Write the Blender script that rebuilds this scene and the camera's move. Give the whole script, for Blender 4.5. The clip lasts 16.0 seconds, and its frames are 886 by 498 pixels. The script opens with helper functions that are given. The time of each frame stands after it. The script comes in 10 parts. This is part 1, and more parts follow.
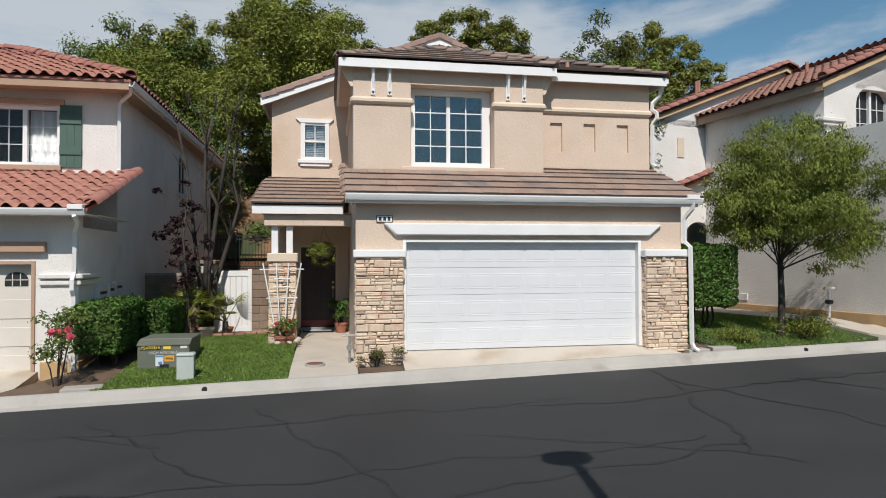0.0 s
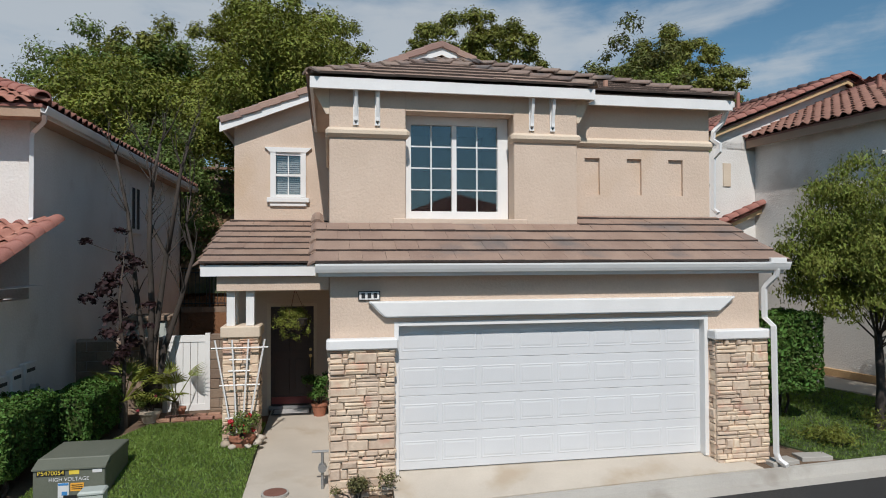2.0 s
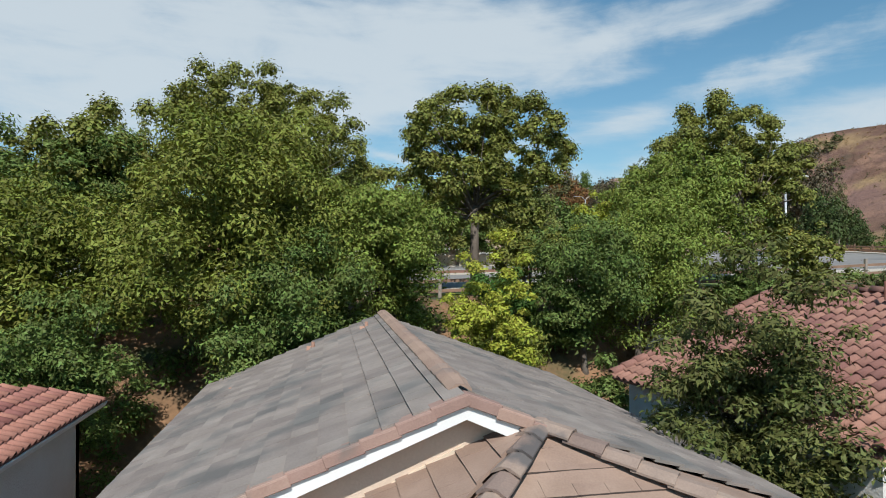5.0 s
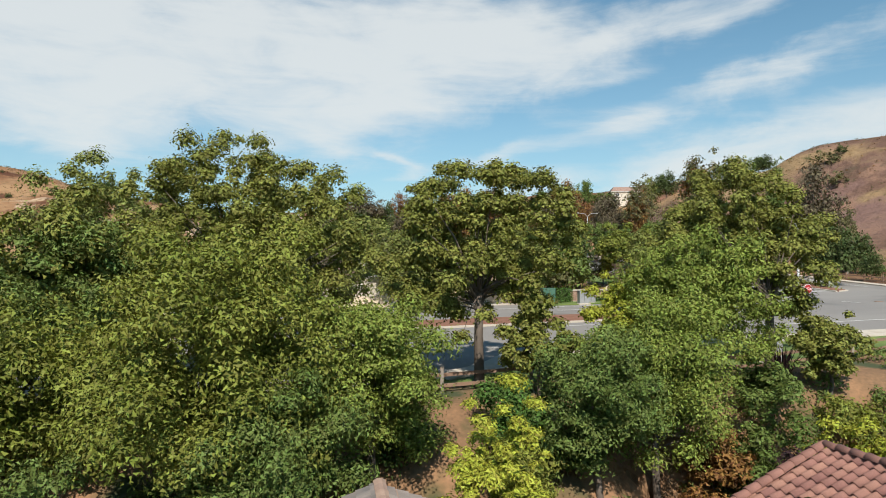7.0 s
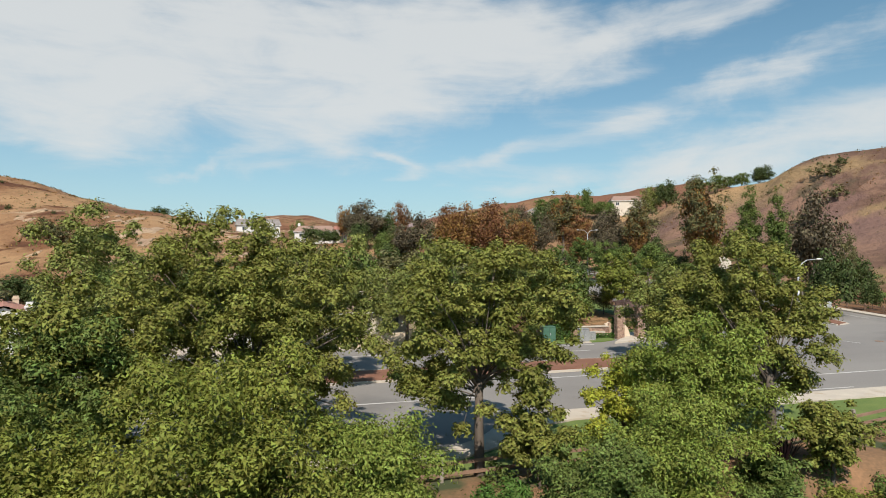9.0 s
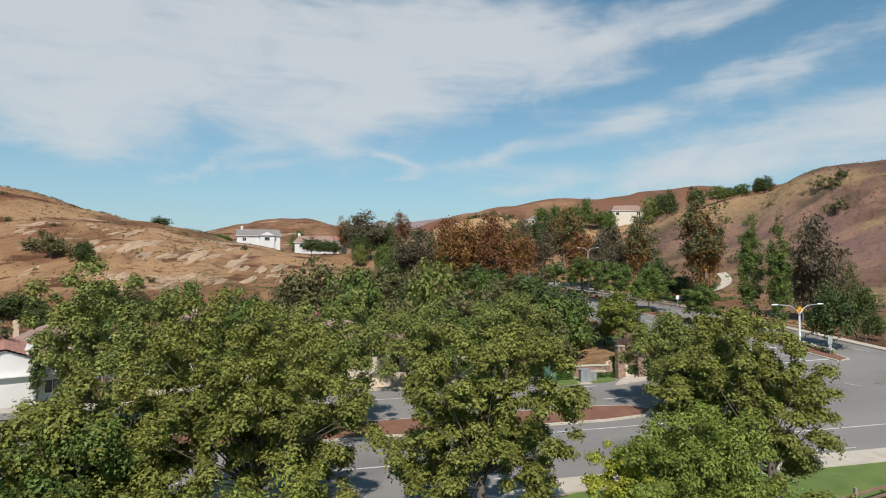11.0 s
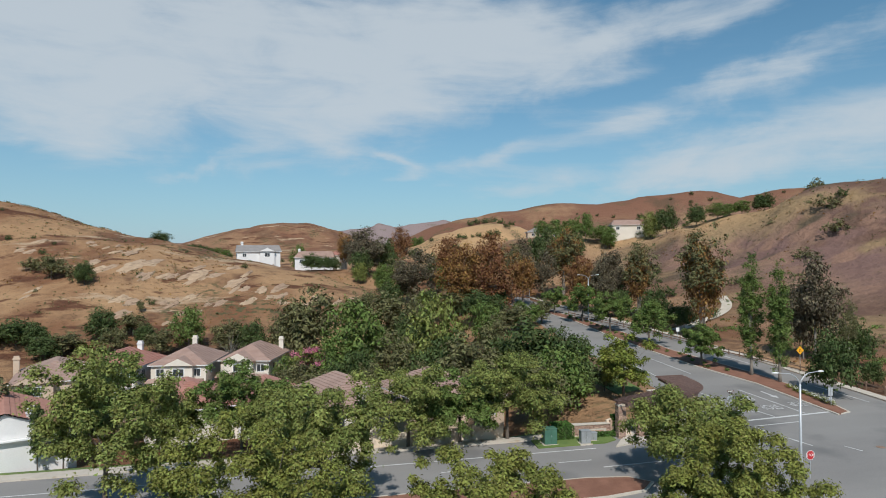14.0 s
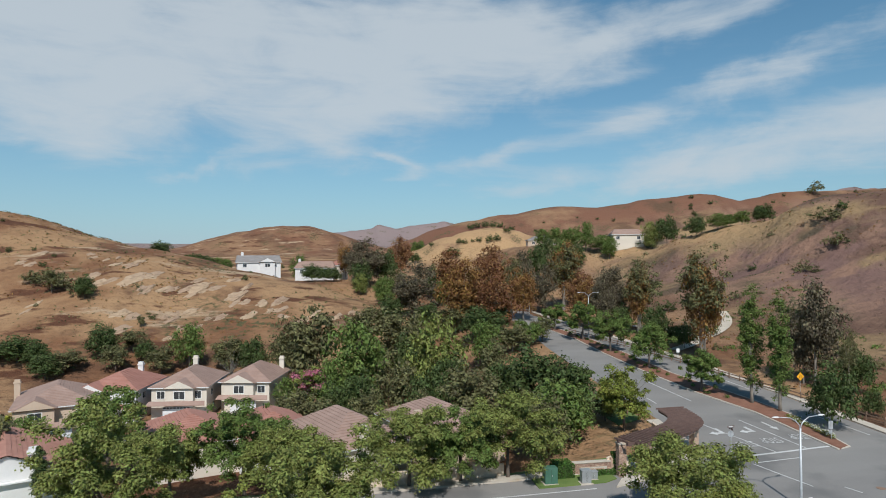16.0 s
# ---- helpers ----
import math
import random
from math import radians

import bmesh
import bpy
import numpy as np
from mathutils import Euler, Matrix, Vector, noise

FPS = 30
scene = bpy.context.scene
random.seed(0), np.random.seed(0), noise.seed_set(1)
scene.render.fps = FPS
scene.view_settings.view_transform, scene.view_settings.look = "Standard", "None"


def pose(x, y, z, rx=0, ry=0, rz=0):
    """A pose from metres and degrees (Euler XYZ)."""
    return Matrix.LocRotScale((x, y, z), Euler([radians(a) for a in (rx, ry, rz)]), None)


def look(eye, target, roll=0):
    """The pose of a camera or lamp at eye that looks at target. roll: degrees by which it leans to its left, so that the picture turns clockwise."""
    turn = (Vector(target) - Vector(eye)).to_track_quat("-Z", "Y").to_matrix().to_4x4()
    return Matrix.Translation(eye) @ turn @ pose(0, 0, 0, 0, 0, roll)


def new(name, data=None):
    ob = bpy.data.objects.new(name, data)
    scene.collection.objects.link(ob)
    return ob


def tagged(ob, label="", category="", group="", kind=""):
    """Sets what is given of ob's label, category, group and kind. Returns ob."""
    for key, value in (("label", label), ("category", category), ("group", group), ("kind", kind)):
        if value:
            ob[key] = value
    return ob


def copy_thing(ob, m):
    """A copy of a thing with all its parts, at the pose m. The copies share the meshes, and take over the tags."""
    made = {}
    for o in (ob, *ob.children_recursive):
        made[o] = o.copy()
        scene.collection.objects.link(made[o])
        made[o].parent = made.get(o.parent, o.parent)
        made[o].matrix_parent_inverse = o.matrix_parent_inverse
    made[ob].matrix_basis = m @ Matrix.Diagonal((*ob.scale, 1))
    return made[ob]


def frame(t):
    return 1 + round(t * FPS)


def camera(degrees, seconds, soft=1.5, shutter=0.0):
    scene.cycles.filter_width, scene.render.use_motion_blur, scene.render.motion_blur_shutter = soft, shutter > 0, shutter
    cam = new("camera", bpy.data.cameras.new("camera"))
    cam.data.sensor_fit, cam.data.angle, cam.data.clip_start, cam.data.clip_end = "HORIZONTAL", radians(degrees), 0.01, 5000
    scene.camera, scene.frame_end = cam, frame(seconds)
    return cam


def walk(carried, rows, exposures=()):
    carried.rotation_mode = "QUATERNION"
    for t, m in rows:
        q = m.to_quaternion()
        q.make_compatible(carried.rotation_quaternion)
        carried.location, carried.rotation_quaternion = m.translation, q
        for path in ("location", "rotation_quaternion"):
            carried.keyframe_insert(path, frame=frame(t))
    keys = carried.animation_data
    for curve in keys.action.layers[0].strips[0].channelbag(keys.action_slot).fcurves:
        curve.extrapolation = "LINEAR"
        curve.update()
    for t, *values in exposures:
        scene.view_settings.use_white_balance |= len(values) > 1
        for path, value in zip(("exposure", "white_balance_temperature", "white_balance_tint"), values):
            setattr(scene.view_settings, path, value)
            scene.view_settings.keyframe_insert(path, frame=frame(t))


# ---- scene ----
cam = camera(69.98, 16.0, soft=1.0)
# a drone that keeps its heading: it glides ahead a little, then climbs over the roof
YAW, PITCH, ROLL = -10.237, 1.026, -0.215
PATH = [
    (0.0, -1.423, -12.208, 1.745),
    (0.5, -1.354, -11.756, 1.751),
    (1.0, -1.237, -11.061, 1.778),
    (1.5, -1.082, -10.179, 2.144),
    (2.0, -0.940, -9.153, 3.037),
    (2.5, -0.767, -7.990, 4.072),
    (3.0, -0.574, -6.802, 5.089),
    (3.5, -0.375, -5.570, 6.130),
    (4.0, -0.204, -4.441, 7.138),
    (4.5, -0.103, -3.453, 8.150),
    (7.0, 0.228, -0.820, 13.152),
    (7.5, 0.235, -0.811, 14.118),
    (8.0, 0.246, -0.780, 15.038),
    (8.5, 0.246, -0.760, 15.995),
    (9.0, 0.247, -0.778, 16.975),
    (11.5, 0.166, -0.812, 22.119),
    (12.0, 0.170, -0.831, 23.179),
    (12.5, 0.166, -0.827, 24.175),
    (13.0, 0.141, -0.836, 25.130),
    (13.5, 0.130, -0.866, 26.169),
    (14.0, 0.130, -0.902, 27.183),
    (14.5, 0.125, -0.920, 28.172),
    (15.0, 0.103, -0.954, 29.164),
    (15.5, 0.054, -1.005, 30.186),
    (16.0, 0.032, -1.058, 31.188),
]
walk(cam, [(t, pose(x, y, z) @ pose(0, 0, 0, 0, 0, YAW) @ pose(0, 0, 0, 90 + PITCH) @ pose(0, 0, 0, 0, 0, ROLL)) for t, x, y, z in PATH],
     exposures=[(0.0, -0.02, 6450, 12), (1.5, -0.1, 6400, 12), (2.5, -0.32, 6200, 11), (3.5, -0.26, 6100, 10), (4.5, 0.05, 6150, 8), (7.0, 0.40, 6800, 10), (9.0, 0.28, 6950, 12), (12.5, 0.02, 6300, 10), (16.0, -0.05, 6200, 9)])

# ---- sky, sun ----
SUN_EL, SUN_AZ = 48.0, 8.0            # height of the sun; degrees it stands to the left of straight behind the camera's back
sun_way = Vector((-math.sin(radians(SUN_AZ)) * math.cos(radians(SUN_EL)), -math.cos(radians(SUN_AZ)) * math.cos(radians(SUN_EL)), math.sin(radians(SUN_EL))))
sun = new("sun", bpy.data.lights.new("sun", "SUN"))
sun.data.energy, sun.data.angle, sun.data.color = 4.3, radians(0.6), (1.0, 0.95, 0.88)
sun.matrix_world = look((0, 0, 60), Vector((0, 0, 60)) - sun_way)
scene.view_settings.exposure = 0.0

world = bpy.data.worlds.new("sky")
scene.world = world
world.use_nodes = True
wn, wl = world.node_tree.nodes, world.node_tree.links
wn.clear()


def wnode(kind, **sets):
    n = wn.new(kind)
    for k, v in sets.items():
        if k in n.inputs:
            n.inputs[k].default_value = v
    return n


def wmath(op, a, b=None):
    n = wn.new("ShaderNodeMath")
    n.operation = op
    for i, v in enumerate((a, b)):
        if v is None:
            continue
        if isinstance(v, (int, float)):
            n.inputs[i].default_value = v
        else:
            wl.new(v, n.inputs[i])
    return n.outputs[0]


sky = wn.new("ShaderNodeTexSky")
sky.sky_type, sky.sun_disc = "NISHITA", False
sky.sun_elevation, sky.sun_rotation = radians(SUN_EL), radians(180 + SUN_AZ)
sky.air_density, sky.dust_density, sky.ozone_density = 1.0, 0.3, 1.6
coord = wn.new("ShaderNodeTexCoord")
sep = wn.new("ShaderNodeSeparateXYZ")
wl.new(coord.outputs["Generated"], sep.inputs[0])
# thin high cloud: soft banks at bearings (degrees right of the street's far side) and heights, broken up by stretched noise
bearing = wmath("MULTIPLY", wmath("ARCTAN2", sep.outputs[0], sep.outputs[1]), 57.2958)
rise = wmath("MULTIPLY", wmath("ARCSINE", sep.outputs[2], 0.0), 57.2958)
plane = wn.new("ShaderNodeCombineXYZ")
wl.new(bearing, plane.inputs[0])
wl.new(rise, plane.inputs[1])
turned = wn.new("ShaderNodeMapping")
turned.inputs["Rotation"].default_value = (0, 0, radians(-14))
turned.inputs["Scale"].default_value = (0.035, 0.085, 1.0)
wl.new(plane.outputs[0], turned.inputs["Vector"])
puffs = wnode("ShaderNodeTexNoise", Scale=3.0, Detail=9.0, Roughness=0.58, Distortion=0.5)
wl.new(turned.outputs[0], puffs.inputs["Vector"])
streak_map = wn.new("ShaderNodeMapping")
streak_map.inputs["Rotation"].default_value = (0, 0, radians(-16))
streak_map.inputs["Scale"].default_value = (0.03, 0.22, 1.0)
wl.new(plane.outputs[0], streak_map.inputs["Vector"])
streaks = wnode("ShaderNodeTexNoise", Scale=2.0, Detail=10.0, Roughness=0.62, Distortion=0.9)
wl.new(streak_map.outputs[0], streaks.inputs["Vector"])
BANKS_LEFT = [
    (-1.1, 18.1, 16.9, 4.35, 2, 1.0), (-20.5, 17.3, 11.8, 5.63, 0, 0.95), (-11.9, 19.8, 15.3, 3.07, 0, 0.9), (13.2, 19.3, 9.2, 3.84, -6, 0.95), (-1.1, 13.4, 6.1, 3.33, 0, 0.85), (0.4, 10.8, 2.1, 2.15, 0, 0.7),
    (-19.3, 12.5, 5.6, 3.84, 0, 0.75), (-19.0, 10.3, 1.4, 1.43, 0, 0.55), (9.1, 16.1, 8.7, 2.3, 10, 0.75), (19.3, 16.8, 3.6, 2.3, -20, 0.7), (27.6, 19.8, 7.7, 1.33, 14, 0.62), (35.2, 19.8, 8.7, 1.13, 12, 0.6),
    (40.4, 15.9, 7.7, 1.23, 12, 0.62), (33.3, 13.9, 2.5, 1.02, 8, 0.62), (26.6, 15.9, 3.1, 0.61, 15, 0.35), (27.0, 11.5, 7.7, 0.92, 9, 0.55), (36.3, 8.4, 13.8, 2.15, 4, 0.8), (43.0, 10.4, 6.7, 1.74, 8, 0.75),
]
BANKS_RIGHT = [
    (44.4, 12.5, 4.6, 1.13, 0, 0.5), (14.7, 9.3, 5.6, 0.87, 8, 0.62), (5.5, 9.0, 2.3, 0.51, -25, 0.55), (5.7, 7.6, 1.7, 0.46, 15, 0.45), (-11.0, 7.7, 4.9, 0.56, 20, 0.5), (-5.0, 8.4, 3.1, 0.61, 8, 0.35),
    (16.2, 6.2, 4.6, 0.51, 4, 0.4), (28.4, 6.8, 7.2, 0.72, 3, 0.4), (-22.7, 9.3, 4.1, 0.51, 0, 0.35), (-6.4, 10.6, 2.6, 2.05, 0, 0.25), (9.0, 6.4, 3.1, 0.41, 0, 0.25), (-75, 22, 25, 10, 0, 0.8),
    (100, 24, 30, 12, 0, 0.7), (180, 35, 40, 12, 0, 0.5),
]
# frayed edges: the banks' own coordinates wander a little
fray_map = wn.new("ShaderNodeMapping")
fray_map.inputs["Rotation"].default_value = (0, 0, radians(-12))
fray_map.inputs["Scale"].default_value = (0.10, 0.22, 1.0)
wl.new(plane.outputs[0], fray_map.inputs["Vector"])
fray = wnode("ShaderNodeTexNoise", Scale=1.0, Detail=8.0, Roughness=0.6, Distortion=0.4)
wl.new(fray_map.outputs[0], fray.inputs["Vector"])
fray_parts = wn.new("ShaderNodeSeparateColor")
wl.new(fray.outputs["Color"], fray_parts.inputs[0])
bearing_f = wmath("ADD", bearing, wmath("MULTIPLY", wmath("SUBTRACT", fray_parts.outputs[0], 0.5), 7.0))
rise_f = wmath("ADD", rise, wmath("MULTIPLY", wmath("SUBTRACT", fray_parts.outputs[1], 0.5), 4.2))
clear_part = None                     # what is left of the blue after each bank
for b0, r0, bw, rw, tilt, amount in BANKS_LEFT + BANKS_RIGHT:
    da, de = wmath("SUBTRACT", bearing_f, float(b0)), wmath("SUBTRACT", rise_f, float(r0))
    c_, s_ = math.cos(radians(tilt)), math.sin(radians(tilt))
    along = wmath("DIVIDE", wmath("ADD", wmath("MULTIPLY", da, c_), wmath("MULTIPLY", de, s_)), float(bw))
    across = wmath("DIVIDE", wmath("SUBTRACT", wmath("MULTIPLY", de, c_), wmath("MULTIPLY", da, s_)), float(rw))
    lump = wmath("MULTIPLY", wmath("EXPONENT", wmath("MULTIPLY", wmath("ADD", wmath("MULTIPLY", along, along), wmath("MULTIPLY", across, across)), -0.8), 0.0), float(amount))
    rest = wmath("SUBTRACT", 1.0, lump)
    clear_part = rest if clear_part is None else wmath("MULTIPLY", clear_part, rest)
total = wmath("SUBTRACT", 1.0, clear_part)
mixed_noise = wmath("ADD", wmath("MULTIPLY", wmath("SUBTRACT", puffs.outputs[0], 0.5), 1.15), wmath("MULTIPLY", wmath("SUBTRACT", streaks.outputs[0], 0.5), 0.75))
both = wmath("ADD", total, mixed_noise)
ramp = wn.new("ShaderNodeValToRGB")
ramp.color_ramp.interpolation = "EASE"
ramp.color_ramp.elements[0].position, ramp.color_ramp.elements[1].position = 0.12, 1.55
wl.new(both, ramp.inputs[0])
cloud_mix = wn.new("ShaderNodeMix")
cloud_mix.data_type = "RGBA"
fade = wmath("MULTIPLY", ramp.outputs[0], wmath("MINIMUM", wmath("MULTIPLY", wmath("MAXIMUM", sep.outputs[2], 0.0), 8.0), 0.86))
wl.new(fade, cloud_mix.inputs["Factor"])
clear = wn.new("ShaderNodeMix")
clear.data_type, clear.blend_type = "RGBA", "MULTIPLY"
clear.inputs["Factor"].default_value = 1.0
wl.new(sky.outputs[0], clear.inputs["A"])
clear.inputs["B"].default_value = (0.60, 1.05, 1.07, 1)
# pale haze low over the hills
haze = wn.new("ShaderNodeMix")
haze.data_type = "RGBA"
wl.new(wmath("MULTIPLY", wmath("EXPONENT", wmath("MULTIPLY", wmath("MAXIMUM", rise, 0.0), -0.11), 0.0), 0.85), haze.inputs["Factor"])
wl.new(clear.outputs["Result"], haze.inputs["A"])
haze.inputs["B"].default_value = (4.9, 5.6, 6.9, 1)
wl.new(haze.outputs["Result"], cloud_mix.inputs["A"])
cloud_mix.inputs["B"].default_value = (6.7, 7.2, 7.5, 1)
background = wn.new("ShaderNodeBackground")
background.inputs["Strength"].default_value = 0.086
wl.new(cloud_mix.outputs["Result"], background.inputs["Color"])
world_out = wn.new("ShaderNodeOutputWorld")
wl.new(background.outputs[0], world_out.inputs["Surface"])


# ---- materials ----
def material(name, low, high, scale=3.0, fine=40.0, rough=0.8, bump=0.0, bump_scale=60.0, metal=0.0, piece=0.0, island=0.0,
             thin=0.0, stain=None, stain_scale=0.6, stain_at=0.58, spec=0.5, stretch=None):
    """Two colours mixed by a coarse and a fine noise in metres; piece / island: how far each object or loose piece varies in tone;
    stain: a third colour in large patches; thin: light let through, for leaves; stretch: scale per axis of the coarse noise."""
    m = bpy.data.materials.new(name)
    m.use_nodes = True
    n, l = m.node_tree.nodes, m.node_tree.links
    bsdf = n["Principled BSDF"]
    bsdf.inputs["Metallic"].default_value, bsdf.inputs["Specular IOR Level"].default_value = metal, spec
    geo = n.new("ShaderNodeNewGeometry")

    def tex(s, detail=4.0):
        t = n.new("ShaderNodeTexNoise")
        t.inputs["Scale"].default_value, t.inputs["Detail"].default_value = s, detail
        l.new(geo.outputs["Position"], t.inputs["Vector"])
        return t

    def mixed(kind, fac, a, b):
        x = n.new("ShaderNodeMix")
        x.data_type, x.blend_type = "RGBA", kind
        for sock, v in ((x.inputs["Factor"], fac), (x.inputs["A"], a), (x.inputs["B"], b)):
            if isinstance(v, bpy.types.NodeSocket):
                l.new(v, sock)
            elif isinstance(v, (int, float)):
                sock.default_value = v
            else:
                sock.default_value = (*v, 1)
        return x.outputs["Result"]

    def calc(op, a, b):
        x = n.new("ShaderNodeMath")
        x.operation = op
        for i, v in enumerate((a, b)):
            if isinstance(v, (int, float)):
                x.inputs[i].default_value = v
            else:
                l.new(v, x.inputs[i])
        return x.outputs[0]

    coarse = tex(scale)
    if stretch:
        mp = n.new("ShaderNodeMapping")
        mp.inputs["Scale"].default_value = stretch
        l.new(geo.outputs["Position"], mp.inputs["Vector"])
        l.new(mp.outputs[0], coarse.inputs["Vector"])
    fac = calc("ADD", calc("MULTIPLY", coarse.outputs[0], 0.62), calc("MULTIPLY", tex(fine, 6.0).outputs[0], 0.38))
    span = n.new("ShaderNodeMapRange")
    span.inputs["From Min"].default_value, span.inputs["From Max"].default_value = 0.34, 0.66
    l.new(fac, span.inputs["Value"])
    col = mixed("MIX", span.outputs[0], low, high)
    if stain:
        r = n.new("ShaderNodeMapRange")
        r.inputs["From Min"].default_value, r.inputs["From Max"].default_value = stain_at, stain_at + 0.12
        l.new(tex(stain_scale, 7.0).outputs[0], r.inputs["Value"])
        col = mixed("MIX", r.outputs[0], col, stain)
    for amount, source in ((piece, None), (island, geo.outputs["Random Per Island"])):
        if amount:
            if source is None:
                source = n.new("ShaderNodeObjectInfo").outputs["Random"]
            g = calc("ADD", calc("MULTIPLY", source, 2 * amount), 1 - amount)
            hsv = n.new("ShaderNodeHueSaturation")
            l.new(g, hsv.inputs["Value"])
            l.new(calc("ADD", calc("MULTIPLY", source, amount * 0.08), 0.5 - amount * 0.04), hsv.inputs["Hue"])
            l.new(col, hsv.inputs["Color"])
            col = hsv.outputs[0]
    l.new(col, bsdf.inputs["Base Color"])
    rr = n.new("ShaderNodeMapRange")
    rr.inputs["To Min"].default_value, rr.inputs["To Max"].default_value = max(rough - 0.08, 0.02), min(rough + 0.08, 1)
    l.new(coarse.outputs[0], rr.inputs["Value"])
    l.new(rr.outputs[0], bsdf.inputs["Roughness"])
    if bump:
        b = n.new("ShaderNodeBump")
        b.inputs["Strength"].default_value, b.inputs["Distance"].default_value = 0.8, bump
        l.new(tex(bump_scale, 5.0).outputs[0], b.inputs["Height"])
        l.new(b.outputs[0], bsdf.inputs["Normal"])
    if thin:
        t = n.new("ShaderNodeBsdfTranslucent")
        l.new(mixed("MULTIPLY", 1.0, col, (1.35, 1.25, 0.5)), t.inputs["Color"])
        mix = n.new("ShaderNodeMixShader")
        mix.inputs[0].default_value = thin
        l.new(bsdf.outputs[0], mix.inputs[1])
        l.new(t.outputs[0], mix.inputs[2])
        l.new(mix.outputs[0], n["Material Output"].inputs["Surface"])
    return m


M = {}
M["stucco"] = material("tan stucco", (0.58, 0.452, 0.352), (0.66, 0.525, 0.418), 1.3, 30, 0.92, 0.011, 26, stain=(0.56, 0.41, 0.28), stain_scale=0.5, stain_at=0.60)
M["stucco_white"] = material("white stucco", (0.66, 0.62, 0.575), (0.76, 0.73, 0.69), 1.1, 30, 0.93, 0.013, 24, stain=(0.52, 0.47, 0.42), stain_scale=0.5, stain_at=0.62)
M["stucco_cream"] = material("cream trim stucco", (0.62, 0.50, 0.38), (0.70, 0.58, 0.45), 2.0, 40, 0.9, 0.006, 40)
M["white"] = material("white paint", (0.74, 0.73, 0.71), (0.82, 0.81, 0.79), 2.0, 50, 0.55, 0.001, 90)
M["door_white"] = material("white garage door", (0.66, 0.665, 0.67), (0.71, 0.715, 0.72), 1.2, 60, 0.45, 0.0008, 160)
M["roof_flat"] = material("brown concrete tile", (0.265, 0.176, 0.132), (0.355, 0.246, 0.188), 2.2, 45, 0.9, 0.004, 70, piece=0.07, stain=(0.18, 0.15, 0.135), stain_scale=0.8, stain_at=0.58)
M["roof_flat_old"] = material("weathered concrete tile", (0.20, 0.165, 0.145), (0.30, 0.255, 0.225), 1.6, 45, 0.92, 0.004, 70, island=0.14, stain=(0.15, 0.14, 0.13), stain_scale=0.7, stain_at=0.52)
M["roof_red"] = material("red clay tile", (0.29, 0.115, 0.088), (0.39, 0.175, 0.138), 2.5, 40, 0.85, 0.003, 60, island=0.22)
M["roof_dark_red"] = material("dark red clay tile", (0.205, 0.096, 0.074), (0.305, 0.148, 0.115), 2.5, 40, 0.85, 0.003, 60, island=0.22)
M["roof_far"] = material("far brown tile", (0.29, 0.19, 0.15), (0.38, 0.26, 0.21), 0.7, 12, 0.9, 0, island=0.10)
M["roof_far_red"] = material("far red tile", (0.33, 0.15, 0.11), (0.42, 0.21, 0.16), 0.7, 12, 0.9, 0, island=0.10)
M["asphalt"] = material("asphalt", (0.0225, 0.022, 0.0215), (0.034, 0.033, 0.032), 0.5, 80, 0.88, 0.004, 180, stain=(0.040, 0.0385, 0.037), stain_scale=0.35, stain_at=0.55)
M["road"] = material("sun-bleached asphalt", (0.200, 0.186, 0.174), (0.255, 0.240, 0.222), 0.25, 9, 0.9, 0, stain=(0.155, 0.148, 0.14), stain_scale=0.12, stain_at=0.55, stretch=(0.3, 1, 1))
M["concrete"] = material("concrete", (0.45, 0.395, 0.325), (0.55, 0.49, 0.41), 1.2, 60, 0.9, 0.002, 120, stain=(0.42, 0.34, 0.25), stain_scale=0.9, stain_at=0.57)
M["kerb"] = material("grey concrete", (0.36, 0.335, 0.30), (0.46, 0.435, 0.39), 1.0, 60, 0.9, 0.003, 110, stain=(0.30, 0.27, 0.23), stain_scale=1.1, stain_at=0.6)
M["lawn"] = material("grass ground", (0.035, 0.055, 0.016), (0.06, 0.085, 0.025), 2.0, 60, 0.95, 0.01, 90)
M["grass"] = material("grass blade", (0.125, 0.200, 0.034), (0.215, 0.315, 0.062), 1.6, 20, 0.6, island=0.3, thin=0.3)
M["soil"] = material("soil and mulch", (0.10, 0.065, 0.04), (0.19, 0.125, 0.08), 2.0, 40, 0.95, 0.02, 40)
M["trunk"] = material("grey-brown bark", (0.085, 0.065, 0.05), (0.16, 0.13, 0.105), 4.0, 40, 0.95, 0.015, 30, stretch=(1, 1, 0.25))
M["trunk_dark"] = material("dark bark", (0.035, 0.028, 0.023), (0.075, 0.06, 0.05), 5.0, 40, 0.95, 0.012, 40, stretch=(1, 1, 0.25))
M["trunk_pale"] = material("pale bark", (0.16, 0.135, 0.11), (0.27, 0.24, 0.20), 4.0, 40, 0.95, 0.01, 30, stretch=(1, 1, 0.25))


def leaf(name, low, high, scale=0.5, island=0.5):
    return material(name, low, high, scale, 6.0, 0.62, island=island, thin=0.13, spec=0.2)


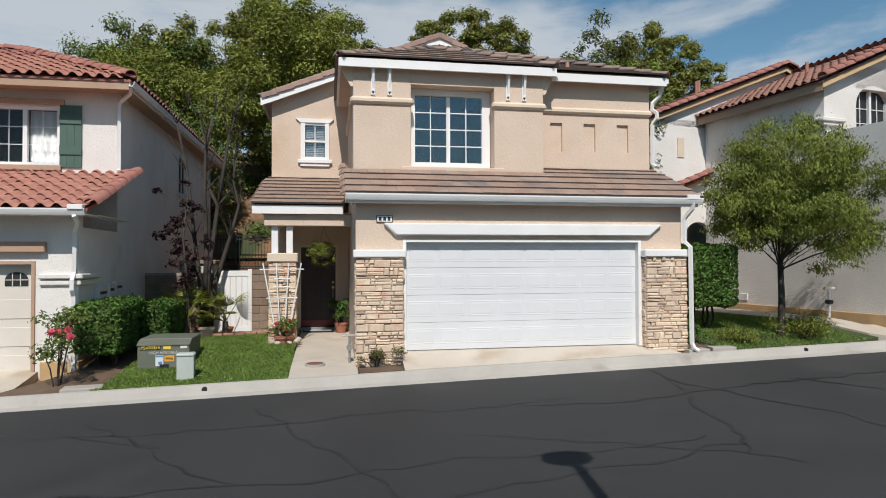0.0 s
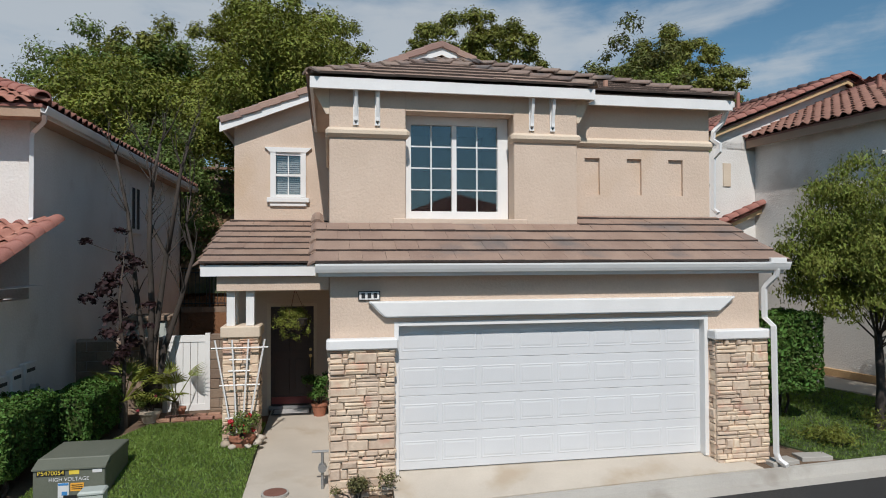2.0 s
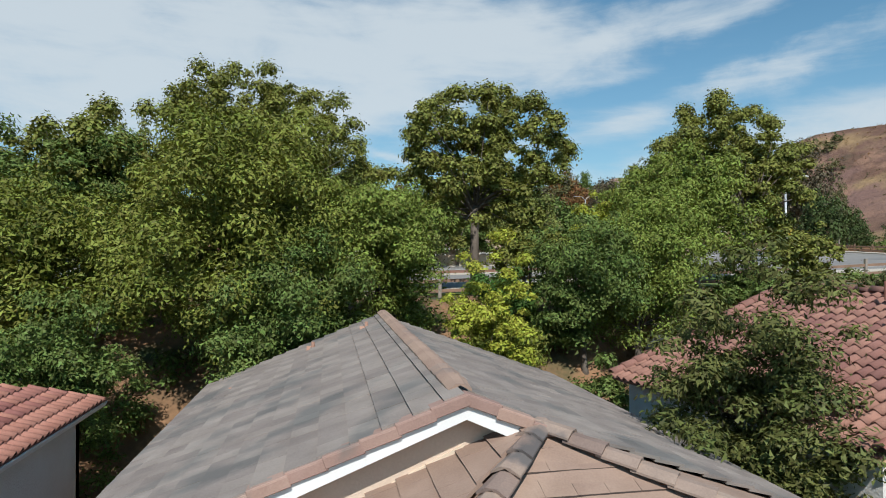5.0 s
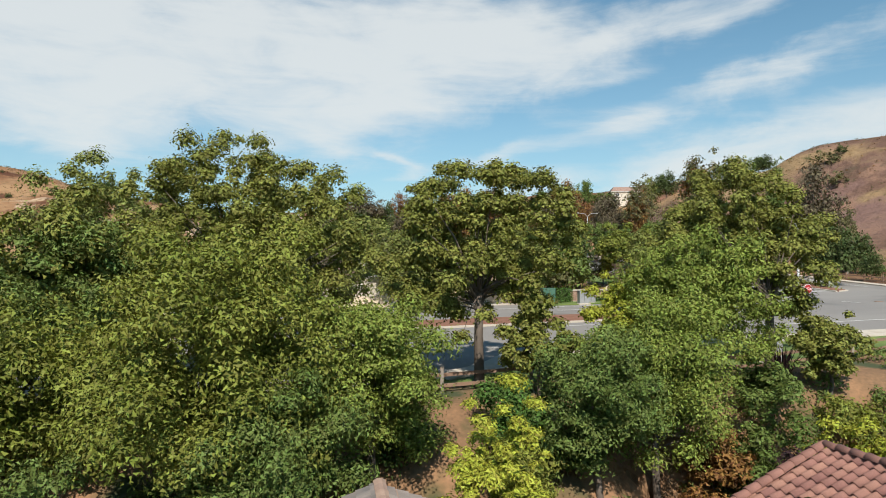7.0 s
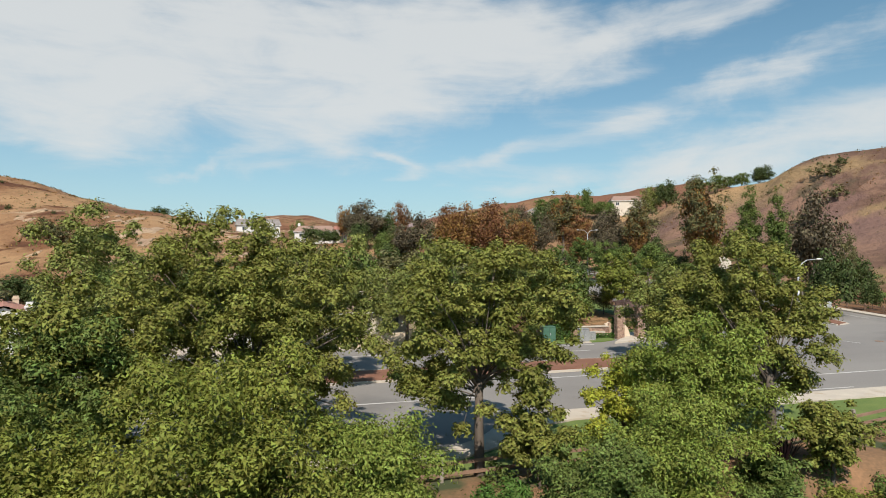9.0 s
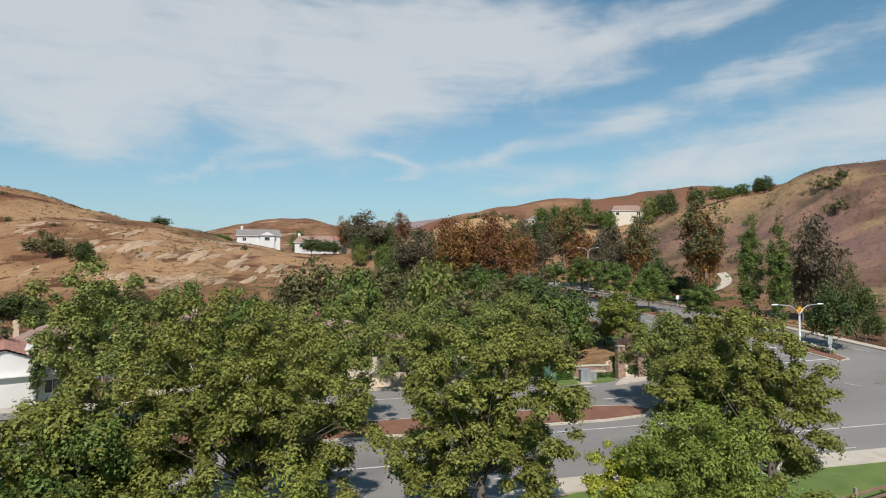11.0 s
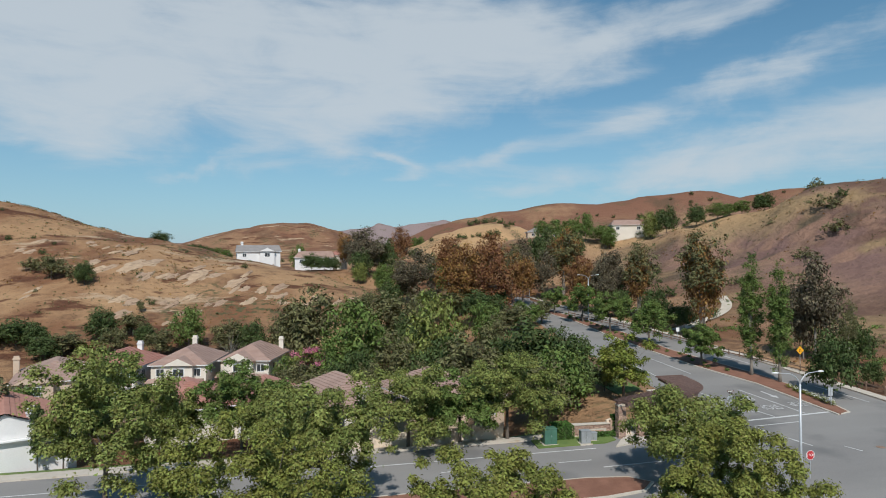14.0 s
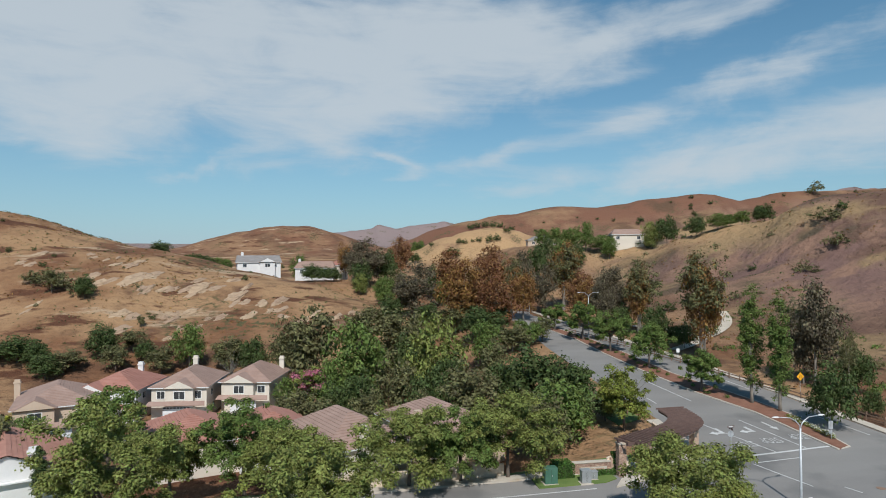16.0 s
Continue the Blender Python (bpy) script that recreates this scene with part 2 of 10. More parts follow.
M["leaf_syc"] = leaf("sycamore leaf", (0.128, 0.142, 0.028), (0.238, 0.240, 0.056))
M["leaf_pale"] = leaf("pale leaf", (0.116, 0.138, 0.022), (0.222, 0.236, 0.046))
M["leaf_fresh"] = leaf("fresh bright green leaf", (0.125, 0.165, 0.028), (0.235, 0.280, 0.058))
M["leaf_mid"] = leaf("mid green leaf", (0.080, 0.122, 0.026), (0.150, 0.192, 0.050))
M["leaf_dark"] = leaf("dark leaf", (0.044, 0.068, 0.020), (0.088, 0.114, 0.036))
M["leaf_yellow"] = leaf("yellow-green leaf", (0.24, 0.265, 0.030), (0.37, 0.375, 0.052))
M["leaf_hedge"] = leaf("glossy hedge leaf", (0.046, 0.098, 0.018), (0.100, 0.180, 0.038))
M["leaf_willow"] = leaf("willowy leaf", (0.108, 0.138, 0.024), (0.205, 0.228, 0.042))
M["leaf_purple"] = leaf("purple leaf", (0.024, 0.013, 0.015), (0.052, 0.026, 0.028))
M["leaf_across"] = leaf("street tree leaf", (0.125, 0.150, 0.036), (0.235, 0.250, 0.068))
M["leaf_rust"] = leaf("rusty dry leaf", (0.165, 0.082, 0.026), (0.270, 0.140, 0.048))
M["leaf_russet"] = leaf("red-brown dry leaf", (0.150, 0.066, 0.028), (0.235, 0.110, 0.050))
M["leaf_olive"] = leaf("dull olive leaf", (0.100, 0.103, 0.045), (0.170, 0.155, 0.068))
M["leaf_grey"] = leaf("dull grey-brown leaf", (0.092, 0.076, 0.048), (0.150, 0.122, 0.078))


def hill_material():
    """Dry hillside: golden and brown grass, bare pinkish slopes to the right, pale worn rock, freckles of low scrub."""
    m = bpy.data.materials.new("dry hillside")
    m.use_nodes = True
    n, l = m.node_tree.nodes, m.node_tree.links
    bsdf = n["Principled BSDF"]
    bsdf.inputs["Roughness"].default_value, bsdf.inputs["Specular IOR Level"].default_value = 0.97, 0.15
    geo = n.new("ShaderNodeNewGeometry")
    sep = n.new("ShaderNodeSeparateXYZ")
    l.new(geo.outputs["Position"], sep.inputs[0])

    def noise(scale, detail=5.0, stretch=None, turn=0.0, rough=0.55):
        t = n.new("ShaderNodeTexNoise")
        t.inputs["Scale"].default_value, t.inputs["Detail"].default_value, t.inputs["Roughness"].default_value = scale, detail, rough
        mp = n.new("ShaderNodeMapping")
        mp.inputs["Scale"].default_value = stretch or (1, 1, 1)
        mp.inputs["Rotation"].default_value = (0, 0, radians(turn))
        l.new(geo.outputs["Position"], mp.inputs["Vector"])
        l.new(mp.outputs[0], t.inputs["Vector"])
        return t.outputs[0]

    def span(v, a, b):
        r = n.new("ShaderNodeMapRange")
        r.interpolation_type = "SMOOTHSTEP"
        r.inputs["From Min"].default_value, r.inputs["From Max"].default_value = a, b
        l.new(v, r.inputs["Value"])
        return r.outputs[0]

    def times(a, b):
        x = n.new("ShaderNodeMath")
        x.operation = "MULTIPLY"
        l.new(a, x.inputs[0])
        l.new(b, x.inputs[1])
        return x.outputs[0]

    def over(col, colour, fac):
        x = n.new("ShaderNodeMix")
        x.data_type = "RGBA"
        l.new(fac, x.inputs["Factor"])
        if isinstance(col, tuple):
            x.inputs["A"].default_value = (*col, 1)
        else:
            l.new(col, x.inputs["A"])
        x.inputs["B"].default_value = (*colour, 1)
        return x.outputs["Result"]

    col = over((0.195, 0.094, 0.050), (0.365, 0.222, 0.118), span(noise(0.03, 7), 0.37, 0.60))
    col = over(col, (0.140, 0.076, 0.046), span(noise(0.055, 8, (1, 1, 1), 20), 0.52, 0.66))
    right = span(sep.outputs[0], 70, 120)
    rosy = over((0.138, 0.080, 0.058), (0.262, 0.160, 0.108), span(noise(0.045, 8), 0.38, 0.62))
    mx = n.new("ShaderNodeMix")
    mx.data_type = "RGBA"
    l.new(right, mx.inputs["Factor"])
    l.new(col, mx.inputs["A"])
    l.new(rosy, mx.inputs["B"])
    col = mx.outputs["Result"]
    col = over(col, (0.29, 0.195, 0.105), times(span(noise(0.02, 6, (1, 2.2, 2), 15), 0.49, 0.60), right))
    col = over(col, (0.095, 0.072, 0.048), times(span(noise(0.022, 6, (1, 2.5, 2), -10), 0.52, 0.63), right))
    def cover(name):
        t = n.new("ShaderNodeAttribute")
        t.attribute_name = name
        return t.outputs["Fac"]

    col = over(col, (0.185, 0.110, 0.092), times(cover("weeds"), span(noise(0.03, 6, (1, 2.0, 2), 20), 0.40, 0.55)))
    col = over(col, (0.255, 0.150, 0.105), times(cover("weeds"), span(noise(0.05, 7, (1, 2.5, 2), 12), 0.50, 0.62)))
    col = over(col, (0.190, 0.092, 0.058), times(cover("chaparral"), span(noise(0.004, 3), -1.0, -0.9)))
    col = over(col, (0.120, 0.072, 0.045), times(cover("chaparral"), span(noise(0.02, 8, None, 0, 0.65), 0.50, 0.62)))
    col = over(col, (0.300, 0.180, 0.100), times(cover("chaparral"), span(noise(0.009, 7, None, 0, 0.6), 0.52, 0.66)))
    # aerial haze put into the farthest ridges' colour as a mauve-grey tint
    col = over(col, (0.250, 0.190, 0.180), cover("distant_haze"))
    col = over(col, (0.420, 0.265, 0.138), times(cover("golden"), span(noise(0.05, 6, None, 0, 0.6), 0.20, 0.55)))
    left = span(sep.outputs[0], 20, -5)
    col = over(col, (0.42, 0.30, 0.195), times(span(noise(0.06, 9, (0.45, 1.3, 1), -50, 0.62), 0.56, 0.64), left))
    col = over(col, (0.115, 0.052, 0.030), times(span(noise(0.085, 9, (0.6, 1.4, 1), -40, 0.65), 0.53, 0.62), left))
    col = over(col, (0.075, 0.062, 0.034), span(noise(0.45, 9, None, 0, 0.7), 0.61, 0.70))
    col = over(col, (0.095, 0.088, 0.042), times(span(noise(0.035, 5), 0.58, 0.66), span(noise(0.6, 8), 0.46, 0.60)))
    l.new(col, bsdf.inputs["Base Color"])
    b = n.new("ShaderNodeBump")
    b.inputs["Strength"].default_value, b.inputs["Distance"].default_value = 1.0, 1.6
    l.new(noise(0.35, 10, None, 0, 0.62), b.inputs["Height"])
    l.new(b.outputs[0], bsdf.inputs["Normal"])
    return m


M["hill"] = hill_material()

# ---- mesh helpers ----
def part(name, bm, mat, parent=None, label="", smooth=False):
    me = bpy.data.meshes.new(name)
    bm.to_mesh(me)
    bm.free()
    return put(name, me, mat, parent, label, smooth)


def put(name, me, mat, parent=None, label="", smooth=False):
    if mat is not None and not me.materials:
        me.materials.append(mat)
    if smooth:
        me.polygons.foreach_set("use_smooth", [True] * len(me.polygons))
    ob = new(name, me)
    if parent is not None:
        ob.parent = parent
    if label:
        ob["label"] = label
    return ob


def thing(name, label, category, group="", kind="", at=None):
    ob = tagged(new(name), label, category, group, kind)
    if at is not None:
        ob.matrix_world = at
    return ob


def box(bm, x0, x1, y0, y1, z0, z1, bevel=0.0):
    x0, x1, y0, y1, z0, z1 = min(x0, x1), max(x0, x1), min(y0, y1), max(y0, y1), min(z0, z1), max(z0, z1)
    v = [bm.verts.new((x, y, z)) for x in (x0, x1) for y in (y0, y1) for z in (z0, z1)]
    fs = [bm.faces.new([v[i] for i in q]) for q in ((0, 1, 3, 2), (4, 6, 7, 5), (0, 4, 5, 1), (2, 3, 7, 6), (0, 2, 6, 4), (1, 5, 7, 3))]
    if bevel:
        bmesh.ops.bevel(bm, geom=list({e for f in fs for e in f.edges}), offset=bevel, segments=1, affect="EDGES", clamp_overlap=True)
    return bm


def boxes(*rows, bevel=0.0):
    bm = bmesh.new()
    for r in rows:
        box(bm, *r, bevel=bevel)
    return bm


def slab(bm, pts, push):
    """A prism: the polygon pts, and the same pushed by the vector."""
    push = Vector(push)
    a = [bm.verts.new(p) for p in pts]
    b = [bm.verts.new(Vector(p) + push) for p in pts]
    bm.faces.new(a)
    bm.faces.new(b[::-1])
    for i in range(len(a)):
        j = (i + 1) % len(a)
        bm.faces.new((a[j], a[i], b[i], b[j]))
    bmesh.ops.recalc_face_normals(bm, faces=bm.faces)
    return bm


def tube(bm, path, radii, sides=8):
    """A round bar along a path; radii: one, or one per point."""
    path = [Vector(p) for p in path]
    if isinstance(radii, (int, float)):
        radii = [radii] * len(path)
    rings = []
    for i, p in enumerate(path):
        d = (path[min(i + 1, len(path) - 1)] - path[max(i - 1, 0)]).normalized()
        side = d.cross(Vector((0.31, 0.95, 0.1))).normalized()
        up = side.cross(d)
        rings.append([bm.verts.new(p + radii[i] * (math.cos(a) * side + math.sin(a) * up)) for a in (2 * math.pi * k / sides for k in range(sides))])
    for a, b in zip(rings, rings[1:]):
        for k in range(sides):
            bm.faces.new((a[k], a[(k + 1) % sides], b[(k + 1) % sides], b[k]))
    bm.faces.new(rings[0][::-1])
    bm.faces.new(rings[-1])
    return bm


def quads(name, co, mat, per=4):
    """A mesh of loose quads from an array of n x 4 x 3."""
    co = np.asarray(co, np.float32).reshape(-1, 3)
    count = len(co) // per
    me = bpy.data.meshes.new(name)
    me.vertices.add(len(co))
    me.vertices.foreach_set("co", co.ravel())
    me.loops.add(len(co))
    me.loops.foreach_set("vertex_index", np.arange(len(co), dtype=np.int32))
    me.polygons.add(count)
    me.polygons.foreach_set("loop_start", np.arange(0, len(co), per, dtype=np.int32))
    me.update(calc_edges=True)
    if mat is not None:
        me.materials.append(mat)
    return me


def sheet(name, xs, ys, zfun, mat, kind_label="", lift=0.0):
    """A draped grid."""
    X, Y = np.meshgrid(xs, ys)
    Z = zfun(X, Y) + lift
    co = np.stack([X, Y, Z], -1).reshape(-1, 3)
    nx, ny = len(xs), len(ys)
    i = np.arange(nx * ny).reshape(ny, nx)
    f = np.stack([i[:-1, :-1], i[:-1, 1:], i[1:, 1:], i[1:, :-1]], -1).reshape(-1, 4)
    me = bpy.data.meshes.new(name)
    me.from_pydata(co.tolist(), [], f.tolist())
    me.polygons.foreach_set("use_smooth", [True] * len(me.polygons))
    me.materials.append(mat)
    return new(name, me)


def draped(name, poly, mat, lift, step=2.0, label="", drop=0.25):
    """A flat-lying polygon draped on the ground, with an edge that goes down."""
    bm = bmesh.new()
    bm.faces.new([bm.verts.new((x, y, 0)) for x, y in poly])
    xs = [p[0] for p in poly]
    ys = [p[1] for p in poly]
    for lo, hi, ax in ((min(xs), max(xs), 0), (min(ys), max(ys), 1)):
        k = math.floor(lo / step) + 1
        while k * step < hi:
            co, no = [0, 0, 0], [0, 0, 0]
            co[ax], no[ax] = k * step, 1
            bmesh.ops.bisect_plane(bm, geom=bm.verts[:] + bm.edges[:] + bm.faces[:], plane_co=co, plane_no=no)
            k += 1
    for v in bm.verts:
        v.co.z = float(height(v.co.x, v.co.y)) + lift
    for f in bm.faces:
        if f.normal.z < 0:
            f.normal_flip()
    rim = [e for e in bm.edges if e.is_boundary]
    made = bmesh.ops.extrude_edge_only(bm, edges=rim)["geom"]
    for v in made:
        if isinstance(v, bmesh.types.BMVert):
            v.co.z -= drop
    ob = part(name, bm, mat)
    return tagged(ob, label, kind="structure") if label else tagged(ob, kind="structure")


def unit(rng, n):
    v = rng.normal(size=(n, 3))
    return v / np.linalg.norm(v, axis=1, keepdims=True)


def leaf_quads(rng, centre, out, size, narrow=0.55, droop=0.0, up=0.4):
    """Folded four-cornered leaves: at centre, facing roughly out and up."""
    n = len(centre)
    normal = out * 0.9 + unit(rng, n) * 0.95 + np.array([0, 0, up])
    normal /= np.linalg.norm(normal, axis=1, keepdims=True)
    along = np.cross(normal, unit(rng, n))
    along[:, 2] -= droop
    along /= np.linalg.norm(along, axis=1, keepdims=True) + 1e-9
    across = np.cross(normal, along)
    s = size * rng.uniform(0.65, 1.3, (n, 1))
    tip, side = along * s * 0.5, across * s * narrow * 0.5
    fold = normal * s * 0.10
    return np.stack([centre - tip, centre + side + fold, centre + tip, centre - side + fold], 1)


def leaf_points(rng, centre, out, size, narrow=0.55, droop=0.0, up=0.4):
    """Small pointed three-cornered leaves: at centre, facing roughly out and up."""
    n = len(centre)
    normal = out * 0.95 + unit(rng, n) * 0.6 + np.array([0, 0, up])
    normal /= np.linalg.norm(normal, axis=1, keepdims=True)
    along = np.cross(normal, unit(rng, n))
    along[:, 2] -= droop
    along /= np.linalg.norm(along, axis=1, keepdims=True) + 1e-9
    across = np.cross(normal, along)
    s = size * rng.uniform(0.6, 1.35, (n, 1))
    tip, side = along * s * 0.5, across * s * narrow * 0.5
    return np.stack([centre - tip - side, centre + tip, centre - tip * rng.uniform(0.2, 1.0, (n, 1)) + side], 1)


def crown(rng, clumps, leaves, size, narrow=0.55, droop=0.0, inner=0.25, shape=leaf_quads):
    """Leaves on the shells of many clumps: rows of x, y, z, radius, flatness."""
    clumps = np.asarray(clumps, float)
    weight = clumps[:, 3] ** 2
    pick = rng.choice(len(clumps), leaves, p=weight / weight.sum())
    out = unit(rng, leaves)
    out[:, 2] = np.where((out[:, 2] < -0.6) | ((out[:, 2] < 0) & (rng.random(leaves) < 0.45)), -out[:, 2], out[:, 2])
    r = clumps[pick, 3:4] * (inner + (1 - inner) * rng.random((leaves, 1)) ** 0.5) * np.clip(rng.normal(1.0, 0.2, (leaves, 1)), 0.5, 1.6)
    pos = clumps[pick, :3] + out * r * np.stack([np.ones(leaves), np.ones(leaves), clumps[pick, 4]], 1)
    return shape(rng, pos, out, size, narrow, droop)


def leafy(name, rng, clumps, leaves, size, narrow, mat, droop=0.0, inner=0.25):
    """A crown mesh of pointed leaves."""
    return quads(name, crown(rng, clumps, leaves, size, narrow, droop, inner, leaf_points), mat, 3)


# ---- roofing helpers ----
# weathered butt edges, darkened further to paint in each course's shadow line
M["tile_edge"] = material("weathered tile edge with shadow line", (0.07, 0.052, 0.045), (0.115, 0.088, 0.075), 3, 40, 0.95)
def plane_frame(poly):
    o, u = Vector(poly[0]), (Vector(poly[1]) - Vector(poly[0])).normalized()
    n = u.cross(Vector(poly[-1]) - o).normalized()
    if n.z < 0:
        n = -n
    return o, u, n.cross(u), n


def clip(subject, poly):
    """The part of a convex polygon inside another convex polygon, both anticlockwise, flat."""
    out = subject
    for (ax, ay), (bx, by) in zip(poly, poly[1:] + poly[:1]):
        src, out = out, []
        for (px, py), (qx, qy) in zip(src, src[1:] + src[:1]):
            dp = (bx - ax) * (py - ay) - (by - ay) * (px - ax)
            dq = (bx - ax) * (qy - ay) - (by - ay) * (qx - ax)
            if dp >= 0:
                out.append((px, py))
            if dp * dq < 0:
                k = dp / (dp - dq)
                out.append((px + k * (qx - px), py + k * (qy - py)))
        if len(out) < 3:
            return []
    return out


def area(p):
    return 0.5 * abs(sum(a[0] * b[1] - b[0] * a[1] for a, b in zip(p, p[1:] + p[:1])))


def flat_tile_mesh(shape, v0, thick, tilt):
    """One flat tile: shape in metres along and up the slope; its lower edge lies higher by tilt."""
    bm = bmesh.new()
    low = [bm.verts.new((x, y, tilt * (1 - (y - v0)) - thick)) for x, y in shape]
    top = [bm.verts.new((x, y, tilt * (1 - (y - v0)))) for x, y in shape]
    bm.faces.new(low[::-1])
    bm.faces.new(top)
    for i in range(len(low)):
        j = (i + 1) % len(low)
        bm.faces.new((low[i], low[j], top[j], top[i]))
    bm.normal_update()
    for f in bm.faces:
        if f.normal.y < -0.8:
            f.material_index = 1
    me = bpy.data.meshes.new("roof_tile")
    bm.to_mesh(me)
    bm.free()
    return me


def flat_tiles(parent, poly, mat, seed, width=0.33, expo=0.36, separate=True, lift=0.01):
    """Lays courses of flat tiles over a roof plane whose first two corners are its eave."""
    rng = random.Random(seed)
    o, u, v, n = plane_frame(poly)
    flat = [((Vector(p) - o).dot(u), (Vector(p) - o).dot(v)) for p in poly]
    if sum(a[0] * b[1] - b[0] * a[1] for a, b in zip(flat, flat[1:] + flat[:1])) < 0:
        flat = flat[::-1]
    turn = Matrix((u, v, n)).transposed().to_4x4()
    us, vs = [p[0] for p in flat], [p[1] for p in flat]
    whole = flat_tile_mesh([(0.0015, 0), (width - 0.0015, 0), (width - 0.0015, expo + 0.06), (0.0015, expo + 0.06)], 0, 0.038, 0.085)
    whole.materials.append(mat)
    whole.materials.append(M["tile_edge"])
    joined = bmesh.new()
    k, course = min(vs) - 0.04, 0
    while k < max(vs):
        x = min(us) - width * (0.5 if course % 2 else 1.0) - 0.02
        while x < max(us):
            rect = [(x + 0.003, k), (x + width - 0.0015, k), (x + width - 0.0015, k + expo + 0.06), (x + 0.003, k + expo + 0.06)]
            grown = [(px, py - (0.05 if abs(py - min(vs)) < 1e-4 else 0)) for px, py in flat]
            got = clip(rect, grown)
            if got and area(got) > 0.004:
                full = area(got) > 0.995 * area(rect)
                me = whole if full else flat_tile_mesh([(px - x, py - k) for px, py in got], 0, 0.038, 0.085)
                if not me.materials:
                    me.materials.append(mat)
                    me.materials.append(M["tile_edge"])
                jog = pose(0, 0, lift + rng.uniform(0, 0.006), rng.uniform(-0.35, 0.35), rng.uniform(-0.3, 0.3), rng.uniform(-0.3, 0.3))
                m = Matrix.Translation(o) @ turn @ Matrix.Translation((x, k, 0)) @ jog
                if separate:
                    ob = new("roof_tile", me)
                    ob.parent, ob.matrix_local = parent, m
                else:
                    start = len(joined.verts)
                    joined.from_mesh(me)
                    joined.verts.ensure_lookup_table()
                    for vert in joined.verts[start:]:
                        vert.co = m @ vert.co
            x += width
        k += expo
        course += 1
    if separate:
        joined.free()
        return None
    joined_tiles = bpy.data.meshes.new("roof_tiles")
    joined.to_mesh(joined_tiles)
    joined.free()
    joined_tiles.materials.append(mat)
    joined_tiles.materials.append(M["tile_edge"])
    ob = put("roof_tiles", joined_tiles, None, parent)
    return tagged(ob, kind="stuff")


def cap_mesh(half, length, drop, thick):
    bm = bmesh.new()
    prof = [(-half, -drop), (-half * 0.35, -drop * 0.12), (half * 0.35, -drop * 0.12), (half, -drop), (half, -drop - thick), (0, -thick), (-half, -drop - thick)]
    a = [bm.verts.new((x * 1.06, 0, z + 0.02)) for x, z in prof]
    b = [bm.verts.new((x * 0.92, length, z)) for x, z in prof]
    bm.faces.new(a)
    bm.faces.new(b[::-1])
    for i in range(len(prof)):
        j = (i + 1) % len(prof)
        bm.faces.new((a[j], a[i], b[i], b[j]))
    bmesh.ops.recalc_face_normals(bm, faces=bm.faces)
    me = bpy.data.meshes.new("ridge_tile")
    bm.to_mesh(me)
    bm.free()
    return me


def caps(parent, a, b, mat, half=0.15, length=0.44, drop=0.075, lift=0.125, seed=0, name="ridge_tile"):
    """Overlapping ridge tiles from a (low) to b (high)."""
    rng = random.Random(seed)
    a, b = Vector(a), Vector(b)
    d = (b - a)
    total, d = d.length, d.normalized()
    side = d.cross(Vector((0, 0, 1))).normalized()
    up = side.cross(d)
    turn = Matrix((side, d, up)).transposed().to_4x4()
    me = cap_mesh(half, length, drop, 0.025)
    me.materials.append(mat)
    count = max(1, round(total / (length - 0.06)))
    for i in range(count):
        ob = new(name, me)
        ob.parent = parent
        ob.matrix_local = Matrix.Translation(a + d * (total * i / count) + up * (lift + rng.uniform(0, 0.012))) @ turn @ pose(0, 0, 0, -3.2 + rng.uniform(-1, 1), rng.uniform(-1.5, 1.5), rng.uniform(-1.5, 1.5))


def barrel_mesh(width, length, rise, mat, sides=7):
    """An S-shaped clay tile: a barrel and a shallow pan."""
    bm = bmesh.new()
    prof = []
    for i in range(sides + 1):
        t = i / sides
        prof.append((t * width, rise * max(math.sin(t * math.pi * 1.45), 0) if t < 0.69 else -rise * 0.12 * math.sin((t - 0.69) / 0.31 * math.pi)))
    rows = []
    for y, lift, grow in ((0, 0.045, 1.05), (length, 0.0, 0.95)):
        rows.append(([bm.verts.new((x, y, z * grow + lift)) for x, z in prof], [bm.verts.new((x, y, z * grow + lift - 0.022)) for x, z in prof]))
    (a, a2), (b, b2) = rows
    for i in range(sides):
        bm.faces.new((a[i], a[i + 1], b[i + 1], b[i]))
        bm.faces.new((a2[i], a2[i + 1], a[i + 1], a[i]))
    me = bpy.data.meshes.new("roof_tile")
    bm.to_mesh(me)
    bm.free()
    me.materials.append(mat)
    me.polygons.foreach_set("use_smooth", [True] * len(me.polygons))
    return me


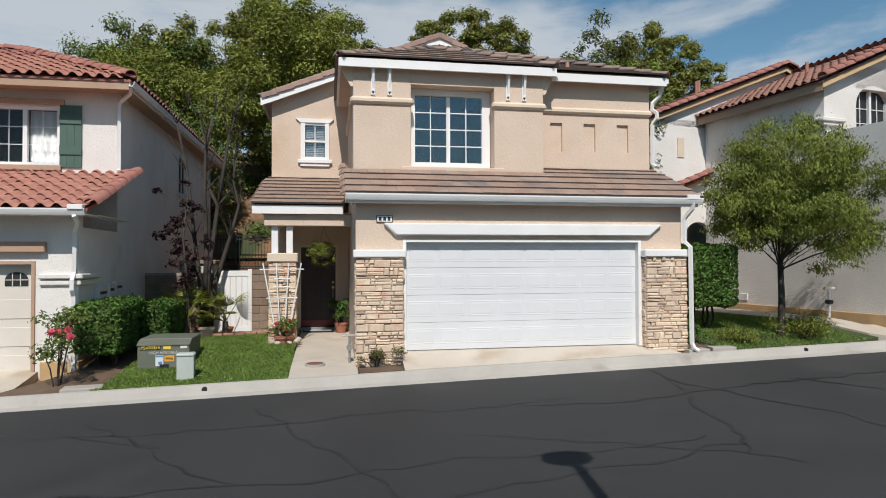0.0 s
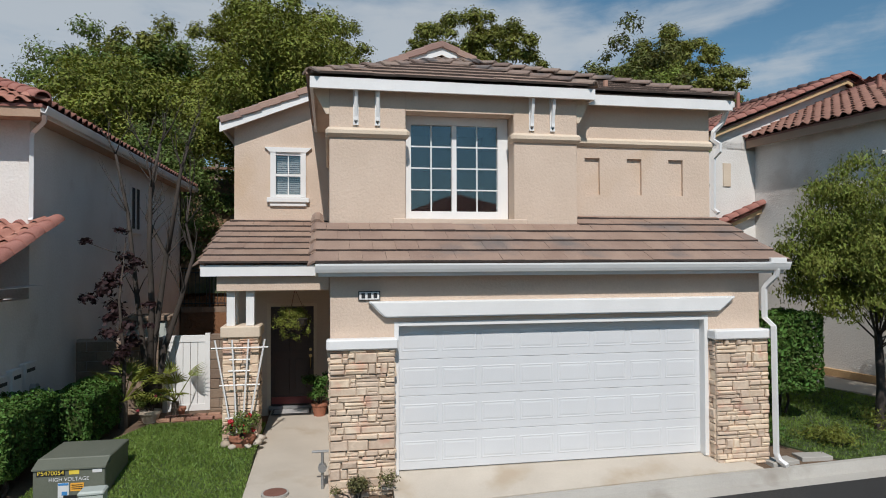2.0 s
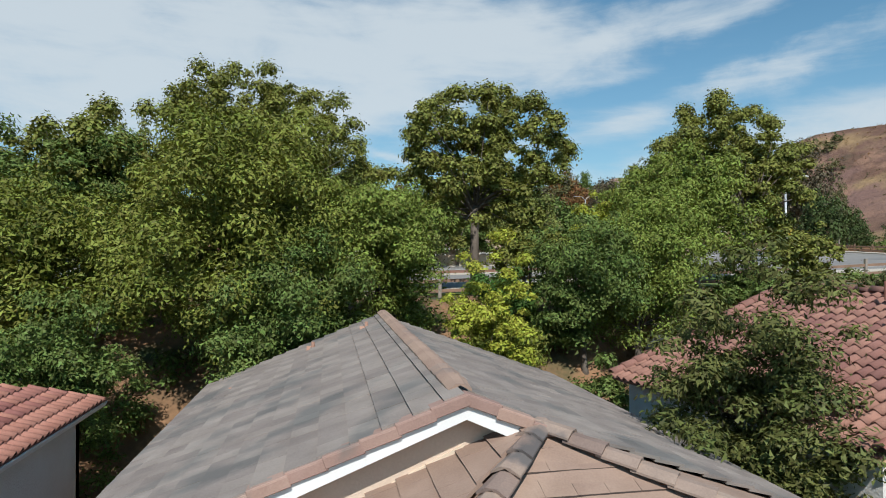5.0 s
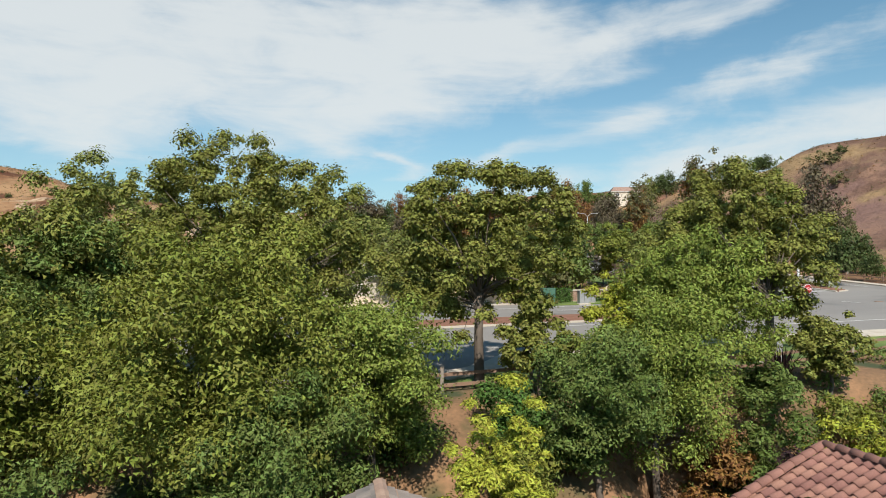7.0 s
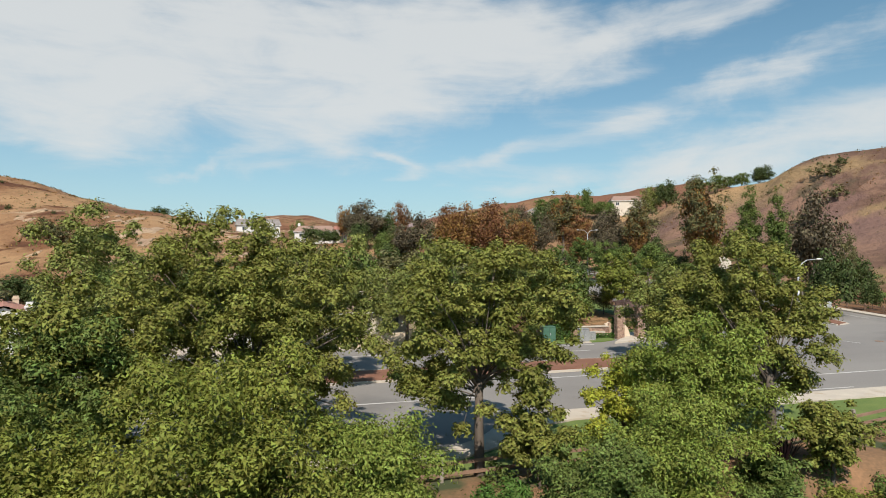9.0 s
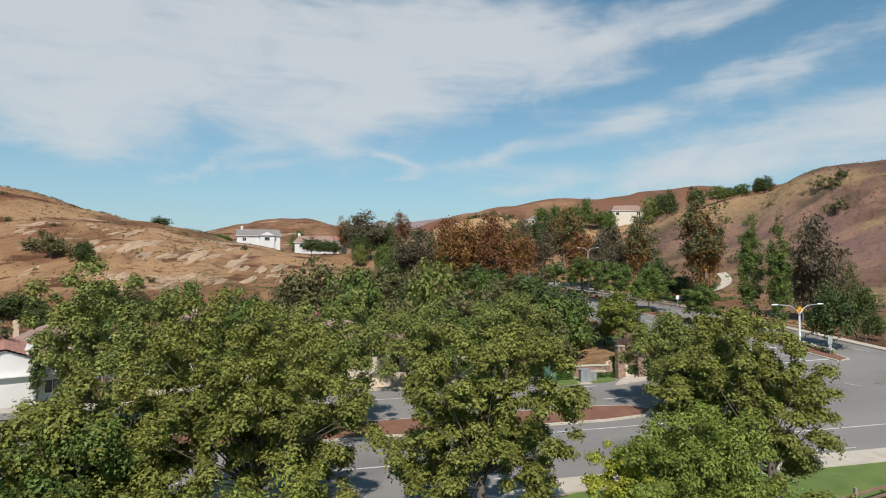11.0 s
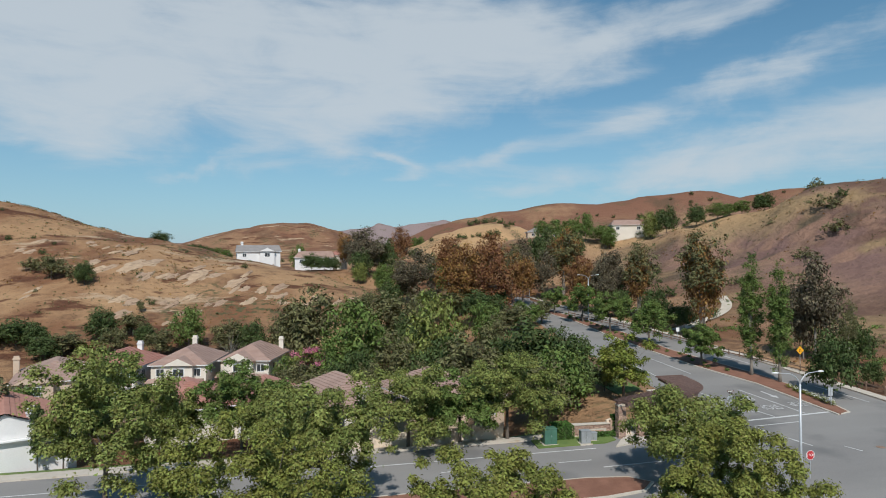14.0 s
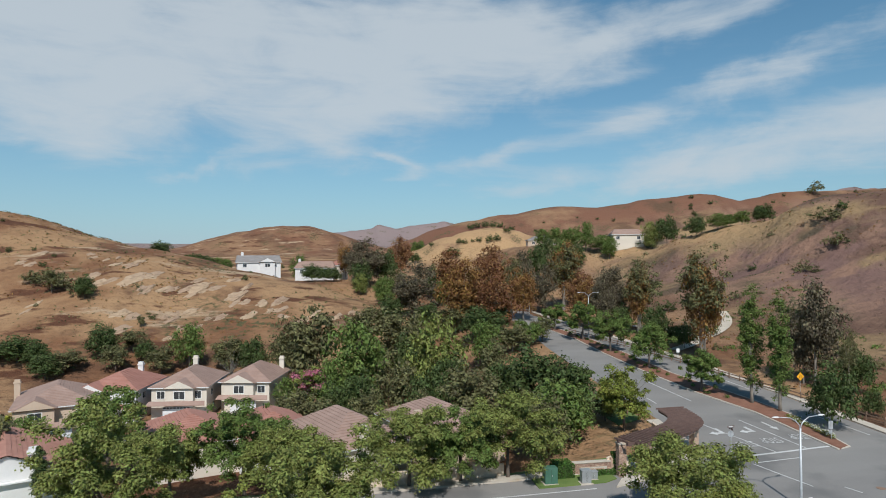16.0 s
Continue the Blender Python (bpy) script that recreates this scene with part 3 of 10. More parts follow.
def barrel_tiles(parent, poly, mat, seed, width=0.27, expo=0.36, limit=300, rise=0.075):
    """Courses of barrel tiles; those nearest the eave are pieces, the rest one mesh."""
    rng = random.Random(seed)
    o, u, v, n = plane_frame(poly)
    flat = [((Vector(p) - o).dot(u), (Vector(p) - o).dot(v)) for p in poly]
    if sum(a[0] * b[1] - b[0] * a[1] for a, b in zip(flat, flat[1:] + flat[:1])) < 0:
        flat = flat[::-1]
    turn = Matrix((u, v, n)).transposed().to_4x4()
    us, vs = [p[0] for p in flat], [p[1] for p in flat]
    me = barrel_mesh(width, expo + 0.06, rise, mat)
    co = np.array([tuple(q.co) for q in me.vertices])
    loops = [tuple(p.vertices) for p in me.polygons]
    rest_v, rest_f, used = [], [], 0
    k = min(vs) - 0.05
    while k < max(vs) - 0.1:
        x = min(us)
        while x < max(us) - 0.5 * width:
            mid = (x + width / 2, min(k + expo / 2, max(vs) - 0.02))
            inside = all((b[0] - a[0]) * (mid[1] - a[1]) - (b[1] - a[1]) * (mid[0] - a[0]) >= -0.02 for a, b in zip(flat, flat[1:] + flat[:1]))
            if inside:
                m = Matrix.Translation(o) @ turn @ Matrix.Translation((x, k, 0.01)) @ pose(0, 0, rng.uniform(0, 0.012), rng.uniform(-1, 1), rng.uniform(-1.2, 1.2), rng.uniform(-1, 1))
                if used < limit:
                    ob = new("roof_tile", me)
                    ob.parent, ob.matrix_local = parent, m
                    used += 1
                else:
                    base = len(rest_v)
                    rest_v += [tuple(m @ Vector(c)) for c in co]
                    rest_f += [tuple(base + i for i in f) for f in loops]
            x += width
        k += expo
    if rest_v:
        rest = bpy.data.meshes.new("roof_tiles")
        rest.from_pydata(rest_v, [], rest_f)
        tagged(put("roof_tiles", rest, mat, parent, smooth=True), kind="stuff")
    bm = bmesh.new()
    slab(bm, poly, (0, 0, -0.05))
    part("roof_deck", bm, mat, parent)


def barrel_caps(parent, a, b, mat, seed=0, radius=0.13, length=0.44):
    """Half-round tiles along a hip, ridge or rake."""
    rng = random.Random(seed)
    a, b = Vector(a), Vector(b)
    d = b - a
    total, d = d.length, d.normalized()
    side = d.cross(Vector((0, 0, 1))).normalized()
    up = side.cross(d)
    turn = Matrix((side, d, up)).transposed().to_4x4()
    bm = bmesh.new()
    ring = [math.pi * (i / 8) for i in range(9)]
    rows = [[bm.verts.new((r * math.cos(t), y, r * math.sin(t) * 0.9 + z)) for t in ring] for y, r, z in ((0, radius * 1.1, 0.02), (length, radius * 0.92, 0.0), (0, radius * 0.92, 0.01))]
    for p, q in ((rows[0], rows[1]), (rows[2], rows[0])):
        for i in range(8):
            bm.faces.new((p[i], p[i + 1], q[i + 1], q[i]))
    me = bpy.data.meshes.new("ridge_tile")
    bm.to_mesh(me)
    bm.free()
    me.materials.append(mat)
    me.polygons.foreach_set("use_smooth", [True] * len(me.polygons))
    count = max(1, round(total / (length - 0.06)))
    for i in range(count):
        ob = new("ridge_tile", me)
        ob.parent = parent
        ob.matrix_local = Matrix.Translation(a + d * (total * i / count) + up * (0.02 + rng.uniform(0, 0.01))) @ turn @ pose(0, 0, 0, rng.uniform(-1, 1), 0, rng.uniform(-1.5, 1.5))


def beam(bm, a, b, width, tall):
    """A straight board from a to b, hanging down by tall from the line."""
    a, b = Vector(a), Vector(b)
    d = (b - a).normalized()
    side = d.cross(Vector((0, 0, 1))).normalized() * width / 2
    down = Vector((0, 0, -tall))
    slab(bm, [a - side, a + side, a + side + down, a - side + down], b - a)
    return bm


def gutter(parent, a, b, out, mat, name="gutter"):
    """An open trough from a to b; out: the direction away from the wall."""
    bm = bmesh.new()
    a, b, out = Vector(a), Vector(b), Vector(out)
    prof = [(0.0, 0.0), (0.0, -0.10), (0.07, -0.115), (0.095, -0.07), (0.115, -0.02), (0.115, 0.005), (0.100, 0.005), (0.100, -0.02), (0.08, -0.065), (0.06, -0.095), (0.012, -0.085), (0.012, 0.0)]
    rows = [[bm.verts.new(p + out * x + Vector((0, 0, z))) for x, z in prof] for p in (a, b)]
    for i in range(len(prof)):
        j = (i + 1) % len(prof)
        bm.faces.new((rows[0][i], rows[0][j], rows[1][j], rows[1][i]))
    for r in rows:
        bm.faces.new(r)
    bmesh.ops.recalc_face_normals(bm, faces=bm.faces)
    return part(name, bm, mat, parent, "white metal gutter")


def downspout(parent, path, mat, w=0.07):
    """A square pipe through points."""
    bm = bmesh.new()
    tube(bm, path, w * 0.66, 4)
    return part("downspout", bm, mat, parent, "white metal downspout")


def lettering(text, size, mat, parent, m, name="lettering"):
    """Flat built-in-font letters as a thin mesh."""
    cu = bpy.data.curves.new(name, "FONT")
    cu.body, cu.size, cu.extrude, cu.align_x, cu.align_y = text, size, 0.001, "CENTER", "CENTER"
    tmp = bpy.data.objects.new(name, cu)
    scene.collection.objects.link(tmp)
    me = bpy.data.meshes.new_from_object(tmp.evaluated_get(bpy.context.evaluated_depsgraph_get()))
    bpy.data.objects.remove(tmp)
    me.materials.clear()
    ob = put(name, me, mat, parent)
    ob.matrix_local = m
    return ob


def stones(parent, x0, x1, z0, z1, y, seed, mat, facing=0, depth=0.07):
    """Ledge stones laid in uneven courses on an upright face. facing 0: towards -y; 1: towards +x at x=y; -1: towards -x."""
    rng = random.Random(seed)
    cells, z = [], z0
    while z < z1 - 0.03:
        h = min(rng.choice((0.06, 0.08, 0.10, 0.12, 0.15)), z1 - z)
        x = x0
        while x < x1 - 0.02:
            w = min(rng.choice((0.09, 0.13, 0.18, 0.24, 0.32)) * rng.uniform(0.85, 1.15), x1 - x)
            if x1 - x - w < 0.07:
                w = x1 - x
            if h > 0.09 and rng.random() < 0.45:
                cut = h * rng.uniform(0.4, 0.6)
                cells += [(x, x + w, z, z + cut), (x, x + w, z + cut, z + h)]
            else:
                cells.append((x, x + w, z, z + h))
            x += w
        z += h
    for a, b, c, d in cells:
        bm = bmesh.new()
        out = depth * rng.uniform(0.6, 1.2)
        g = 0.004
        a, b, c, d = a + g, b - g, c + g, d - g
        back = [bm.verts.new(p) for p in ((a, 0, c), (b, 0, c), (b, 0, d), (a, 0, d))]
        e = min(0.014, (b - a) * 0.25, (d - c) * 0.25)
        mid = [bm.verts.new((px + rng.uniform(-0.006, 0.006), -out * 0.75, pz + rng.uniform(-0.004, 0.004))) for px, pz in ((a, c), (b, c), (b, d), (a, d))]
        top = [bm.verts.new((px, -out + rng.uniform(-0.008, 0.008), pz)) for px, pz in ((a + e, c + e), (b - e, c + e), (b - e, d - e), (a + e, d - e))]
        for p, q in ((back, mid), (mid, top)):
            for i in range(4):
                j = (i + 1) % 4
                bm.faces.new((p[i], p[j], q[j], q[i]))
        bm.faces.new(top)
        ob = part("stone", bm, mat, parent)
        if facing == 0:
            ob.matrix_local = pose(0, y, 0)
        else:
            ob.matrix_local = pose(y, 0, 0, 0, 0, 90 * facing)


# ---- terrain ----
def sm(a, b, t):
    """0 below a, 1 above b, smooth between."""
    t = np.clip((np.asarray(t, float) - a) / (b - a), 0, 1)
    return t * t * (3 - 2 * t)


def hump_line(x, y, pts):
    """Height over nothing of a ridge through pts of (x, y, height, half width)."""
    best = np.full(np.shape(x), -1e3)
    for (ax, ay, ah, aw), (bx, by, bh, bw) in zip(pts, pts[1:]):
        dx, dy = bx - ax, by - ay
        s = np.clip(((x - ax) * dx + (y - ay) * dy) / (dx * dx + dy * dy), 0, 1)
        d = np.hypot(x - ax - s * dx, y - ay - s * dy) / (aw + s * (bw - aw))
        best = np.maximum(best, (ah + s * (bh - ah)) * np.exp(-0.5 * (d * 1.75) ** 2.2))
    return best


# crest lines: x, y, height above the valley floor, half width
RIDGES = [
    [(-300, 330, 58, 130), (-140, 280, 35, 95), (-64, 240, 18, 66), (-20, 222, 12, 50), (22, 198, 5, 36)],
    [(93, 249, 0.5, 28), (110, 241, 0.5, 30), (128, 234, 16.3, 34), (142, 223, 21.6, 38), (155, 213, 26.9, 42), (167, 201, 27.4, 46), (177, 190, 36.0, 52), (184, 181, 36.5, 58), (220, 152, 40, 70)],
    [(112, 196, 5, 34), (146, 166, 11, 50), (190, 130, 17, 60), (240, 90, 22, 70)],
    [(-30, 260, 8, 40), (10, 244, 11, 40), (50, 246, 11, 40), (84, 264, 10, 36)],
    [(134, 246, 17.5, 30), (112, 272, 16.5, 34), (98, 312, 15, 40)],
    [(74, 555, 3.7, 34), (90, 552, 12.2, 38), (107, 548, 21.7, 42), (125, 545, 27.8, 44), (142, 542, 30.3, 44), (159, 539, 27.4, 42), (171, 537, 22.9, 40), (194, 533, 17.0, 40)],
    [(-208, 890, -14.9, 90), (-175, 884, 0.9, 90), (-134, 876, 16.7, 95), (-101, 870, 31.7, 100), (-68, 864, 37.7, 100), (-38, 859, 36.2, 95), (-12, 854, 29.4, 90), (14, 850, 18.9, 90)],
    [(131, 778, 23.6, 80), (152, 774, 35.0, 80), (178, 764, 42.0, 95), (220, 756, 50.5, 110), (271, 747, 58.3, 120), (330, 736, 59.9, 120), (357, 731, 63.4, 115), (392, 725, 68.4, 110), (424, 714, 71.7, 105), (451, 709, 76.6, 100), (470, 705, 71.1, 95), (499, 711, 67.6, 95), (537, 714, 73.3, 110), (568, 708, 80.5, 120), (596, 703, 82.0, 120), (645, 694, 82.1, 120), (693, 685, 85.1, 130), (927, 643, 95.7, 160)],
    [(-32, 1732, 28.0, 140), (27, 1720, 49.2, 130), (65, 1714, 53.8, 110), (117, 1704, 58.5, 110), (177, 1693, 46.7, 110), (229, 1684, 56.0, 100), (304, 1670, 65.3, 90), (348, 1662, 56.3, 90), (386, 1656, 36.6, 120)],
    [(1131, 1317, 119.8, 60), (1181, 1307, 138.7, 45), (1226, 1299, 145.5, 40), (1276, 1290, 142.9, 50), (1342, 1278, 127.0, 60)],
    [(-1700, 3000, 40, 500), (-700, 2900, 22, 400), (100, 3000, 14, 400), (900, 2600, 40, 500)],
]


def level(x, y):
    """The graded ground: lots, bank, road shelf and the valley beyond."""
    x, y = np.asarray(x, float), np.asarray(y, float)
    lot = 0.022 * x - 0.30 + 0.30 * sm(-0.8, 2.0, y)
    lot = lot * (1 - sm(3, 12, y)) + 0.2 * sm(3, 12, y) + 1.1 * sm(14.5, 15.2, y) * (1 - sm(9, 12, x))
    shelf = 7.3 + 0.02 * x + 0.025 * (y - 26) + 0.03 * np.maximum(y - 63, 0)
    valley = 6.0 + 0.022 * np.maximum(y - 70, 0) + 0.045 * np.maximum(y - 150, 0) * (y < 520) + 0.045 * 370 * (y >= 520)
    right = sm(14, 34, x - 0.06 * (y - 60))
    valley = valley - 4.2 * sm(75, 112, y) * (1 - sm(142, 188, y))
    far = valley * (1 - right) + np.minimum(shelf, 16 + 0.035 * np.maximum(y - 150, 0)) * right
    back = shelf * (1 - sm(61.5, 72, y)) + far * sm(61.5, 72, y)
    k = sm(13.0, 24.8, y - 5.5 * sm(10, 13, x) * (1 - sm(19, 25, y)))
    return lot * (1 - k) + back * k


def height(x, y):
    x, y = np.asarray(x, float), np.asarray(y, float)
    z = level(x, y)
    top = np.zeros(np.shape(x))
    for pts in RIDGES:
        top = np.maximum(top, hump_line(x, y, pts))
    return z + top


ground_x = np.unique(np.r_[np.arange(-1800, -300, 60), np.arange(-300, -60, 6), np.arange(-60, 96, 1.5), np.arange(96, 330, 6), np.arange(330, 770, 12), np.arange(770, 1400, 20), np.arange(1400, 1900, 60)])
ground_y = np.unique(np.r_[-900, -400, -200, -100, np.arange(-60, -12, 8), np.arange(-12, 32, 1.0), np.arange(32, 140, 3), np.arange(140, 300, 4), np.arange(300, 960, 11), np.arange(960, 1240, 60), np.arange(1240, 1340, 12), np.arange(1340, 1640, 60), np.arange(1640, 1760, 16), np.arange(1760, 3600, 120)])


def ground_height(x, y):
    """The bare sheet: under the built lots it lies a little lower, on the hills it is uneven."""
    rough = np.zeros(np.shape(x))
    for k, (a, b, p, q) in enumerate(((0.031, 0.017, 0.4, 1.0), (-0.02, 0.043, 1.9, 0.8), (0.083, 0.06, 2.2, 0.45), (-0.11, 0.13, 0.7, 0.3), (0.21, -0.17, 3.0, 0.18))):
        rough = rough + q * np.sin(a * x + b * y + p + 1.3 * np.sin(0.7 * b * x - a * y))
    wild = sm(160, 210, y) * 1.0 + 0.25 * sm(72, 90, x) * sm(70, 100, y) * (1 - sm(160, 210, y))
    return height(x, y) - 0.12 * (1 - sm(13, 16, y)) - 0.6 * (1 - sm(-0.5, 0.3, y)) + rough * wild


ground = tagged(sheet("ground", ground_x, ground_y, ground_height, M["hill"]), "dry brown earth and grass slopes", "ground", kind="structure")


def near_line(x, y, pts):
    """Distance in plan to a crest line."""
    best = np.full(np.shape(x), 1e9)
    for (ax, ay, _, _), (bx, by, _, _) in zip(pts, pts[1:]):
        dx, dy = bx - ax, by - ay
        k = np.clip(((x - ax) * dx + (y - ay) * dy) / (dx * dx + dy * dy), 0, 1)
        best = np.minimum(best, np.hypot(x - ax - k * dx, y - ay - k * dy))
    return best


# what grows where: golden grass on the mid hill and along the right-hand crest, red-brown chaparral far off, purplish
# dry weeds; last, haze painted on the farthest ridges
GX, GY = (c.ravel() for c in np.meshgrid(ground_x, ground_y))
wave = 5 * np.sin(0.11 * GX + 0.07 * GY) + 3 * np.sin(0.23 * GX - 0.19 * GY)
COVER = {
    "golden": np.maximum(1 - sm(40, 75, near_line(GX, GY, RIDGES[5]) + wave), (1 - sm(7, 17, near_line(GX, GY, RIDGES[1][:5]) + 0.5 * wave)) * sm(100, 112, GX)),
    "chaparral": sm(640, 690, GY) * sm(60, 130, GX) + 0.6 * sm(640, 690, GY) * (1 - sm(60, 130, GX)),
    "weeds": sm(14, 30, near_line(GX, GY, RIDGES[1]) + wave) * (1 - sm(52, 80, near_line(GX, GY, RIDGES[1]) + wave)) * sm(105, 125, GX) * (1 - sm(330, 380, GY)),
    "distant_haze": sm(1100, 1400, GY),
}
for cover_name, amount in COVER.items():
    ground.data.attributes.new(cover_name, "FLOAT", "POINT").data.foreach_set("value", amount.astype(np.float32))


# ---- street in front ----
def kerb_y(x):
    return -1.0 + 0.038 * (x + 3.48)


def street_z(x, y):
    return 0.022 * x - 0.44 - 0.02 * np.clip(-1.3 - np.asarray(y, float), 0, 3)


street_x = np.arange(-40, 60.1, 1.0)
X, Y = np.meshgrid(street_x, np.linspace(0, 1, 24))
street = sheet("street", street_x, np.linspace(0, 1, 24), lambda a, b: street_z(a, -14 + (12.9) * b), M["asphalt"])
for v in street.data.vertices:
    v.co.y = -14.0 + (kerb_y(v.co.x) - 0.22 + 14.0) * v.co.y
tagged(street, "dark sealed asphalt street with patched cracks", "road", kind="structure")

bm = bmesh.new()
profile = [(-0.24, -0.07), (-0.02, -0.035), (0.02, 0.05), (0.06, 0.115), (0.12, 0.125), (0.14, 0.12), (0.14, -0.3), (-0.24, -0.3)]
rows = []
for x in np.arange(-40, 60.1, 1.0):
    rows.append([bm.verts.new((x, kerb_y(x) + dy, float(street_z(x, -1)) + 0.06 + dz)) for dy, dz in profile])
for a, b in zip(rows, rows[1:]):
    for k in range(len(profile)):
        bm.faces.new((a[k], b[k], b[(k + 1) % len(profile)], a[(k + 1) % len(profile)]))
bmesh.ops.recalc_face_normals(bm, faces=bm.faces)
kerb = tagged(part("kerb", bm, M["kerb"]), "low rolled grey concrete kerb along the street", "kerb", kind="structure")

# ---- the wide road behind, on top of the bank, and the road that leaves it ----
NEAR_KERB = [(-160, 29.6), (5.5, 29.8), (8.0, 31.5), (10.0, 34.2), (13.0, 35.6), (40, 36.0), (90, 36.4)]
road_poly = [(-160, 29.6), (5.5, 29.8), (8.0, 31.5), (10.0, 34.2), (13.0, 35.6), (90, 36.4), (90, 60), (70, 61), (67.0, 64),
             (67, 84), (66, 110), (63.5, 134), (60.5, 157), (56, 190), (48, 190), (48.5, 153), (45.5, 128), (43.5, 97), (43.2, 77),
             (42.5, 68), (40, 63.5), (35, 61.6), (-160, 61.6)]
draped("road", road_poly, M["road"], 0.02, 2.5, "wide sun-bleached grey asphalt road with turning lanes")
walk_near = [(-160, 28.2)] + [(5.8, 28.3), (9.2, 30.2), (11.4, 32.6), (14, 33.6), (90, 34.2)] + [(90, 36.35), (13.0, 35.55), (10.0, 34.15), (8.0, 31.45), (5.5, 29.75), (-160, 29.55)]
draped("pavement", walk_near, M["concrete"], 0.16, 2.5, "pale concrete pavement beside the wide road")
draped("pavement", [(-160, 61.65), (35, 61.65), (40, 63.6), (42.4, 68), (43.1, 77), (41.4, 77), (40.8, 69), (38.6, 65.2), (34.5, 63.7), (-160, 63.7)], M["concrete"], 0.16, 2.5, "pale concrete pavement on the far side of the road")
draped("pavement", [(67.1, 64), (67.1, 84), (66.1, 110), (63.6, 134), (60.6, 157), (56.1, 190), (57.4, 190), (62, 157), (65, 134), (67.5, 110), (68.5, 84), (68.5, 64)], M["concrete"], 0.16, 2.5, "pale concrete pavement along the hillside road")
M["mulch"] = material("red-brown bark mulch", (0.17, 0.075, 0.045), (0.26, 0.125, 0.08), 1.0, 14, 0.95)


def median(outer, label, inset=0.3):
    draped("median_kerb", outer, M["concrete"], 0.15, 2.5, "pale concrete kerb round the median")
    cx, cy = sum(p[0] for p in outer) / len(outer), sum(p[1] for p in outer) / len(outer)
    inner = []
    for i, (x, y) in enumerate(outer):
        (ax, ay), (bx, by) = outer[i - 1], outer[(i + 1) % len(outer)]
        d = Vector((bx - ax, by - ay)).normalized()
        inner.append((x - d.y * inset, y + d.x * inset))
    draped("median", inner, M["mulch"], 0.19, 2.5, label)


median([(-120, 46.2), (22, 46.4), (25.5, 47.0), (27, 48.6), (25.5, 50.2), (22, 50.8), (-120, 50.8)], "median strip of red-brown mulch and low plants")
median([(57.2, 62.4), (59.4, 63.0), (61.6, 74.5), (61.2, 82), (58.6, 100), (58.6, 119), (58, 134), (55.5, 151), (52.8, 151), (54.6, 134), (54.2, 119), (54.4, 103), (55.4, 88), (57.4, 77)], "median strip of red-brown mulch between the lanes")


M["paint"] = material("worn white road paint", (0.45, 0.44, 0.42), (0.62, 0.61, 0.59), 1.0, 20, 0.8)


def stripe(pts, width, lift=0.05):
    """A painted line along points."""
    poly = []
    for s in (1, -1):
        side = []
        for i, (x, y) in enumerate(pts):
            (ax, ay), (bx, by) = pts[max(i - 1, 0)], pts[min(i + 1, len(pts) - 1)]
            d = Vector((bx - ax, by - ay)).normalized()
            side.append((x - s * d.y * width / 2, y + s * d.x * width / 2))
        poly += side if s == 1 else side[::-1]
    return tagged(draped("road_marking", poly, M["paint"], lift, 2.5, drop=0.01), "worn white road marking", "road marking")

# sealed cracks in the street
M["tar"] = material("black crack sealant", (0.0165, 0.016, 0.016), (0.025, 0.0245, 0.024), 3, 40, 0.7)
rc = random.Random(88)


def crack(x, y, heading, length, width):
    """A wandering ribbon of sealant on the asphalt."""
    bm = bmesh.new()
    prev, n = None, max(4, int(length / 0.25))
    a = heading
    for i in range(n + 1):
        w = width * rc.uniform(0.6, 2.4) / 2
        c, s = math.cos(a), math.sin(a)
        pair = [bm.verts.new((px, py, float(street_z(px, py)) + 0.004)) for px, py in ((x - s * w, y + c * w), (x + s * w, y - c * w))]
        if prev:
            bm.faces.new((prev[0], prev[1], pair[1], pair[0]))
        prev = pair
        a = heading + rc.uniform(-0.5, 0.5)
        x, y = x + 0.25 * math.cos(a), y + 0.25 * math.sin(a)
        if not -13.5 < y < kerb_y(x) - 0.4:
            break
    bmesh.ops.recalc_face_normals(bm, faces=bm.faces)
    tagged(part("crack", bm, M["tar"]), "dark sealed crack in the asphalt", "crack", kind="structure")


for x, y, h, ln, w in ((-9, -3.4, 0.1, 12, 0.03), (-5.5, -5.2, 0.05, 9, 0.025), (-7, -2.2, -0.4, 4, 0.025), (1.5, -3.0, 0.12, 8, 0.03), (3.2, -5.8, 1.2, 5, 0.025), (6.5, -2.4, -0.9, 4, 0.03), (7.2, -3.6, 0.1, 9, 0.03), (9.8, -1.8, -1.1, 4, 0.03),
                       (-2.5, -2.0, -1.2, 5, 0.022), (-4.8, -2.4, -0.9, 4, 0.022), (0.3, -4.2, -0.6, 4, 0.022), (4.5, -1.6, -1.4, 6, 0.025), (8.4, -5.0, 0.4, 6, 0.025), (-6, -7.4, 0.2, 10, 0.025), (2.0, -7.6, 0.0, 9, 0.025), (12, -2.6, -0.3, 6, 0.03)):
    crack(x, y, h, ln, w)

# ---- the tan house ----
M["stone"] = material("ledge stone", (0.56, 0.42, 0.305), (0.74, 0.60, 0.46), 3.0, 22, 0.9, 0.008, 35, piece=0.16, stain=(0.62, 0.40, 0.29), stain_scale=3.5, stain_at=0.55)
M["mortar"] = material("grey mortar", (0.28, 0.24, 0.20), (0.36, 0.31, 0.26), 4, 50, 0.95, 0.004, 60)
M["glass"] = bpy.data.materials.new("window glass")
M["glass"].use_nodes = True
gb = M["glass"].node_tree.nodes["Principled BSDF"]
gb.inputs["Base Color"].default_value, gb.inputs["Roughness"].default_value = (0.55, 0.60, 0.62, 1), 0.02
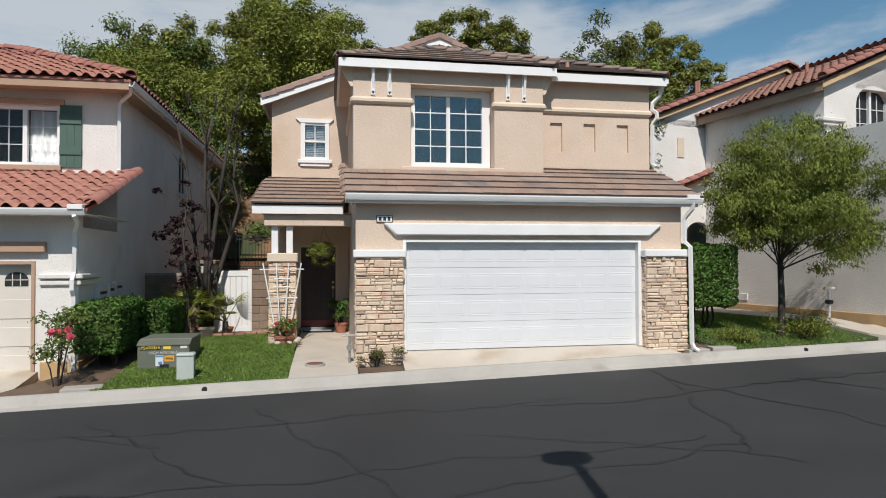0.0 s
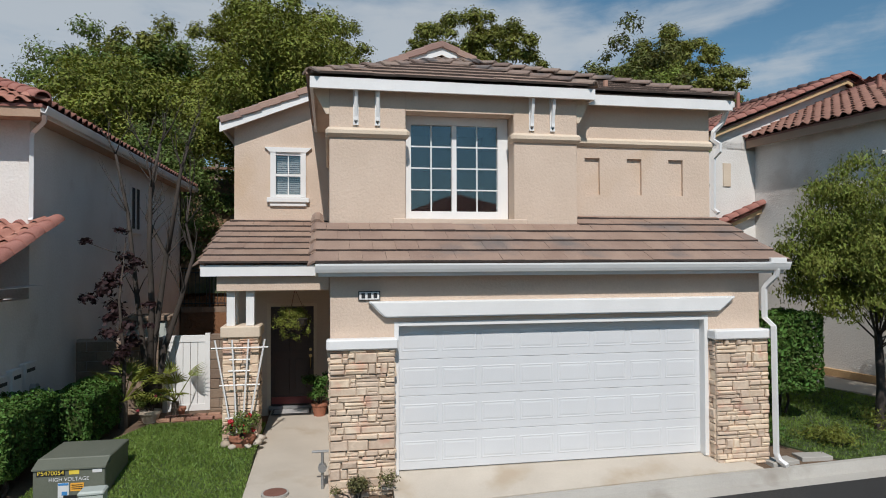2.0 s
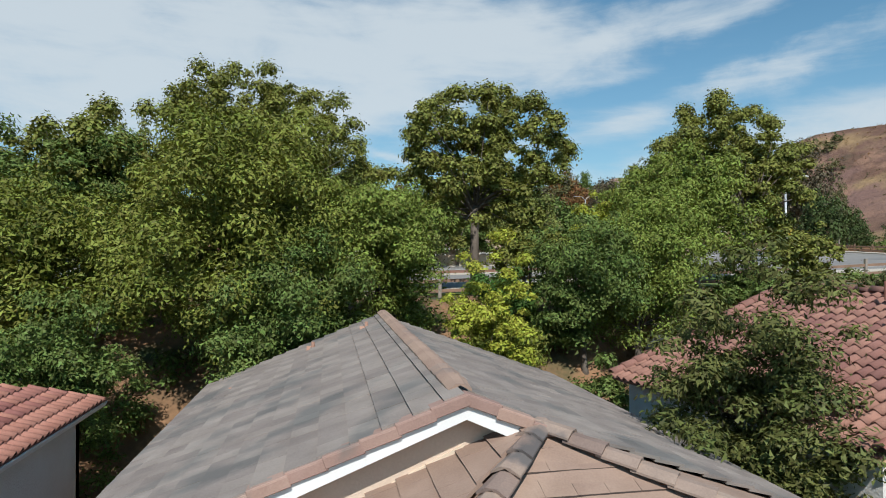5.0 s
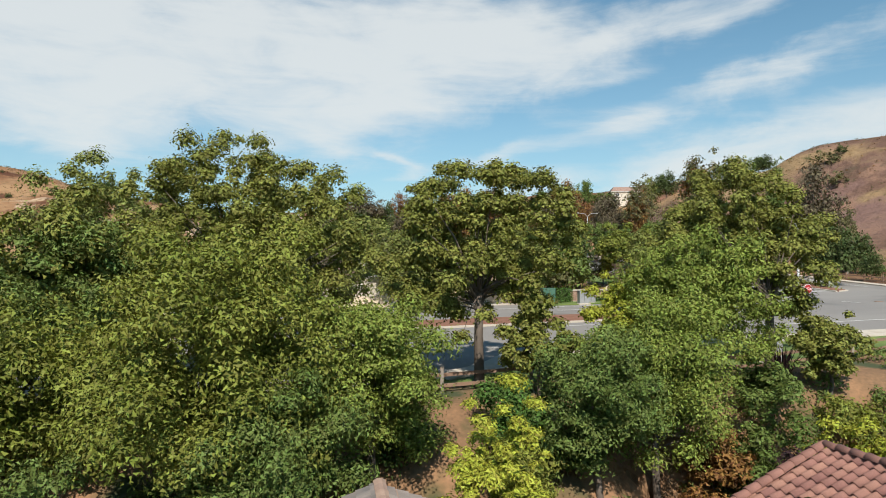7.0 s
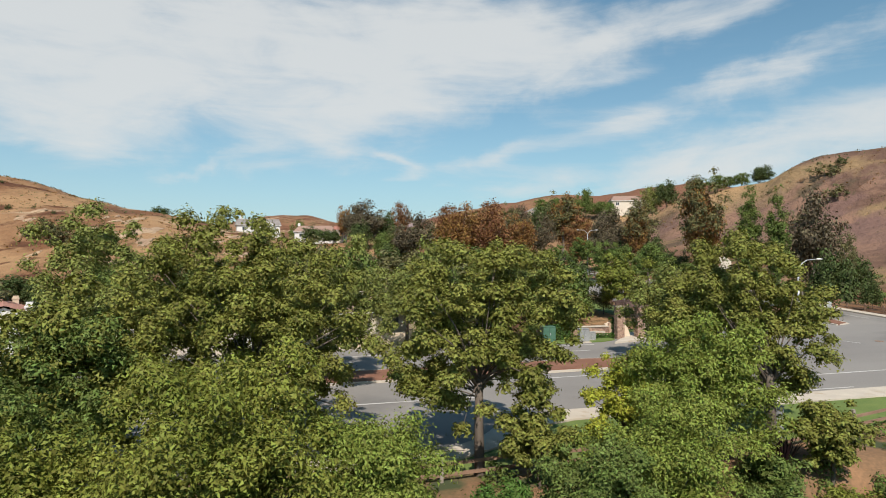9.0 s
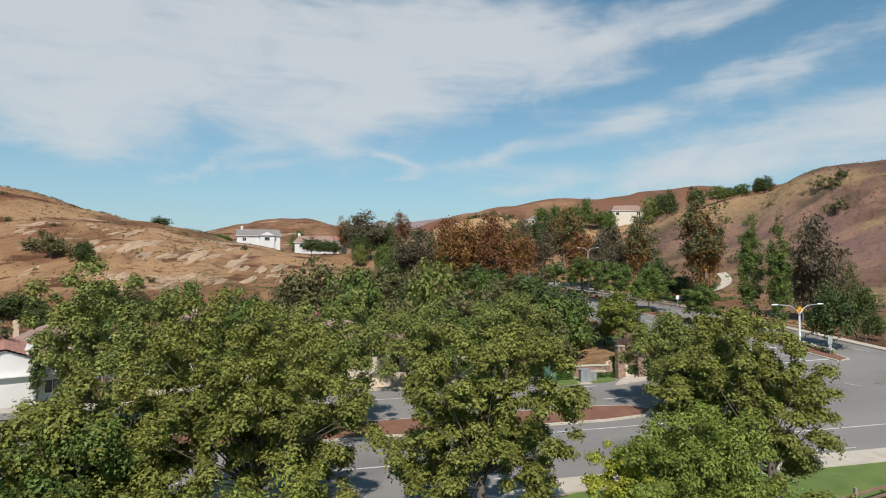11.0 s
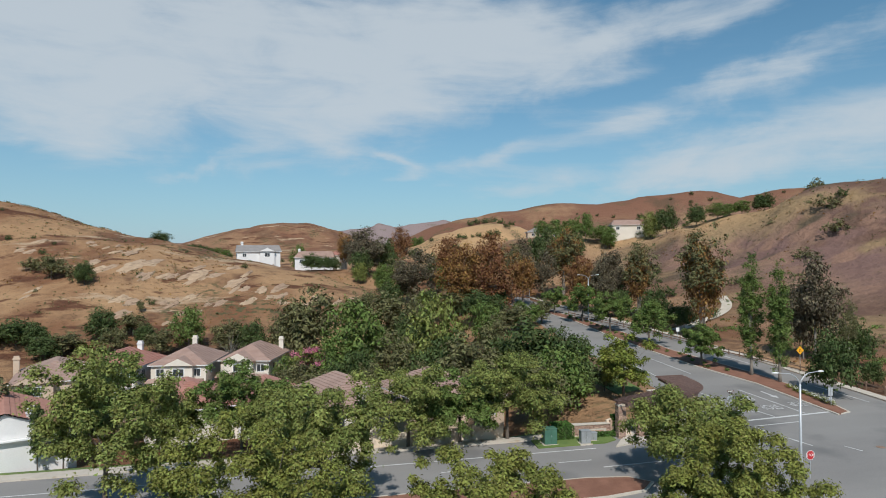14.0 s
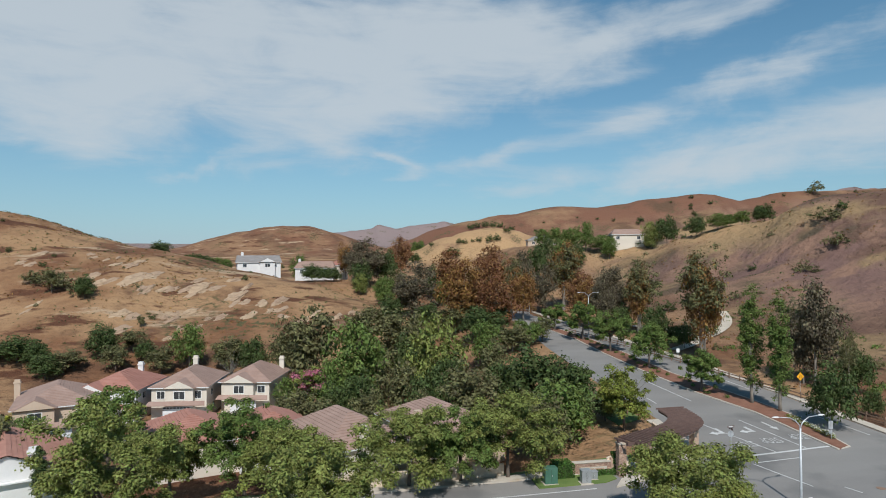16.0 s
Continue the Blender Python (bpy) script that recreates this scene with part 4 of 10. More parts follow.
gb.inputs["Transmission Weight"].default_value, gb.inputs["IOR"].default_value = 1.0, 2.0
M["glass_clear"] = bpy.data.materials.new("clear window glass")
M["glass_clear"].use_nodes = True
gc = M["glass_clear"].node_tree.nodes["Principled BSDF"]
gc.inputs["Base Color"].default_value, gc.inputs["Roughness"].default_value = (0.85, 0.88, 0.88, 1), 0.02
gc.inputs["Transmission Weight"].default_value, gc.inputs["IOR"].default_value = 1.0, 1.3
# near-black: the gloom behind the glass is put into the wall colour
M["room_shade"] = material("room wall darkened as shade", (0.018, 0.018, 0.018), (0.03, 0.03, 0.03), 1, 20, 0.9)
M["blind"] = material("grey-white blind", (0.42, 0.41, 0.40), (0.52, 0.51, 0.50), 2, 40, 0.7)
M["door_dark"] = material("dark red-brown door", (0.022, 0.012, 0.012), (0.04, 0.02, 0.018), 2, 40, 0.45, 0.001, 60)
M["brass"] = material("brass", (0.55, 0.40, 0.18), (0.65, 0.48, 0.22), 5, 60, 0.3, metal=1.0)
M["clay_pipe"] = material("painted vent pipe", (0.36, 0.20, 0.14), (0.44, 0.26, 0.19), 3, 40, 0.7)
M["black"] = material("black paint", (0.012, 0.012, 0.013), (0.03, 0.03, 0.032), 3, 60, 0.5)
M["grey_metal"] = material("grey metal", (0.30, 0.30, 0.30), (0.42, 0.42, 0.41), 3, 50, 0.5, metal=0.6)
M["terracotta"] = material("terracotta", (0.30, 0.12, 0.07), (0.42, 0.18, 0.11), 3, 40, 0.85)
M["dark_cap"] = material("dark weathered ridge tile", (0.215, 0.155, 0.125), (0.32, 0.235, 0.188), 2.0, 45, 0.9, 0.004, 70, piece=0.2, stain=(0.12, 0.105, 0.10), stain_scale=1.5, stain_at=0.52)
M["rake_tile"] = material("pink-brown rake tile", (0.30, 0.19, 0.15), (0.40, 0.265, 0.215), 2.0, 45, 0.9, 0.004, 70, piece=0.16, stain=(0.21, 0.17, 0.15), stain_scale=1.5, stain_at=0.56)

house = thing("house", "two-storey tan stucco house with brown flat roof tiles", "house")
FACE, DOOR_Y = -0.12, 0.02
PROJ, REC = 0.86, 1.26          # front faces of the upper floor
WING = 4.40                     # front face of the set-back wing


def wall_piece(x0, x1, y0, y1, z0, z1, mat="stucco", parent=None, name="wall", bevel=0.0):
    return part(name, boxes((x0, x1, y0, y1, z0, z1), bevel=bevel), M[mat], parent or house)


# lower front wall round the garage opening
bm = boxes((-0.92, -0.02, FACE, 0.28, -0.4, 2.94), (4.90, 5.80, FACE, 0.28, -0.4, 2.94), (-0.02, 4.90, FACE, 0.28, 2.16, 2.94))
bmesh.ops.remove_doubles(bm, verts=bm.verts, dist=0.001)
part("wall", bm, M["stucco"], house, "textured tan stucco garage wall")
wall_piece(-0.92, -0.66, 0.28, WING, -0.4, 2.94)
wall_piece(5.5, 5.80, 0.28, 14.4, -0.4, 3.0)
# upper floor: two pillars, the window bay between them, the recessed part with three niches
wall_piece(-0.93, 0.27, PROJ, 1.6, 3.0, 5.76, bevel=0.012)
wall_piece(2.06, 3.16, PROJ, 1.6, 3.0, 5.76, bevel=0.012)
wall_piece(0.27, 2.06, PROJ + 0.004, 1.6, 5.43, 5.76)
wall_piece(0.06, 2.27, PROJ - 0.035, 1.5, 3.0, 3.705, bevel=0.012)
for n0, n1 in ((3.16, 3.46), (3.74, 4.25), (4.53, 5.05), (5.33, 5.85)):
    wall_piece(n0, n1, REC, 1.6, 4.18, 4.82)
for n0 in (3.46, 4.25, 5.05):
    wall_piece(n0, n0 + 0.28, REC + 0.055, 1.6, 4.18, 4.82, "stucco", name="niche")
wall_piece(3.16, 5.85, REC, 1.6, 3.0, 4.18)
wall_piece(3.16, 5.85, REC, 1.6, 4.82, 5.84)
wall_piece(-0.93, -0.7, 1.6, WING, 2.94, 5.76)
wall_piece(5.60, 5.85, 1.6, 14.4, 3.0, 5.84)
# stucco bands with rounded faces
for x0, x1, y, z in ((-0.99, 0.33, PROJ, 4.98), (2.0, 3.22, PROJ, 4.98), (3.16, 5.91, REC, 5.02)):
    part("band", boxes((x0, x1, y - 0.075, y + 0.2, z, z + 0.145), bevel=0.045), M["stucco_cream"], house, "cream rounded stucco band", smooth=False)
part("band", boxes((-0.99, -0.90, PROJ + 0.2, WING, 4.98, 5.125), bevel=0.03), M["stucco_cream"], house)
# paired brackets under the eave
for x in (-0.52, -0.18, 2.36, 2.72):
    bm = boxes((x - 0.042, x + 0.042, PROJ - 0.03, PROJ, 5.17, 5.76), (x - 0.028, x + 0.028, PROJ - 0.06, PROJ - 0.03, 5.24, 5.76))
    slab(bm, [(x - 0.024, PROJ - 0.06, 5.76), (x - 0.024, PROJ - 0.06, 5.30), (x - 0.024, PROJ - 0.16, 5.76)], (0.048, 0, 0))
    bracket = part("bracket", bm, M["white"], house, "white timber eave bracket")
    part("bolt", boxes((x - 0.012, x + 0.012, PROJ - 0.042, PROJ - 0.03, 5.20, 5.225)), M["black"], bracket)
for x in (-0.93, 3.16):
    s = -1 if x < 0 else 1
    bm = bmesh.new()
    slab(bm, [(x, PROJ + 0.02, 5.76), (x, PROJ + 0.02, 5.34), (x + s * 0.05, PROJ + 0.02, 5.34), (x + s * 0.24, PROJ + 0.02, 5.70), (x + s * 0.24, PROJ + 0.02, 5.76)], (0, 0.08, 0))
    part("bracket", bm, M["stucco_cream"], house)
# wing behind, with the front door below and a small window above
for row in ((-2.85, -2.17, -0.4, 4.36), (-1.20, -0.66, -0.4, 5.3), (-2.17, -1.20, 2.14, 4.36), (-2.85, -2.04, 4.36, 5.3), (-1.50, -1.20, 4.36, 5.3)):
    wall_piece(row[0], row[1], WING, WING + 0.22, row[2], row[3])
wall_piece(-2.04, -1.50, WING, WING + 0.22, 5.28, 5.3)
wall_piece(-2.85, -2.63, WING + 0.22, 14.4, -0.4, 5.82)
wall_piece(-2.63, 5.68, 14.2, 14.4, -0.4, 5.6)
for y, d in ((WING, 0.22), (14.2, 0.2)):
    bm = bmesh.new()
    slab(bm, [(-2.85, y, 5.3), (5.9, y, 5.3), (5.9, y, 5.58), (1.45, y, 7.46), (-2.85, y, 5.86)], (0, d, 0))
    part("gable_wall", bm, M["stucco"], house, "plain tan stucco gable")

RIDGE, EAVE_Z = 7.66, 5.86
APEX, JOIN = (1.06, 2.60, 6.74), (2.31, 4.22, 7.28)
CL, CR, CB = (-1.22, 0.68, EAVE_Z), (3.40, 0.68, EAVE_Z), (6.16, 0.98, EAVE_Z + 0.02)
ROOFS = {
    "a": [CL, CR, APEX],
    "b": [(2.9, 0.98, EAVE_Z + 0.02), CB, JOIN, (0.9, 2.9, 6.64)],
    "l": [(-1.22, WING, EAVE_Z), CL, JOIN, (2.25, WING, 7.3)],
    "r": [CB, (6.16, 14.9, EAVE_Z), (1.45, 14.9, RIDGE), (1.45, 4.12, RIDGE), JOIN],
    "gl": [(-3.08, 14.9, 5.86), (-3.08, 4.12, 5.86), (1.45, 4.12, RIDGE), (1.45, 14.9, RIDGE)],
    "skirt": [(-1.12, -0.38, 2.97), (6.10, -0.38, 2.97), (5.97, 0.84, 3.565), (-1.12, 0.84, 3.565)],
    "skirt_top": [(3.16, 0.84, 3.565), (5.97, 0.84, 3.565), (5.94, 1.24, 3.715), (3.16, 1.24, 3.715)],
    "porch": [(-3.08, 2.02, 2.96), (-1.10, 2.02, 2.96), (-0.93, WING + 0.01, 3.80), (-2.98, WING + 0.01, 3.80)],
}
for key, pts in ROOFS.items():
    bm = bmesh.new()
    slab(bm, pts, (0, 0, -0.05))
    part("roof_deck", bm, M["roof_flat"], house, "brown flat concrete tile roof")
for k, key in enumerate(("a", "b", "l", "skirt", "porch", "skirt_top")):
    flat_tiles(house, ROOFS[key], M["roof_flat"], 40 + k, separate=(key != "l"))
for k, key in enumerate(("r", "gl")):
    flat_tiles(house, ROOFS[key], M["roof_flat_old"], 50 + k, separate=False)
caps(house, CL, APEX, M["dark_cap"], seed=1)
caps(house, CR, APEX, M["dark_cap"], seed=2)
caps(house, APEX, JOIN, M["dark_cap"], seed=3)
caps(house, CB, JOIN, M["dark_cap"], seed=4)
caps(house, (1.45, 14.9, RIDGE), (1.45, 4.5, RIDGE), M["roof_flat"], seed=5)
caps(house, (6.10, -0.38, 2.97), (5.94, 1.16, 3.70), M["dark_cap"], seed=6, half=0.10, drop=0.05, lift=0.05)
caps(house, (-1.12, -0.38, 2.97), (-1.12, 1.5, 3.80), M["roof_flat"], seed=7, half=0.10, drop=0.06, lift=0.05)
caps(house, (-3.08, 2.02, 2.96), (-2.98, 4.5, 3.83), M["roof_flat"], seed=8, half=0.10, drop=0.06, lift=0.05)


def rake_run(parent, a, b, mat, seed, tall=0.10):
    """Folded tiles down a gable edge: a flat cap and a face."""
    rng = random.Random(seed)
    a, b = Vector(a), Vector(b)
    n = max(1, round((b - a).length / 0.42))
    d = (b - a).normalized()
    up = Vector((0, -1, 0)).cross(d)
    up = up if up.z > 0 else -up
    turn = Matrix((d, Vector((0, 1, 0)), up)).transposed().to_4x4()
    size = (b - a).length / n
    bm = boxes((0, size + 0.03, -0.03, 0.16, 0.0, 0.032), (0, size + 0.03, -0.035, 0.0, -tall, 0.02), bevel=0.008)
    me = bpy.data.meshes.new("rake_tile")
    bm.to_mesh(me)
    bm.free()
    me.materials.append(mat)
    for i in range(n):
        ob = new("rake_tile", me)
        ob.parent = parent
        ob.matrix_local = Matrix.Translation(a + d * size * i + up * (0.05 + rng.uniform(0, 0.01))) @ turn @ pose(0, rng.uniform(-0.01, 0.01), 0, 0, 3.4 + rng.uniform(-0.9, 0.9), 0)


rake_run(house, (-3.08, 4.10, 5.86), (1.45, 4.10, RIDGE), M["rake_tile"], 1)
rake_run(house, (2.9, 4.10, 7.03), (1.45, 4.10, RIDGE), M["rake_tile"], 2)
# white boards under the eaves and along the gable
for a, b in (((-3.10, 4.14, 5.84), (1.45, 4.14, RIDGE - 0.02)), ((1.45, 4.14, RIDGE - 0.02), (2.75, 4.14, 7.06))):
    part("barge_board", beam(bmesh.new(), a, b, 0.045, 0.20), M["white"], house, "white barge board")
for a, b in ((CL, CR), ((3.36, 1.00, EAVE_Z), (6.14, 1.00, EAVE_Z)), ((-1.20, 0.705, EAVE_Z), (-1.20, 4.1, EAVE_Z)), ((3.385, 0.705, EAVE_Z), (3.385, 1.02, EAVE_Z))):
    part("fascia", beam(bmesh.new(), a, b, 0.05, 0.175), M["white"], house, "white painted fascia board")
part("fascia", beam(bmesh.new(), (6.12, 1.0, EAVE_Z), (6.12, 14.8, EAVE_Z), 0.04, 0.16), M["white"], house)
part("fascia", beam(bmesh.new(), (-3.06, 4.2, 5.86), (-3.06, 14.8, 5.86), 0.04, 0.16), M["white"], house)
for row in ((-1.18, 3.36, 0.73, 0.88, 5.755, 5.77), (3.36, 6.10, 1.03, 1.28, 5.80, 5.81), (-1.18, -0.9, 0.88, WING, 5.755, 5.77)):
    part("soffit", boxes(row), M["stucco"], house)
for row in ((5.82, 6.10, 1.28, 14.4, 5.80, 5.81), (-3.04, -2.8, 4.2, 14.4, 5.78, 5.79)):
    part("soffit", boxes(row), M["stucco"], house)
part("flashing", beam(bmesh.new(), (-1.1, 4.385, 5.90), (1.47, 4.385, 7.10), 0.03, 0.10), M["stucco_cream"], house, "cream stucco flashing strip")
# lower eaves
part("fascia", beam(bmesh.new(), (-1.08, -0.345, 2.99), (6.05, -0.345, 2.99), 0.04, 0.17), M["white"], house)
part("soffit", boxes((-1.05, 6.0, -0.32, FACE, 2.87, 2.885)), M["stucco"], house)
gutter(house, (-1.12, -0.37, 2.99), (6.10, -0.37, 2.99), (0, -1, 0), M["white"])
part("fascia", beam(bmesh.new(), (-3.06, 2.04, 2.97), (-1.1, 2.04, 2.97), 0.045, 0.19), M["white"], house)
part("fascia", beam(bmesh.new(), (-3.04, 2.06, 2.94), (-2.96, 4.4, 3.78), 0.04, 0.16), M["stucco_cream"], house)
part("fascia", beam(bmesh.new(), (-1.10, -0.34, 2.96), (-1.10, 1.3, 3.68), 0.04, 0.14), M["stucco_cream"], house)
part("porch_ceiling", boxes((-2.9, -0.92, 2.1, WING, 2.80, 2.82)), M["stucco"], house)
# main downspout by the garage
downspout(house, [(5.90, -0.42, 2.89), (5.90, -0.39, 2.78), (5.85, -0.27, 2.66), (5.82, -0.22, 2.58), (5.82, -0.22, 2.12), (5.84, -0.40, 2.00), (5.84, -0.42, 0.05), (5.86, -0.46, -0.05), (5.90, -0.58, -0.10)], M["white"])
part("gutter_box", boxes((5.74, 6.02, -0.49, -0.35, 2.96, 3.06), bevel=0.01), M["white"], house)
downspout(house, [(6.10, 1.09, 5.70), (6.06, 1.17, 5.50), (5.92, 1.22, 5.34), (5.91, 1.23, 5.20), (5.97, 1.12, 5.10), (5.97, 1.12, 4.98), (5.91, 1.22, 4.86), (5.91, 1.23, 3.95), (5.95, 1.15, 3.86)], M["white"])
part("gutter", beam(bmesh.new(), (6.18, 1.04, 5.86), (6.18, 5.0, 5.86), 0.09, 0.10), M["white"], house)
# garage door: four sections with raised panels
door = part("garage_door", boxes((0.0, 4.88, DOOR_Y + 0.03, DOOR_Y + 0.07, -0.02, 2.14)), M["door_white"], house, "white sectional garage door with raised panels")
for s in range(4):
    z0 = 0.0 + s * 0.5325
    part("section", boxes((0.0, 4.88, DOOR_Y, DOOR_Y + 0.03, z0 + 0.002, z0 + 0.530), bevel=0.004), M["door_white"], door)
    for k in range(8):
        x0 = 0.10 + k * 0.592
        for dz, h in ((0.115, 0.30),):
            bm = bmesh.new()
            a, b, c, d = x0, x0 + 0.53, z0 + dz, z0 + dz + h
            outer = [(a, DOOR_Y, c), (b, DOOR_Y, c), (b, DOOR_Y, d), (a, DOOR_Y, d)]
            rim = [(a + 0.012, DOOR_Y - 0.004, c + 0.012), (b - 0.012, DOOR_Y - 0.004, c + 0.012), (b - 0.012, DOOR_Y - 0.004, d - 0.012), (a + 0.012, DOOR_Y - 0.004, d - 0.012)]
            dip = [(a + 0.03, DOOR_Y - 0.001, c + 0.03), (b - 0.03, DOOR_Y - 0.001, c + 0.03), (b - 0.03, DOOR_Y - 0.001, d - 0.03), (a + 0.03, DOOR_Y - 0.001, d - 0.03)]
            rise = [(a + 0.055, DOOR_Y - 0.0045, c + 0.055), (b - 0.055, DOOR_Y - 0.0045, c + 0.055), (b - 0.055, DOOR_Y - 0.0045, d - 0.055), (a + 0.055, DOOR_Y - 0.0045, d - 0.055)]
            rings = [[bm.verts.new(p) for p in r] for r in (outer, rim, dip, rise)]
            for p, q in zip(rings, rings[1:]):
                for i in range(4):
                    j = (i + 1) % 4
                    bm.faces.new((p[i], p[j], q[j], q[i]))
            bm.faces.new(rings[-1])
            part("panel", bm, M["door_white"], door)
for row in ((-0.02, 0.045, FACE - 0.004, 0.02, -0.02, 2.16), (4.835, 4.90, FACE - 0.004, 0.02, -0.02, 2.16), (0.045, 4.835, FACE - 0.004, 0.02, 2.095, 2.16)):
    part("door_trim", boxes(row, bevel=0.004), M["white"], house, "white garage door trim")
# white lintel with slanted ends
bm = bmesh.new()
slab(bm, [(-0.16, FACE - 0.10, 2.225), (5.05, FACE - 0.10, 2.225), (5.34, FACE - 0.10, 2.46), (-0.40, FACE - 0.10, 2.46)], (0, 0.12, 0))
bmesh.ops.bevel(bm, geom=bm.edges[:], offset=0.02, segments=2, affect="EDGES")
part("lintel", bm, M["white"], house, "white stucco lintel over the garage")
bm = boxes((-0.02, 4.90, FACE - 0.012, FACE + 0.1, 2.165, 2.225))
part("lintel_band", bm, M["stucco"], house)
# stone piers and their white caps
for x0, x1, seed in ((-0.93, -0.03, 3), (4.93, 5.83, 4)):
    pier = part("pier", boxes((x0 + 0.02, x1 - 0.02, FACE - 0.13, FACE - 0.002, -0.36, 1.86)), M["mortar"], house, "ledge stone pier")
    stones(pier, x0, x1, -0.36, 1.80, FACE - 0.12, seed, M["stone"])
    stones(pier, FACE - 0.13, FACE + 0.0, -0.36, 1.80, x1 - 0.02, seed + 9, M["stone"], facing=1, depth=0.04)
    stones(pier, -FACE - 0.02, -FACE + 0.13, -0.36, 1.80, x0 + 0.02, seed + 19, M["stone"], facing=-1, depth=0.04)
    part("pier_cap", boxes((x0 - 0.045, x1 + 0.045, FACE - 0.225, FACE - 0.002, 1.80, 1.95), bevel=0.02), M["white"], house, "white stucco pier cap")
# the big window
window = thing("window_1", "white gridded sliding window with dark glass", "window", kind="structure")
part("window_frame", boxes((0.285, 2.045, 1.18, 1.30, 3.71, 3.85), (0.285, 2.045, 1.18, 1.30, 5.29, 5.425), (0.285, 0.395, 1.18, 1.30, 3.85, 5.29), (1.87, 2.045, 1.18, 1.30, 3.85, 5.29)), M["white"], window, "white window surround")
part("mullion", boxes((1.085, 1.165, 1.20, 1.28, 3.85, 5.29)), M["white"], window)
for x0, x1, y in ((0.395, 1.085, 1.245), (1.165, 1.87, 1.225)):
    part("pane", boxes((x0, x1, y, y + 0.008, 3.85, 5.29)), M["glass"], window, "dark reflecting glass pane").visible_shadow = False
    part("muntin", boxes(((x0 + x1) / 2 - 0.011, (x0 + x1) / 2 + 0.011, y - 0.012, y - 0.002, 3.85, 5.29)), M["white"], window)
    for k in (1, 2, 3):
        z = 3.85 + 1.44 * k / 4
        part("muntin", boxes((x0, x1, y - 0.015, y - 0.003, z - 0.011, z + 0.011)), M["white"], window)
room = part("room", boxes((0.2, 2.1, 3.2, 3.25, 3.2, 5.5)), M["room_shade"], house)
part("room_shell", boxes((0.1, 0.2, 1.6, 3.25, 3.2, 5.5), (2.1, 2.2, 1.6, 3.25, 3.2, 5.5), (0.1, 2.2, 1.6, 3.25, 3.1, 3.2), (0.1, 2.2, 1.6, 3.25, 5.5, 5.6)), M["room_shade"], house)
# the small window in the wing
window2 = thing("window_2", "small white sash window with slatted blinds", "window", kind="structure")
part("window_frame", boxes((-2.13, -2.02, WING - 0.05, WING + 0.06, 4.36, 5.30), (-1.52, -1.41, WING - 0.05, WING + 0.06, 4.36, 5.30), (-2.02, -1.52, WING - 0.02, WING + 0.06, 4.80, 4.85),
                            (-2.02, -1.52, WING - 0.02, WING + 0.06, 4.36, 4.42), (-2.02, -1.52, WING - 0.02, WING + 0.06, 5.24, 5.30)), M["white"], window2)
part("window_head", slab(bmesh.new(), [(-2.14, WING - 0.06, 5.30), (-1.40, WING - 0.06, 5.30), (-1.29, WING - 0.06, 5.40), (-2.25, WING - 0.06, 5.40)], (0, 0.06, 0)), M["white"], window2)
part("window_sill", boxes((-2.20, -1.34, WING - 0.09, WING, 4.25, 4.35), (-2.14, -1.40, WING - 0.055, WING, 4.17, 4.25), bevel=0.012), M["white"], window2)
part("muntin", boxes((-1.78, -1.76, WING, WING + 0.03, 4.42, 5.24)), M["white"], window2)
for z0, z1 in ((4.42, 4.80), (4.85, 5.24)):
    part("pane", boxes((-2.02, -1.52, WING + 0.03, WING + 0.036, z0, z1)), M["glass"], window2).visible_shadow = False
for k in range(18):
    part("slat", boxes((-2.0, -1.54, WING + 0.09, WING + 0.105, 4.43 + k * 0.045, 4.455 + k * 0.045)), M["blind"], window2)
# black panel in place of the unlit room behind the blinds
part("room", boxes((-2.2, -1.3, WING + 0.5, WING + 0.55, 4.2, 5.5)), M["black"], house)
# front door in the porch
front = thing("door_1", "dark red-brown front door in a white frame", "door", kind="structure")
part("leaf", boxes((-2.12, -1.25, WING - 0.01, WING + 0.04, 0.06, 2.09)), M["door_dark"], front)
for x0, x1, z0, z1 in ((-2.02, -1.74, 1.15, 1.95), (-1.63, -1.35, 1.15, 1.95), (-2.02, -1.74, 0.28, 1.0), (-1.63, -1.35, 0.28, 1.0)):
    part("panel", boxes((x0, x1, WING - 0.022, WING - 0.01, z0, z1), bevel=0.008), M["door_dark"], front)
M["red_plate"] = material("dark red plate", (0.16, 0.03, 0.03), (0.22, 0.045, 0.04), 3, 40, 0.6)
part("kick_plate", boxes((-2.10, -1.27, WING - 0.018, WING - 0.01, 0.08, 0.22)), M["red_plate"], front)
part("frame", boxes((-2.19, -2.12, WING - 0.03, WING + 0.05, 0.02, 2.16), (-1.25, -1.18, WING - 0.03, WING + 0.05, 0.02, 2.16), (-2.12, -1.25, WING - 0.03, WING + 0.05, 2.09, 2.16)), M["stucco_cream"], front)
part("threshold", boxes((-2.15, -1.22, WING - 0.12, WING, -0.02, 0.05)), M["grey_metal"], front)
bm = tube(bmesh.new(), [(-1.315, WING - 0.02, 1.02), (-1.315, WING - 0.07, 1.0), (-1.315, WING - 0.07, 0.82), (-1.315, WING - 0.02, 0.80)], 0.011, 6)
part("door_handle", bm, M["brass"], front, "brass door handle")
part("lock", tube(bmesh.new(), [(-1.315, WING - 0.01, 1.19), (-1.315, WING - 0.035, 1.19)], 0.03, 10), M["brass"], front)
part("lock", tube(bmesh.new(), [(-1.315, WING - 0.01, 1.06), (-1.315, WING - 0.03, 1.06)], 0.035, 10), M["brass"], front)
